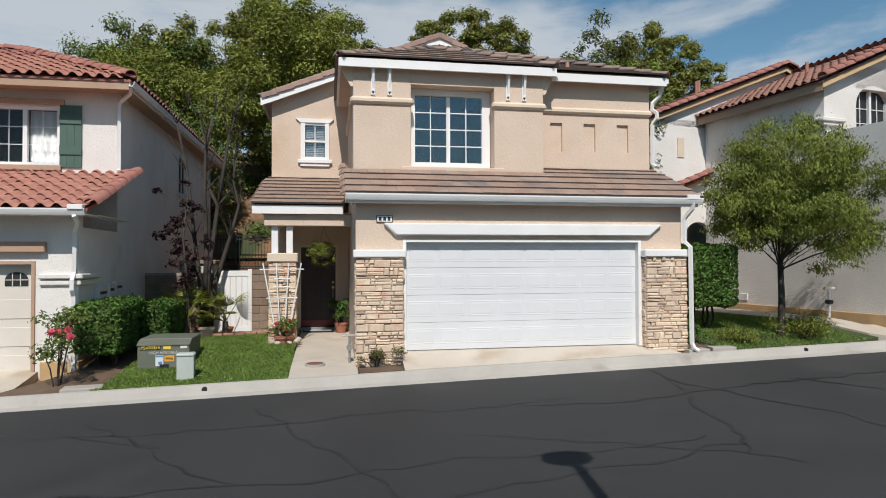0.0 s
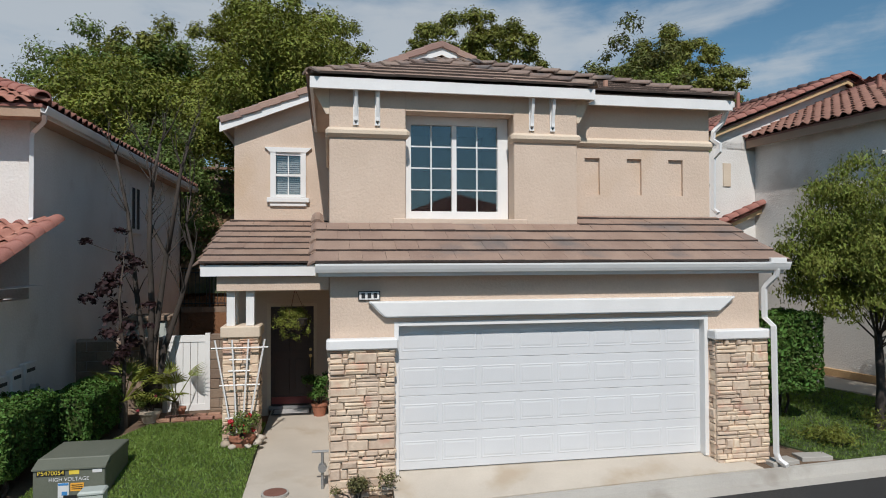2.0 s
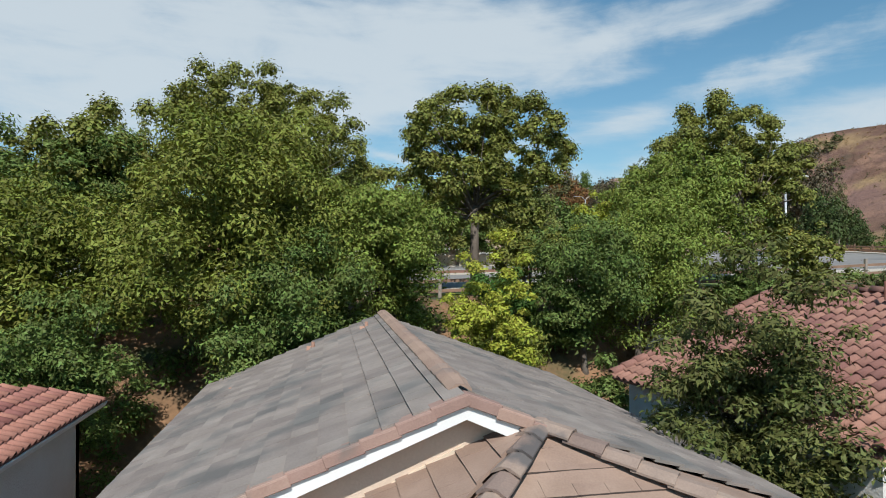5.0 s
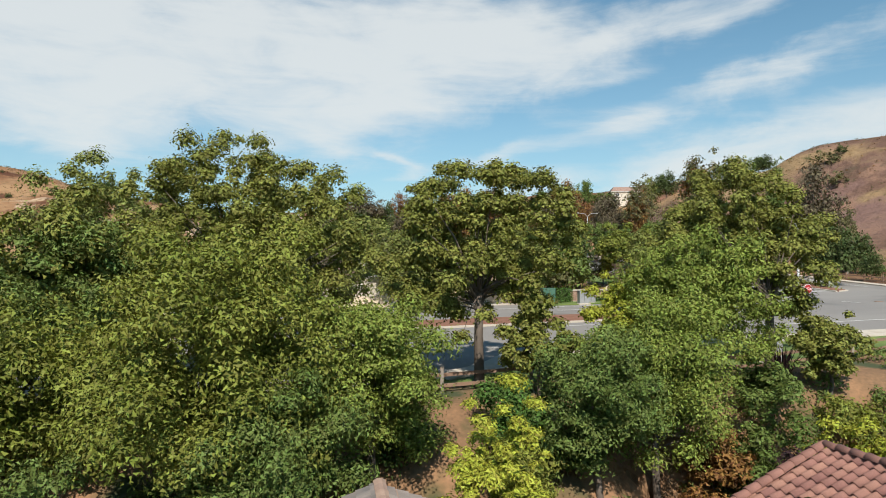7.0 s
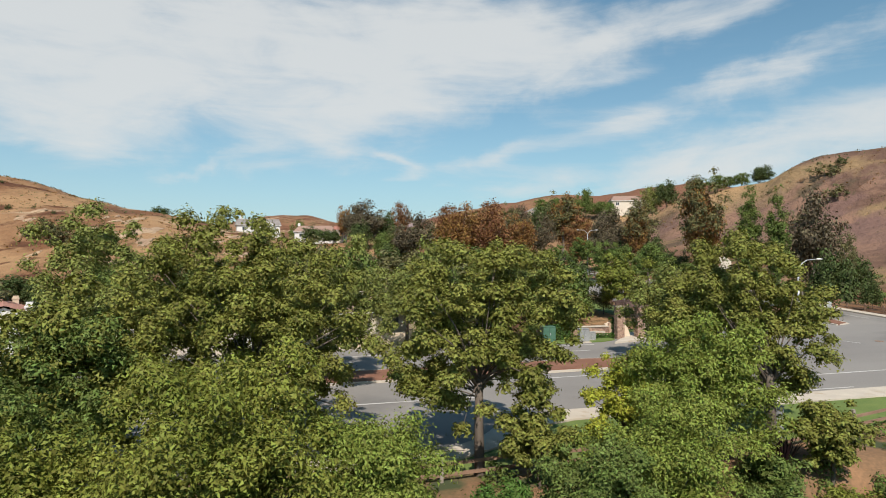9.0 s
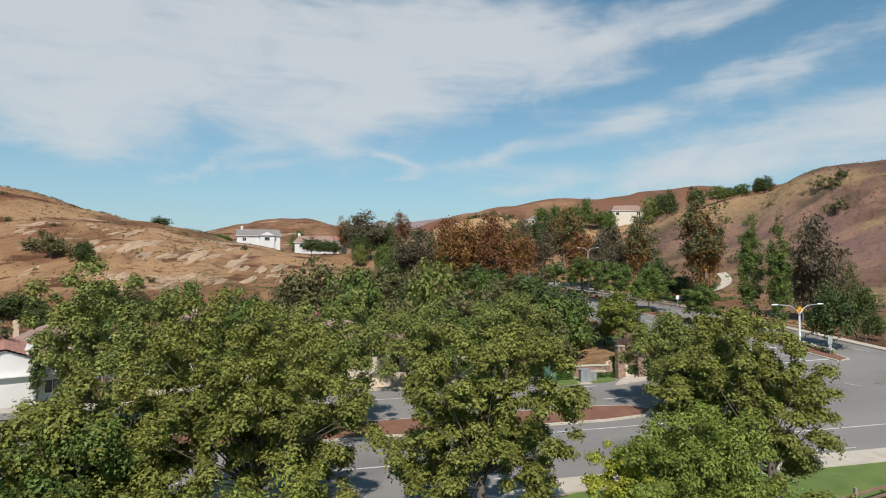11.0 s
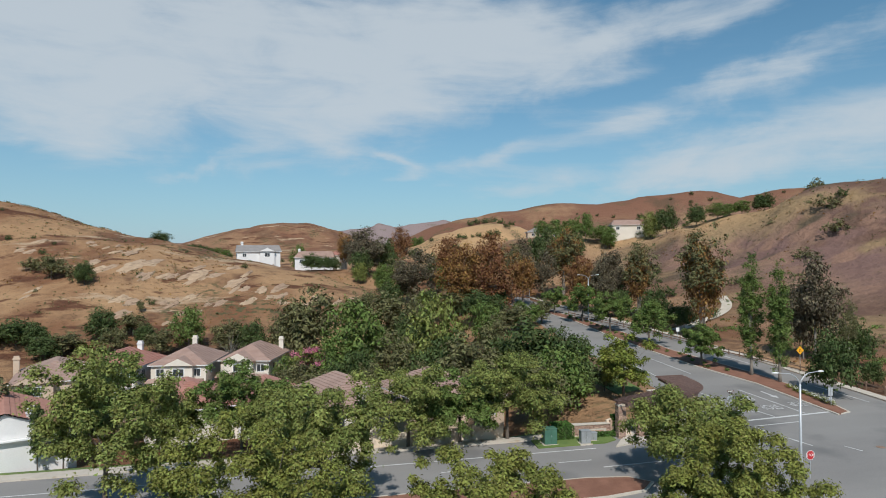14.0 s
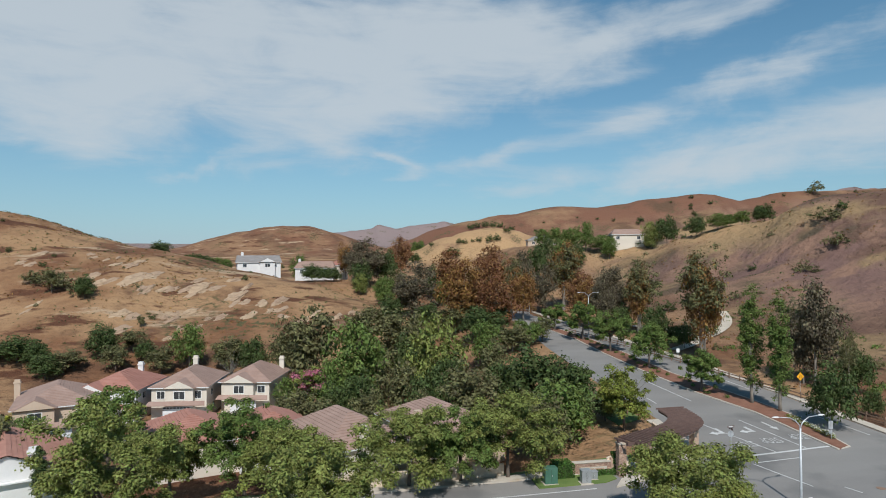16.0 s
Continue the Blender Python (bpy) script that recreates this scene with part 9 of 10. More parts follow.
def smooth_line(pts, n):
    """n points evenly along a line through pts, its corners rounded."""
    p = np.array(pts, float)
    s = np.r_[0, np.cumsum(np.hypot(*np.diff(p, axis=0).T))]
    t = np.linspace(0, s[-1], 200)
    q = np.stack([np.interp(t, s, p[:, 0]), np.interp(t, s, p[:, 1])], 1)
    pad = np.r_[np.repeat(q[:1], 20, 0), q, np.repeat(q[-1:], 20, 0)]
    q = np.stack([np.convolve(pad[:, i], np.ones(41) / 41, "valid") for i in (0, 1)], 1)
    q[0], q[-1] = p[0], p[-1]
    return q[np.linspace(0, 199, n).round().astype(int)]


outer = smooth_line([(29.8, 59.4), (32.8, 58.4), (40.8, 63.5), (42.6, 66.5), (43.5, 72.1)], 34)
inner = smooth_line([(29.4, 60.6), (31.0, 61.5), (37.5, 64.9), (40.0, 68.1), (40.4, 72.0)], 34)
for line in (outer, inner):
    for a, b in zip(line[:-1:3], line[3::3]):
        part("side_beam", beam(bmesh.new(), (a[0], a[1], 12.62), (b[0], b[1], 12.62), 0.10, 0.42), M["pergola"], perg)
for a, b in zip(outer, inner):
    d = Vector((a[0] - b[0], a[1] - b[1], 0)).normalized() * 0.35
    part("slat", beam(bmesh.new(), (a[0] + d.x, a[1] + d.y, 12.74), (b[0] - d.x, b[1] - d.y, 12.74), 0.09, 0.2), M["pergola"], perg)
low = thing("garden_wall", "low curved cream plaster wall under the pergola", "wall")
for a, b in zip(inner[9:-1:4], inner[13::4]):
    part("wall", beam(bmesh.new(), (a[0] - 0.5, a[1] + 0.6, gz(*a) + 1.3), (b[0] - 0.5, b[1] + 0.6, gz(*b) + 1.3), 0.25, 1.6), M["stucco_cream"], low)
butt = thing("buttress", "cream plaster buttress wall beside the pillar", "wall")
part("wall", slab(bmesh.new(), [(30.4, 61.0, 8.0), (31.6, 61.0, 8.0), (31.2, 61.0, 9.2), (30.5, 61.0, 11.3), (30.3, 61.0, 11.3)], (0, 0.3, 0)), M["stucco_cream"], butt)
part("wall", slab(bmesh.new(), [(29.0, 62.1, 8.0), (29.5, 62.1, 8.0), (29.5, 62.1, 10.4), (29.0, 62.1, 10.2)], (0, 0.3, 0)), M["stucco_cream"], butt)


def utility_box(label, x, y, w, d, h, mat, group=""):
    z = gz(x, y) + 0.05
    c = thing("utility_box", label, "utility box", group, at=pose(x, y, z))
    part("pad", boxes((-w / 2 - 0.15, w / 2 + 0.15, -d / 2 - 0.15, d / 2 + 0.15, -0.3, 0.08), bevel=0.02), M["concrete"], c)
    b = part("body", boxes((-w / 2, w / 2, -d / 2, d / 2, 0.08, h), bevel=0.03), M[mat], c)
    part("lid", boxes((-w / 2 - 0.03, w / 2 + 0.03, -d / 2 - 0.03, d / 2 + 0.03, h, h + 0.06), bevel=0.02), M[mat], c)
    part("door_seam", boxes((-0.012, 0.012, -d / 2 - 0.006, -d / 2 - 0.001, 0.2, h - 0.1)), M["sign_black"], b)
    part("handle", boxes((0.06, 0.09, -d / 2 - 0.04, -d / 2, h * 0.5, h * 0.62)), M["lamp_metal"], b)


M["grey_box"] = material("grey painted steel", (0.24, 0.25, 0.25), (0.31, 0.32, 0.32), 2, 30, 0.5)
utility_box("grey steel utility box beside the entrance wall", 25.5, 59.6, 1.0, 0.7, 1.3, "grey_box")
utility_box("low grey steel utility box on a concrete pad", 26.6, 60.4, 0.9, 0.6, 0.8, "grey_box")
utility_box("large green steel utility box beside the hedge", 22.0, 60.3, 1.3, 1.0, 1.6, "cabinet_green")
utility_box("pale grey signal box beyond the rail fence", 22.4, 27.9, 0.7, 0.6, 1.7, "grey_box")


def clipped_hedge(label, x0, x1, y0, y1, tall, leaves, seed, mat="leaf_hedge"):
    """Box of small leaves round a dark core."""
    rng = np.random.default_rng(seed)
    z = gz((x0 + x1) / 2, (y0 + y1) / 2)
    h = thing("hedge", label, "hedge")
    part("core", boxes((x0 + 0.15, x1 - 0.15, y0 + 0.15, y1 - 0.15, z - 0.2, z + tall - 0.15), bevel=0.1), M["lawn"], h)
    p = rng.uniform(-1, 1, (leaves, 3))
    ax = rng.integers(0, 3, leaves)
    p[np.arange(leaves), ax] = np.where(ax == 2, 1, np.sign(p[np.arange(leaves), ax])) * rng.uniform(0.93, 1.04, leaves)
    out = np.zeros((leaves, 3))
    out[np.arange(leaves), ax] = np.sign(p[np.arange(leaves), ax])
    co = np.stack([(x0 + x1) / 2 + p[:, 0] * (x1 - x0) / 2, (y0 + y1) / 2 + p[:, 1] * (y1 - y0) / 2, z + tall / 2 + p[:, 2] * tall / 2], 1)
    put("foliage", quads("foliage", leaf_quads(rng, co, out, 0.14), M[mat]), None, h)


clipped_hedge("dense clipped dark green hedge beside the entrance wall", 22.9, 24.9, 60.9, 63.0, 1.5, 3500, 531)
clipped_hedge("low clipped green hedge in front of the stone wall", 26.6, 29.4, 60.9, 61.5, 0.55, 1800, 532)
clipped_hedge("tall narrow ivy hedge against the pillar", 29.5, 30.2, 61.7, 62.4, 2.0, 1600, 533)
# verge lawns along the roads
M["verge"] = material("mown verge grass", (0.085, 0.14, 0.03), (0.15, 0.20, 0.05), 0.6, 12, 0.95)
draped("verge", [(-60, 63.8), (-60, 66.0), (26, 66.0), (34.2, 66.0), (34.2, 63.9)], M["verge"], 0.08, 2.5, "mown green verge")
draped("verge", [(20.5, 61.7), (29.0, 61.7), (29.0, 59.9), (27.5, 59.2), (20.5, 59.2)], M["verge"], 0.13, 2.5, "mown green verge before the entrance wall")
draped("verge", [(37, 76), (41.2, 78), (41.2, 100), (36, 100)], M["verge"], 0.08, 2.5, "mown green verge beside the pavement")
draped("verge", [(-60, 26.9), (-60, 28.15), (5.8, 28.25), (9.1, 30.1), (11.3, 32.5), (14, 33.5), (60, 34.0), (60, 33.0), (27.6, 28.9), (21, 27.1), (9, 27.2)], M["verge"], 0.08, 2.5, "mown green verge inside the rail fence")
draped("apron", [(31.0, 61.2), (29.4, 59.6), (28.0, 57.8), (36.5, 60.2), (36.5, 63.4), (33, 62.6)], M["concrete"], 0.19, 2.5, "curved concrete apron before the pillars")

# markings
stripe([(46.2, 62.9), (57.2, 63.7)], 0.32)
for pts in ([(53.3, 74.6), (54.2, 63.8)], [(46.9, 78.4), (48.0, 72), (50.0, 63.5)], [(46.9, 96), (46.7, 84)], [(51.6, 96), (52.2, 84)], [(63.9, 100), (64.6, 88)], [(64.2, 74), (64.9, 66)], [(45.1, 60.6), (45.8, 57.2), (46.6, 53.8)], [(49.4, 53), (49.9, 51.4)],
            [(30, 40.5), (62, 40.9)], [(-60, 40.2), (10, 40.3)], [(24.5, 53.0), (36, 53.4)], [(-60, 57.8), (26, 58.0)], [(16, 44.6), (30, 44.9)], [(45.4, 60.8), (51.5, 61.2)]):
    stripe(pts, 0.16)
for x in range(-56, 40, 11):
    stripe([(x, 35.6 + 1.0 * (x > 8)), (x + 3.2, 35.6 + 1.0 * (x > 8))], 0.13)
    if x < 24:
        stripe([(x, 55.0), (x + 3.2, 55.0)], 0.13)
for x, y, way in ((47.8, 71.0, 1), (51.8, 70.8, 1), (55.6, 71.6, 0)):
    bm = bmesh.new()
    if way:
        pts = [(0.15, 1.2), (0.15, -0.3), (-0.6, -0.3), (-0.6, 0.15), (-1.5, -0.55), (-0.6, -1.2), (-0.6, -0.75), (0.6, -0.75), (0.6, 1.2)]
    else:
        pts = [(-0.14, 1.7), (-0.14, -0.5), (-0.5, -0.5), (0, -1.7), (0.5, -0.5), (0.14, -0.5), (0.14, 1.7)]
    slab(bm, [(px, py, 0) for px, py in pts], (0, 0, 0.008))
    a = tagged(part("road_marking", bm, M["paint"]), "worn white turning arrow on the asphalt", "road marking", kind="structure")
    slope = math.degrees(math.atan(gz(x, y + 1) - gz(x, y)))
    a.matrix_world = pose(x, y, gz(x, y) + 0.05, slope)
for x, y in ((48.4, 66.4), (52.0, 66.9), (56.2, 67.4)):
    w = thing("road_lettering", "worn white letters painted on the asphalt", "road marking", "road letters", at=pose(x, y, gz(x, y) + 0.05, math.degrees(math.atan(gz(x, y + 1) - gz(x, y)))))
    lettering("STOP", 1.3, M["paint"], w, pose(0, 0, 0.006, 0, 0, 180) @ Matrix.Diagonal((0.82, 1.9, 1, 1)))
cover = bmesh.new()
tube(cover, [(0, 0, -0.05), (0, 0, 0.01)], 0.4, 20)
tagged(part("manhole_cover", cover, M["rail_wood"]), "rusty brown manhole cover in the road", "manhole cover").matrix_world = pose(52.5, 52, gz(52.5, 52) + 0.03)

# plants by the road
rng = np.random.default_rng(550)
for k in range(11):
    x, y = 60.1 - 0.09 * k + rng.uniform(-0.3, 0.3), 73.4 - 0.78 * k
    rose = thing("rose_bush", "low green bush with white flowers on the median", "shrub", "median flowers", at=pose(x, y, gz(x, y) + 0.15))
    rows = [(rng.uniform(-0.3, 0.3), rng.uniform(-0.3, 0.3), rng.uniform(0.1, 0.35), 0.3, 0.8) for _ in range(6)]
    put("foliage", quads("foliage", crown(rng, rows, 260, 0.14), M["leaf_pale"]), None, rose)
    put("blossom", quads("blossom", crown(rng, [(a, b, c + 0.12, r, f) for a, b, c, r, f in rows], 16 + 6 * k, 0.13, 0.9), M["petal"]), None, rose, "white blossom")
for k in range(26):
    x = 57.2 + rng.uniform(-1.0, 1.0)
    y = 84 + k * 2.4
    low_plant = thing("low_shrub", "small dull green shrub in the median mulch", "shrub", "median shrubs", at=pose(x - 0.02 * (y - 84), y, gz(x, y) + 0.15))
    put("foliage", quads("foliage", crown(rng, [(rng.uniform(-0.3, 0.3), rng.uniform(-0.3, 0.3), 0.15, 0.35, 0.8) for _ in range(4)], 90, 0.22), M["leaf_mid"]), None, low_plant)
# spiky flax plant below the fence
flax = thing("flax_plant", "dark bronze flax plant with long spiky blades", "plant", at=pose(20.3, 24.6, gz(20.3, 24.6)))
blades = []
for k in range(90):
    a, lean, ln = rng.uniform(0, 6.28), rng.uniform(0.1, 0.9), rng.uniform(1.1, 2.0)
    d = np.array([math.cos(a) * lean, math.sin(a) * lean, 1.0])
    d /= np.linalg.norm(d)
    side = np.array([-math.sin(a), math.cos(a), 0]) * 0.035
    p0, p1 = np.array([math.cos(a) * 0.1, math.sin(a) * 0.1, 0]), d * ln * 0.6
    p2 = d * ln + np.array([0, 0, -0.25 * lean])
    blades += [[p0 - side, p0 + side, p1 + side, p1 - side], [p1 - side, p1 + side, p2 + side * 0.15, p2 - side * 0.15]]
put("blade", quads("blade", np.array(blades), M["leaf_purple"]), None, flax)

# ---- in the valley ----
M["lane"] = material("grey lane asphalt", (0.11, 0.11, 0.11), (0.15, 0.15, 0.15), 0.4, 10, 0.9)
draped("lane", [(-24.1, 107.6), (-23.5, 111.4), (-64.2, 109.7), (-64.2, 104.4), (-22.5, 104.7), (-20.9, 90.0), (-15.5, 90.0), (-16.3, 105.5), (-8.6, 108.1), (-8.6, 112.0), (-17.7, 111.8)], M["lane"], 0.06, 2.5, "grey asphalt lane between the houses")
for x, y, t in ((-24.9, 115.8, -6), (-13.9, 117.2, -12), (-36.9, 115.0, -8)):
    c, s = math.cos(radians(t)), math.sin(radians(t))
    draped("driveway", [(x + c * px - s * py, y + s * px + c * py) for px, py in ((-2.6, -4.4), (2.6, -4.4), (2.6, 3.4), (-2.6, 3.4))], M["concrete"], 0.08, 2.5, "pale concrete driveway")


def pickup(label, x, y, turn, paint, cab=True):
    """A small pickup, nose towards -y before it is turned."""
    car = thing("car", label, "car", "parked cars", at=pose(x, y, gz(x, y) + 0.08, 0, 0, turn))
    prof = [(-2.6, 0.45), (-2.65, 0.75), (-2.5, 0.98), (-1.2, 1.08), (-0.55, 1.72), (0.75, 1.75), (0.95, 1.1), (2.55, 1.08), (2.6, 0.5)]
    if not cab:
        prof = [(-2.2, 0.4), (-2.25, 0.7), (-2.1, 0.86), (-1.1, 0.95), (-0.4, 1.42), (1.0, 1.45), (1.7, 1.0), (2.2, 0.95), (2.25, 0.45)]
    bm = slab(bmesh.new(), [(-0.9, py, pz) for py, pz in prof], (1.8, 0, 0))
    bmesh.ops.bevel(bm, geom=bm.edges[:], offset=0.06, segments=2, affect="EDGES", clamp_overlap=True)
    part("body", bm, M[paint], car, smooth=False)
    top = prof[4][1], prof[3][1]
    part("windscreen", slab(bmesh.new(), [(-0.72, prof[3][0] + 0.02, top[1] + 0.03), (0.72, prof[3][0] + 0.02, top[1] + 0.03), (0.66, prof[4][0] - 0.06, top[0] - 0.04), (-0.66, prof[4][0] - 0.06, top[0] - 0.04)], (0, -0.03, 0.02)), M["black"], car)
    for s in (-1, 1):
        part("side_window", slab(bmesh.new(), [(s * 0.905, prof[3][0] + 0.35, 1.1), (s * 0.905, prof[6][0] - 0.15, 1.1), (s * 0.905, prof[5][0] - 0.1, prof[5][1] - 0.12), (s * 0.905, prof[4][0] + 0.1, prof[5][1] - 0.12)], (s * 0.01, 0, 0)), M["black"], car)
        for wy in (prof[0][0] + 0.85, prof[-1][0] - 0.9):
            wheel = part("wheel", tube(bmesh.new(), [(s * 0.72, wy, 0.34), (s * 0.93, wy, 0.34)], 0.34, 18), M["sign_black"], car)
            part("rim", tube(bmesh.new(), [(s * 0.925, wy, 0.34), (s * 0.945, wy, 0.34)], 0.2, 12), M["lamp_metal"], wheel)
        part("headlight", boxes((s * 0.5, s * 0.85, prof[1][0] - 0.03, prof[1][0] + 0.1, 0.68, 0.84), bevel=0.02), M["lamp_metal"], car)


M["car_white"] = material("white car paint", (0.72, 0.72, 0.72), (0.78, 0.78, 0.78), 2, 20, 0.25)
M["car_silver"] = material("silver car paint", (0.30, 0.31, 0.33), (0.36, 0.37, 0.39), 2, 20, 0.25, metal=0.6)

pickup("white pickup truck parked before the garage", -20.6, 113.2, 12, "car_white")
pickup("white car parked on the driveway", -13.1, 114.8, -12, "car_white", False)
pickup("dark car parked beside the lane", -49.2, 105.8, 80, "car_silver", False)
myrtle = tree("crape_myrtle", "rounded green tree with patches of pink blossom", -3.4, 116.0, 12.4, 8.6, 4200, 0.42, "leaf_across", 560, 0.1, 60, radius=0.14, r=0.8, narrow=0.8)
blossom_rng = np.random.default_rng(562)
put("blossom", leafy("blossom", blossom_rng, [(blossom_rng.normal(0.5, 2.0), blossom_rng.normal(-1.2, 1.6), blossom_rng.uniform(5.2, 9.0), 0.9, 0.8) for _ in range(26)], 1500, 0.3, 0.9, M["petal_pink"]), None, myrtle, "dusty pink blossom")
tree("bare_tree", "leafless pale birch between the houses", -19.7, 134.9, 14.1, 6.0, 350, 0.3, "leaf_olive", 561, 0.2, 60, bark="trunk_pale", radius=0.15, limbs=55, r=0.5)
palm_v = thing("palm_tree", "yellow-green feather palm beside the lane", "palm tree", at=pose(-48.8, 107.7, gz(-48.8, 107.7)))
part("trunk", tube(bmesh.new(), [(0, 0, -0.3), (0.05, 0, 2.0), (0, 0.05, 4.2)], [0.22, 0.17, 0.16], 10), M["trunk"], palm_v, smooth=True)
frond = []
for k in range(26):
    a, rise_ = rng.uniform(0, 6.28), rng.uniform(0.1, 1.3)
    for i in range(16):
        t = i / 15
        r = 2.6 * t
        c0 = np.array([math.cos(a) * r, math.sin(a) * r, 4.2 + rise_ * 1.6 * t - 2.2 * t * t])
        for s in (-1, 1):
            tip = c0 + s * np.array([-math.sin(a), math.cos(a), -0.5]) * 0.5 * (1 - 0.6 * t) + np.array([math.cos(a), math.sin(a), 0]) * 0.2
            wv = np.array([math.cos(a), math.sin(a), 0]) * 0.06
            frond.append([c0 - wv, c0 + wv, tip + wv * 0.4, tip - wv * 0.4])
put("frond", quads("frond", np.array(frond), M["leaf_yellow"]), None, palm_v)
# cream wall along the far pavement
fw = thing("boundary_wall", "long cream plastered boundary wall with piers", "wall")
for k in range(6):
    x = -1 + k * 3.2
    z = gz(x + 1.6, 63.9)
    part("panel", boxes((x, x + 3.2, 63.85, 64.05, z - 0.5, z + 1.5)), M["stucco_cream"], fw)
    part("pier", boxes((x - 0.22, x + 0.22, 63.75, 64.15, z - 0.5, z + 1.75), bevel=0.03), M["stucco_cream"], fw)
# pale footpaths on the slopes
M["trail"] = material("pale trodden earth", (0.44, 0.37, 0.29), (0.56, 0.49, 0.39), 0.5, 6, 0.97)


def trail(pts, width, label):
    poly = []
    for s in (1, -1):
        side = []
        for i, (x, y) in enumerate(pts):
            (ax, ay), (bx, by) = pts[max(i - 1, 0)], pts[min(i + 1, len(pts) - 1)]
            d = Vector((bx - ax, by - ay)).normalized()
            side.append((x - s * d.y * width / 2, y + s * d.x * width / 2))
        poly.append(side)
    bm = bmesh.new()
    rows = [[bm.verts.new((x, y, float(ground_height(x, y)) + 0.3)) for x, y in side] for side in poly]
    for i in range(len(pts) - 1):
        bm.faces.new((rows[0][i], rows[0][i + 1], rows[1][i + 1], rows[1][i]))
    bmesh.ops.recalc_face_normals(bm, faces=bm.faces)
    tagged(part("path", bm, M["trail"]), label, "path", kind="structure")


trail(smooth_line([(69.0, 117.2), (76, 122), (81.0, 127.2), (90, 134), (97.4, 140.6), (101.3, 149.4)], 30).tolist(), 2.4, "pale concrete footpath up the slope")
trail(smooth_line([(81.0, 127.2), (81.8, 135.5), (79.5, 142.1), (73, 147)], 20).tolist(), 2.0, "pale footpath behind the trees")

# sandstone outcrops on the dry hill
M["sandstone"] = material("pale sandstone", (0.31, 0.208, 0.132), (0.42, 0.298, 0.20), 0.6, 5, 0.95, 0.06, 3.0, island=0.12, stain=(0.25, 0.17, 0.11), stain_scale=0.5, stain_at=0.55)
rnd = random.Random(571)
rock_v, rock_f = [], []
ico = bmesh.new()
bmesh.ops.create_icosphere(ico, subdivisions=3, radius=1.0)
ico_v = np.array([tuple(v.co) for v in ico.verts])
ico_f = [tuple(v.index for v in f.verts) for f in ico.faces]
ico.free()
SPOTS = [(-53, 183, 6), (-67.6, 209, 7), (-43, 187, 5), (-26.6, 198.6, 7), (-36.8, 205, 8), (-19.9, 189.6, 6), (7, 187.8, 5), (-43.8, 211, 8), (-65, 224, 6), (-32, 184.6, 5), (-16, 196.4, 7), (-43.6, 177, 3), (-56, 212, 9), (-83, 193, 4), (-2, 190, 5), (-50, 200, 6), (-9, 186, 4), (-75, 232, 5), (-92, 226, 5), (-30, 213, 5)]
for sx, sy, size in SPOTS:
    for k in range(4):
        x, y = sx + rnd.uniform(-5, 5), sy + rnd.uniform(-5, 5)
        ln, w, h = size * rnd.uniform(0.25, 0.62), size * rnd.uniform(0.14, 0.3), rnd.uniform(0.5, 1.1)
        a = radians(52 + rnd.uniform(-14, 14))
        ph = rnd.uniform(0, 9)
        p = ico_v.copy()
        p *= (1 + 0.22 * np.sin(3.1 * p[:, :1] + ph) * np.sin(2.7 * p[:, 1:2] - ph) + 0.12 * np.sin(7 * p[:, 1:2] + 5 * p[:, 2:] + ph) + 0.07 * np.sin(13 * p[:, :1] - 9 * p[:, 1:2] + ph))
        px, py = p[:, 0] * ln, p[:, 1] * w
        X_, Y_ = x + px * math.cos(a) - py * math.sin(a), y + px * math.sin(a) + py * math.cos(a)
        Z_ = ground_height(X_, Y_) + p[:, 2] * h * 0.8 - 0.25
        base = len(rock_v)
        rock_v += np.stack([X_, Y_, Z_], 1).tolist()
        rock_f += [tuple(base + i for i in f) for f in ico_f]
rock = bpy.data.meshes.new("outcrop")
rock.from_pydata(rock_v, [], rock_f)
tagged(put("outcrop", rock, M["sandstone"]), "pale sandstone outcrops on the dry hillside", "rocks", kind="stuff")

# ---- houses below and on the hills ----
M["far_wall_tan"] = material("far tan stucco", (0.50, 0.38, 0.28), (0.58, 0.45, 0.34), 0.5, 8, 0.92)
M["far_wall_cream"] = material("far cream stucco", (0.62, 0.55, 0.46), (0.70, 0.63, 0.54), 0.5, 8, 0.92)
M["far_wall_white"] = material("far white stucco", (0.66, 0.64, 0.62), (0.75, 0.73, 0.71), 0.5, 8, 0.92)
M["far_pane"] = material("far dark window", (0.03, 0.035, 0.04), (0.06, 0.065, 0.07), 2, 10, 0.15)
M["roof_grey"] = material("far grey tile", (0.22, 0.20, 0.19), (0.30, 0.275, 0.26), 0.7, 12, 0.9, island=0.1)


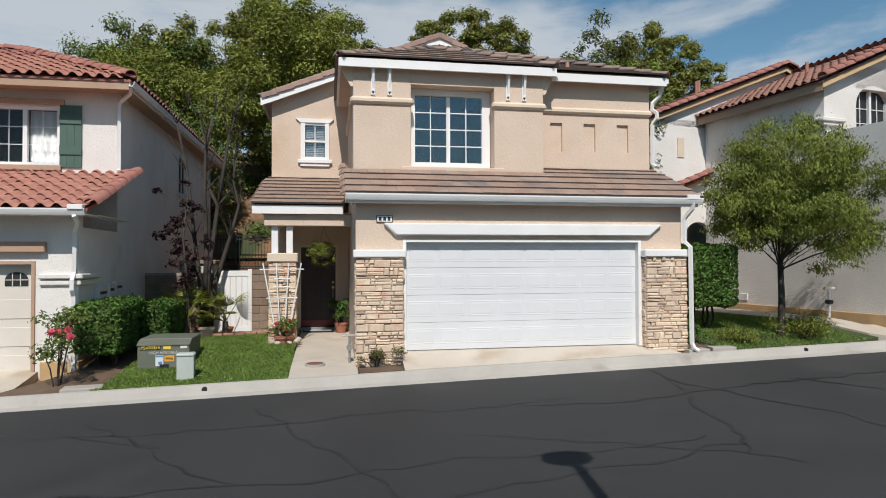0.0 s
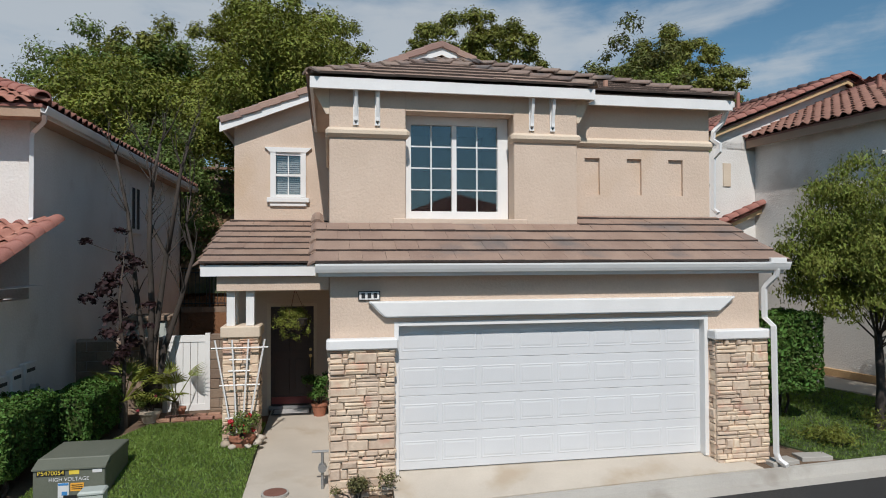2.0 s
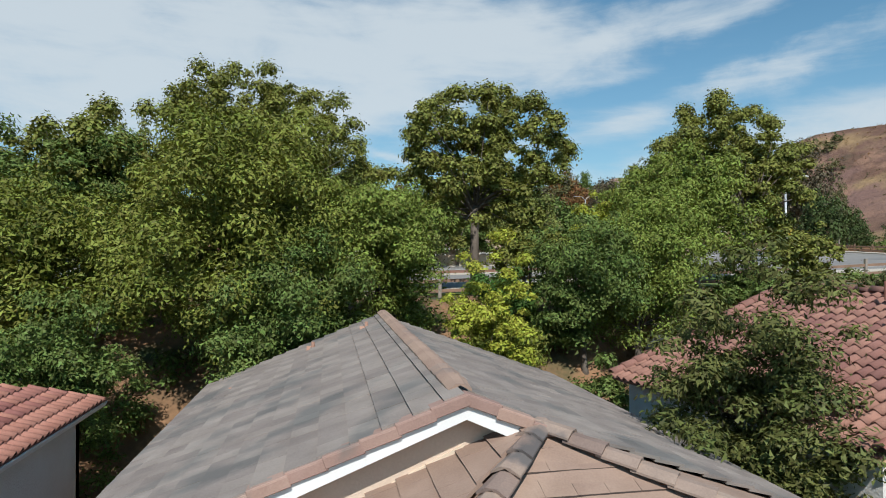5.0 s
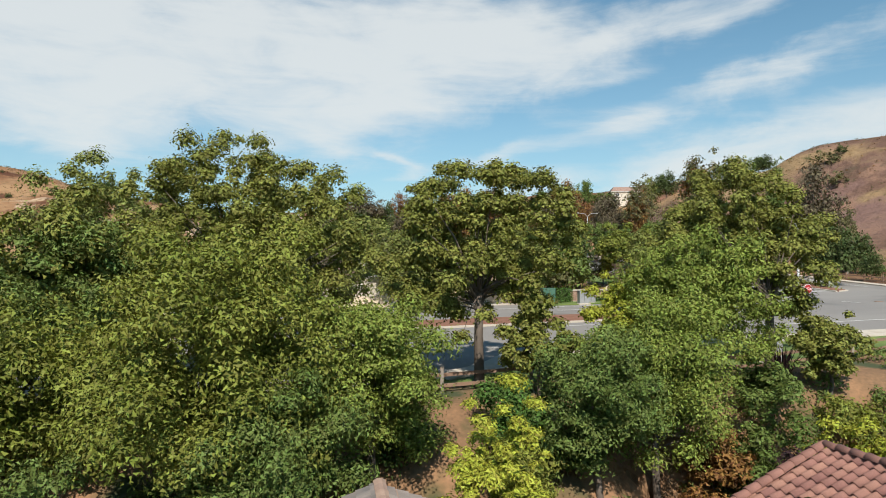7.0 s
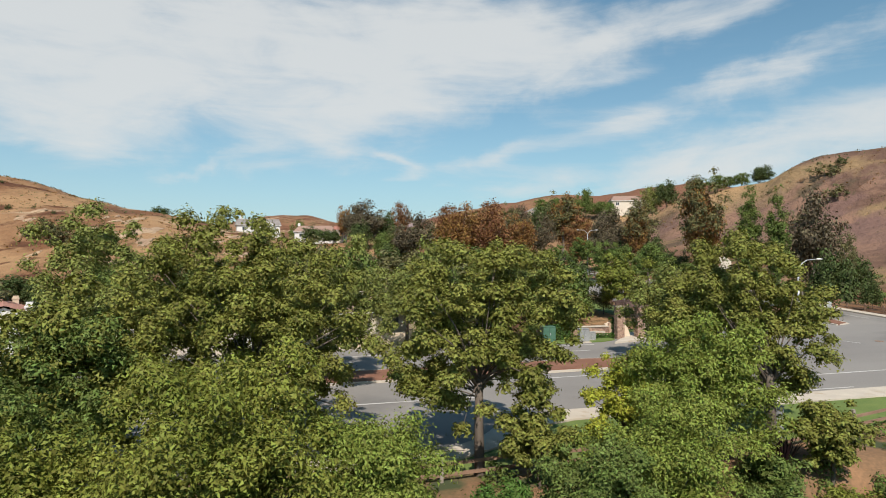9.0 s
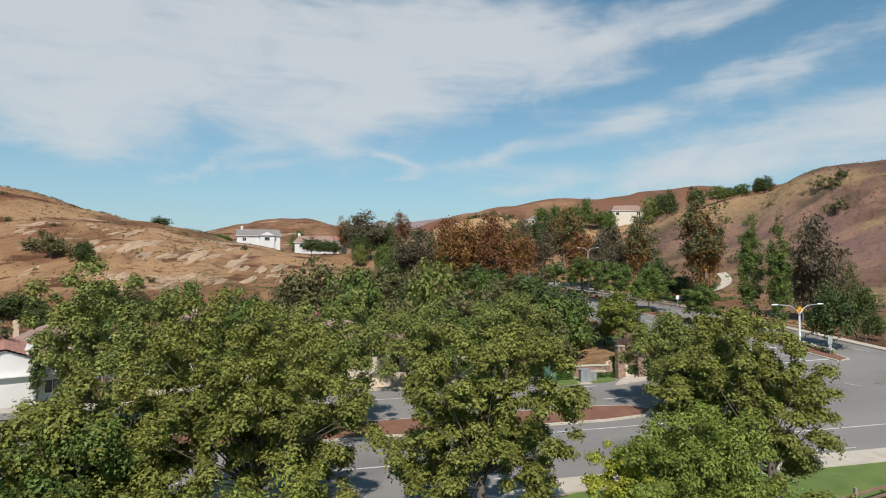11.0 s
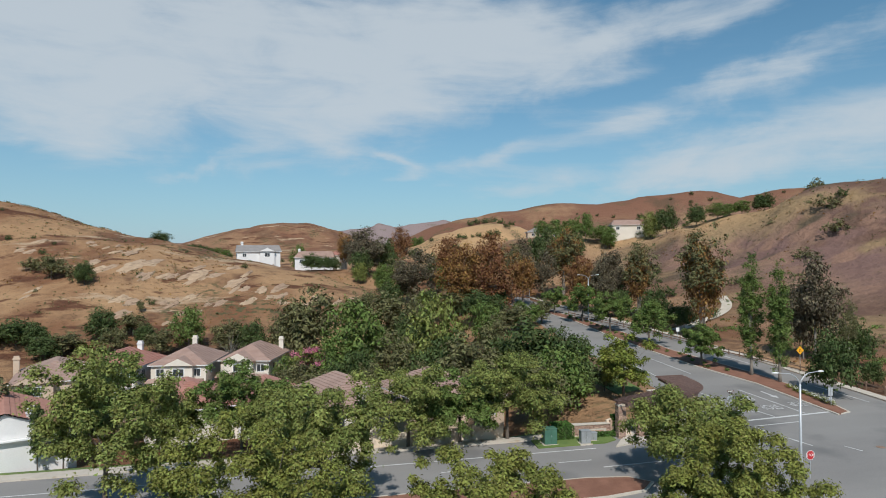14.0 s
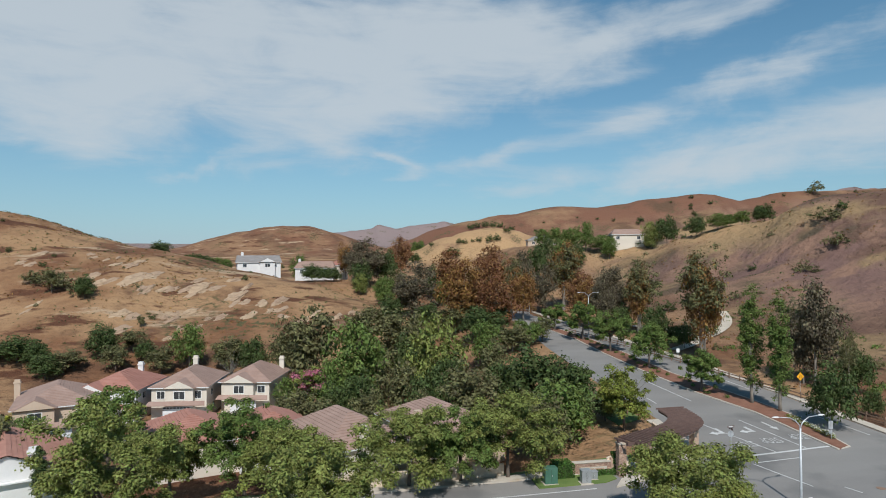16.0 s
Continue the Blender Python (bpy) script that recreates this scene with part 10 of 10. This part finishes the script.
def far_roof(parent, w, d, z, rise, mat, over=0.5, hip=1.0):
    """A hipped roof laid in stepped courses over a w x d block, ridge along the longer side; hip: 0 makes gables."""
    n = 14
    long_x = w >= d
    L, S = (w, d) if long_x else (d, w)
    L, S = L / 2 + over, S / 2 + over
    run = S * hip
    verts, faces = [], []

    def add(*pts):
        base = len(verts)
        verts.extend((p if long_x else (-p[1], p[0], p[2])) for p in pts)
        faces.append(tuple(range(base, base + len(pts))))

    for s in (1, -1):
        for i in range(n):
            a, b = i / n, (i + 1) / n
            za, zb = z + rise * a + 0.07, z + rise * b
            la, lb = L - run * a, L - run * b
            ya, yb = -s * S * (1 - a), -s * S * (1 - b)
            add((-s * la, ya, za), (s * la, ya, za), (s * lb, yb, zb), (-s * lb, yb, zb))
            add((-s * la, ya, za - 0.07), (s * la, ya, za - 0.07), (s * la, ya, za), (-s * la, ya, za))
            if hip > 0.05:
                xa, xb = s * (L - run * a), s * (L - run * b)
                add((xa, -s * S * (1 - a), za), (xa, s * S * (1 - a), za), (xb, s * S * (1 - b), zb), (xb, -s * S * (1 - b), zb))
                add((xa, -s * S * (1 - a), za - 0.07), (xa, s * S * (1 - a), za - 0.07), (xa, s * S * (1 - a), za), (xa, -s * S * (1 - a), za))
    me = bpy.data.meshes.new("roof")
    me.from_pydata(verts, [], faces)
    bm = bmesh.new()
    bm.from_mesh(me)
    bmesh.ops.remove_doubles(bm, verts=bm.verts, dist=0.004)
    roof = part("roof", bm, mat, parent)
    if hip < 0.05:
        for s in (1, -1):
            pts = [(s * (L - over), -S + over, z), (s * (L - over), S - over, z), (s * (L - over), 0, z + rise * (1 - over / S) + 0.02)]
            part("gable_wall", slab(bmesh.new(), pts if long_x else [(-p[1], p[0], p[2]) for p in pts], (-s * 0.2, 0, 0) if long_x else (0, -s * 0.2, 0)), parent.get("wall_mat") and M[parent["wall_mat"]] or M["far_wall_tan"], parent)
    bm = boxes((-w / 2 - over, w / 2 + over, -d / 2 - over, d / 2 + over, z - 0.16, z - 0.01))
    part("eave", bm, M["white"], parent, "white eave board")
    return roof


def far_window(parent, x, y, z, w, h, side="front"):
    t = 0.06
    if side == "front":
        f = part("window", boxes((x - w / 2 - 0.1, x + w / 2 + 0.1, y - t, y, z - 0.1, z), (x - w / 2 - 0.1, x + w / 2 + 0.1, y - t, y, z + h, z + h + 0.1), (x - w / 2 - 0.1, x - w / 2, y - t, y, z, z + h), (x + w / 2, x + w / 2 + 0.1, y - t, y, z, z + h), (x - 0.03, x + 0.03, y - t, y, z, z + h)), M["white"], parent)
        part("pane", boxes((x - w / 2, x + w / 2, y - 0.03, y - 0.004, z, z + h)), M["far_pane"], f)
    else:
        s = 1 if side == "right" else -1
        f = part("window", boxes((x, x + s * t, y - w / 2 - 0.1, y + w / 2 + 0.1, z - 0.1, z), (x, x + s * t, y - w / 2 - 0.1, y + w / 2 + 0.1, z + h, z + h + 0.1), (x, x + s * t, y - 0.03, y + 0.03, z, z + h)), M["white"], parent)
        part("pane", boxes((x + s * 0.004, x + s * 0.03, y - w / 2, y + w / 2, z, z + h)), M["far_pane"], f)


def far_house(label, x, y, turn, w, d, wall, roof, eave=5.4, rise=2.6, garage=True, chimney=None, hip=0.9, bay=None, group="houses in the valley", ground_z=None, porch=True):
    """A two-storey house whose front looks towards -y before it is turned."""
    z = float(height(x, y)) - 0.1 if ground_z is None else ground_z
    h = thing("house", label, "house", group, at=pose(x, y, z, 0, 0, turn))
    h["wall_mat"] = wall
    part("wall", boxes((-w / 2, w / 2, -d / 2, d / 2, -7.0, eave - 0.16)), M[wall], h)
    far_roof(h, w, d, eave, rise, M[roof], hip=hip)
    f = -d / 2
    if bay:
        bw, bx = bay
        part("bay_wall", boxes((bx - bw / 2, bx + bw / 2, f - 1.2, f - 0.002, -1.5, eave - 0.16)), M[wall], h)
        bm = bmesh.new()
        slab(bm, [(bx - bw / 2 - 0.4, f - 1.6, eave), (bx + bw / 2 + 0.4, f - 1.6, eave), (bx, f - 1.6, eave + 0.3 * bw)], (0, 3.4, 0))
        part("bay_roof", bm, M[roof], h)
        bm = bmesh.new()
        slab(bm, [(bx - bw / 2 - 0.2, f - 1.66, eave + 0.02), (bx + bw / 2 + 0.2, f - 1.66, eave + 0.02), (bx, f - 1.66, eave + 0.27 * bw)], (0, 0.05, 0))
        part("bay_gable", bm, M[wall], h)
        far_window(h, bx, f - 1.2, eave - 1.9, min(1.8, bw * 0.5), 1.3)
        f2 = f - 1.2
    else:
        f2 = f
    if garage:
        part("garage_door", boxes((-2.4, 2.4, f2 - 0.08, f2 - 0.002, 0.0, 2.2)), M["door_white"], h, "white garage door")
        for k in range(8):
            part("light", boxes((-2.3 + k * 0.58, -1.85 + k * 0.58, f2 - 0.1, f2 - 0.08, 1.85, 2.1)), M["far_pane"], h)
        bm = bmesh.new()
        slab(bm, [(-w / 2 - 0.3, f2 - 1.0, 2.6), (w / 2 + 0.3, f2 - 1.0, 2.6), (w / 2, f2, 3.15), (-w / 2, f2, 3.15)], (0, 0, -0.1))
        part("skirt_roof", bm, M[roof], h)
    for wx in (-w * 0.33, w * 0.33):
        far_window(h, wx, f, eave - 2.0, 1.3, 1.25)
    for wy in (-d * 0.25, d * 0.2):
        for side, sx in (("right", w / 2), ("left", -w / 2)):
            far_window(h, sx, wy, eave - 2.0, 1.0, 1.1, side)
            far_window(h, sx, wy + 1.0, 0.9, 1.0, 1.1, side)
    if chimney:
        cx, cy, ch = chimney
        st = part("chimney", boxes((cx - 0.45, cx + 0.45, cy - 0.35, cy + 0.35, 0.0, ch)), M[wall], h, "stucco chimney")
        part("cap", boxes((cx - 0.55, cx + 0.55, cy - 0.45, cy + 0.45, ch - 0.35, ch - 0.15), (cx - 0.4, cx + 0.4, cy - 0.3, cy + 0.3, ch, ch + 0.25)), M[wall], st)
    return h


far_house("tan stucco house with brown tiled hip roof", -44.8, 115.6, 18, 11.2, 15.0, "far_wall_tan", "roof_far", chimney=(-6.1, 4.2, 8.0), bay=(5.2, -2.6), ground_z=3.0)
far_house("white stucco house with red tiled roof", -37.2, 125.3, -8, 9.8, 12.8, "far_wall_white", "roof_far_red", chimney=(1.5, 3.5, 8.6), bay=(4.8, -2.6), ground_z=3.2)
far_house("cream stucco house with brown tiled hip roof", -25.6, 125.9, -6, 9.6, 13.6, "far_wall_cream", "roof_far", chimney=(-1.0, 6.0, 8.9), bay=(4.8, 0.4), ground_z=3.3)
far_house("pale stucco house with brown tiled roof", -13.9, 127.9, -12, 9.0, 12.8, "far_wall_cream", "roof_far", chimney=(3.6, 5.0, 8.2), bay=(5.4, -0.8), ground_z=3.4)
far_house("cream house with grey-brown hip roof", 1.6, 72.5, 24, 10.0, 12.5, "far_wall_cream", "roof_far", eave=5.6, rise=2.8, garage=False, chimney=(-0.5, -6.4, 7.6), ground_z=6.0)
far_house("tan house with pink-brown hip roof", 14.0, 80.0, 20, 10.5, 14.0, "far_wall_tan", "roof_far", eave=5.4, rise=2.6, garage=False, chimney=(-5.2, -4.0, 7.8), bay=(4.4, 2.4), ground_z=5.2)
far_house("white stucco house with red tiled roof", -33.0, 72.0, 25, 12.0, 13.0, "far_wall_white", "roof_far_red", eave=4.6, rise=2.6, garage=False, chimney=(2.2, -6.0, 7.2), hip=0.02, ground_z=5.6)
far_house("cream house with red tiled roof among trees", -17.0, 82.0, 20, 10.0, 12.0, "far_wall_cream", "roof_far_red", eave=4.8, rise=2.5, garage=False, ground_z=5.4)
far_house("white house with red tiled roof beyond the trees", -7.5, 84.0, 15, 9.0, 12.0, "far_wall_white", "roof_far_red", eave=4.6, rise=2.4, garage=False, ground_z=5.2)
# on the hills
far_house("white two-storey house on the hill with grey roof", -27.0, 255.0, 10, 16.0, 9.0, "far_wall_white", "roof_grey", eave=5.6, rise=2.6, garage=False, chimney=(-6.0, 0, 9.2), bay=(5.5, 3.0), group="hill houses", hip=0.1, ground_z=25.2)
far_house("white hill house with tan roof", -5.0, 257.0, -6, 15.0, 9.0, "far_wall_white", "roof_far", eave=5.6, rise=2.6, garage=False, chimney=(-6.4, 0, 9.0), group="hill houses", hip=0.3, ground_z=22.8)
far_house("white hill house beside the trees", 3.6, 262.0, -10, 7.0, 8.0, "far_wall_cream", "roof_far_red", eave=6.0, rise=2.0, garage=False, chimney=(2.4, 0, 9.2), group="hill houses", ground_z=23.4)
far_house("white house with brown roof high on the hill", 125.0, 251.0, -14, 13.0, 9.0, "far_wall_cream", "roof_far", eave=5.2, rise=2.4, garage=False, group="hill houses", hip=0.4, ground_z=36.6)
far_house("tan house far on the slope", 105.0, 300.0, -12, 16.0, 9.0, "far_wall_tan", "roof_grey", eave=4.4, rise=2.2, garage=False, group="hill houses")
# the other side of the street: out of view, added for the window reflections
for x, wall, roof in ((-21, "far_wall_cream", "roof_far_red"), (-7, "far_wall_tan", "roof_far"), (7, "far_wall_white", "roof_far_red"), (21, "far_wall_tan", "roof_far")):
    far_house("two-storey stucco house across the street", x, -29.0, 180, 11.0, 13.0, wall, roof, eave=5.4, rise=2.4, bay=(4.6, -2.4), group="houses across the street", ground_z=-0.6)
# lawn strip added to darken what the glass mirrors
draped("lawn", [(-60, -22), (60, -22), (60, -16), (-60, -16)], M["verge"], 0.05, 4.0, "unseen mown lawns added across the street")
draped("pavement", [(-40, -16), (60, -16), (60, -14.05), (-40, -14.05)], M["concrete"], 0.08, 4.0, "concrete pavement across the street", 0.6)
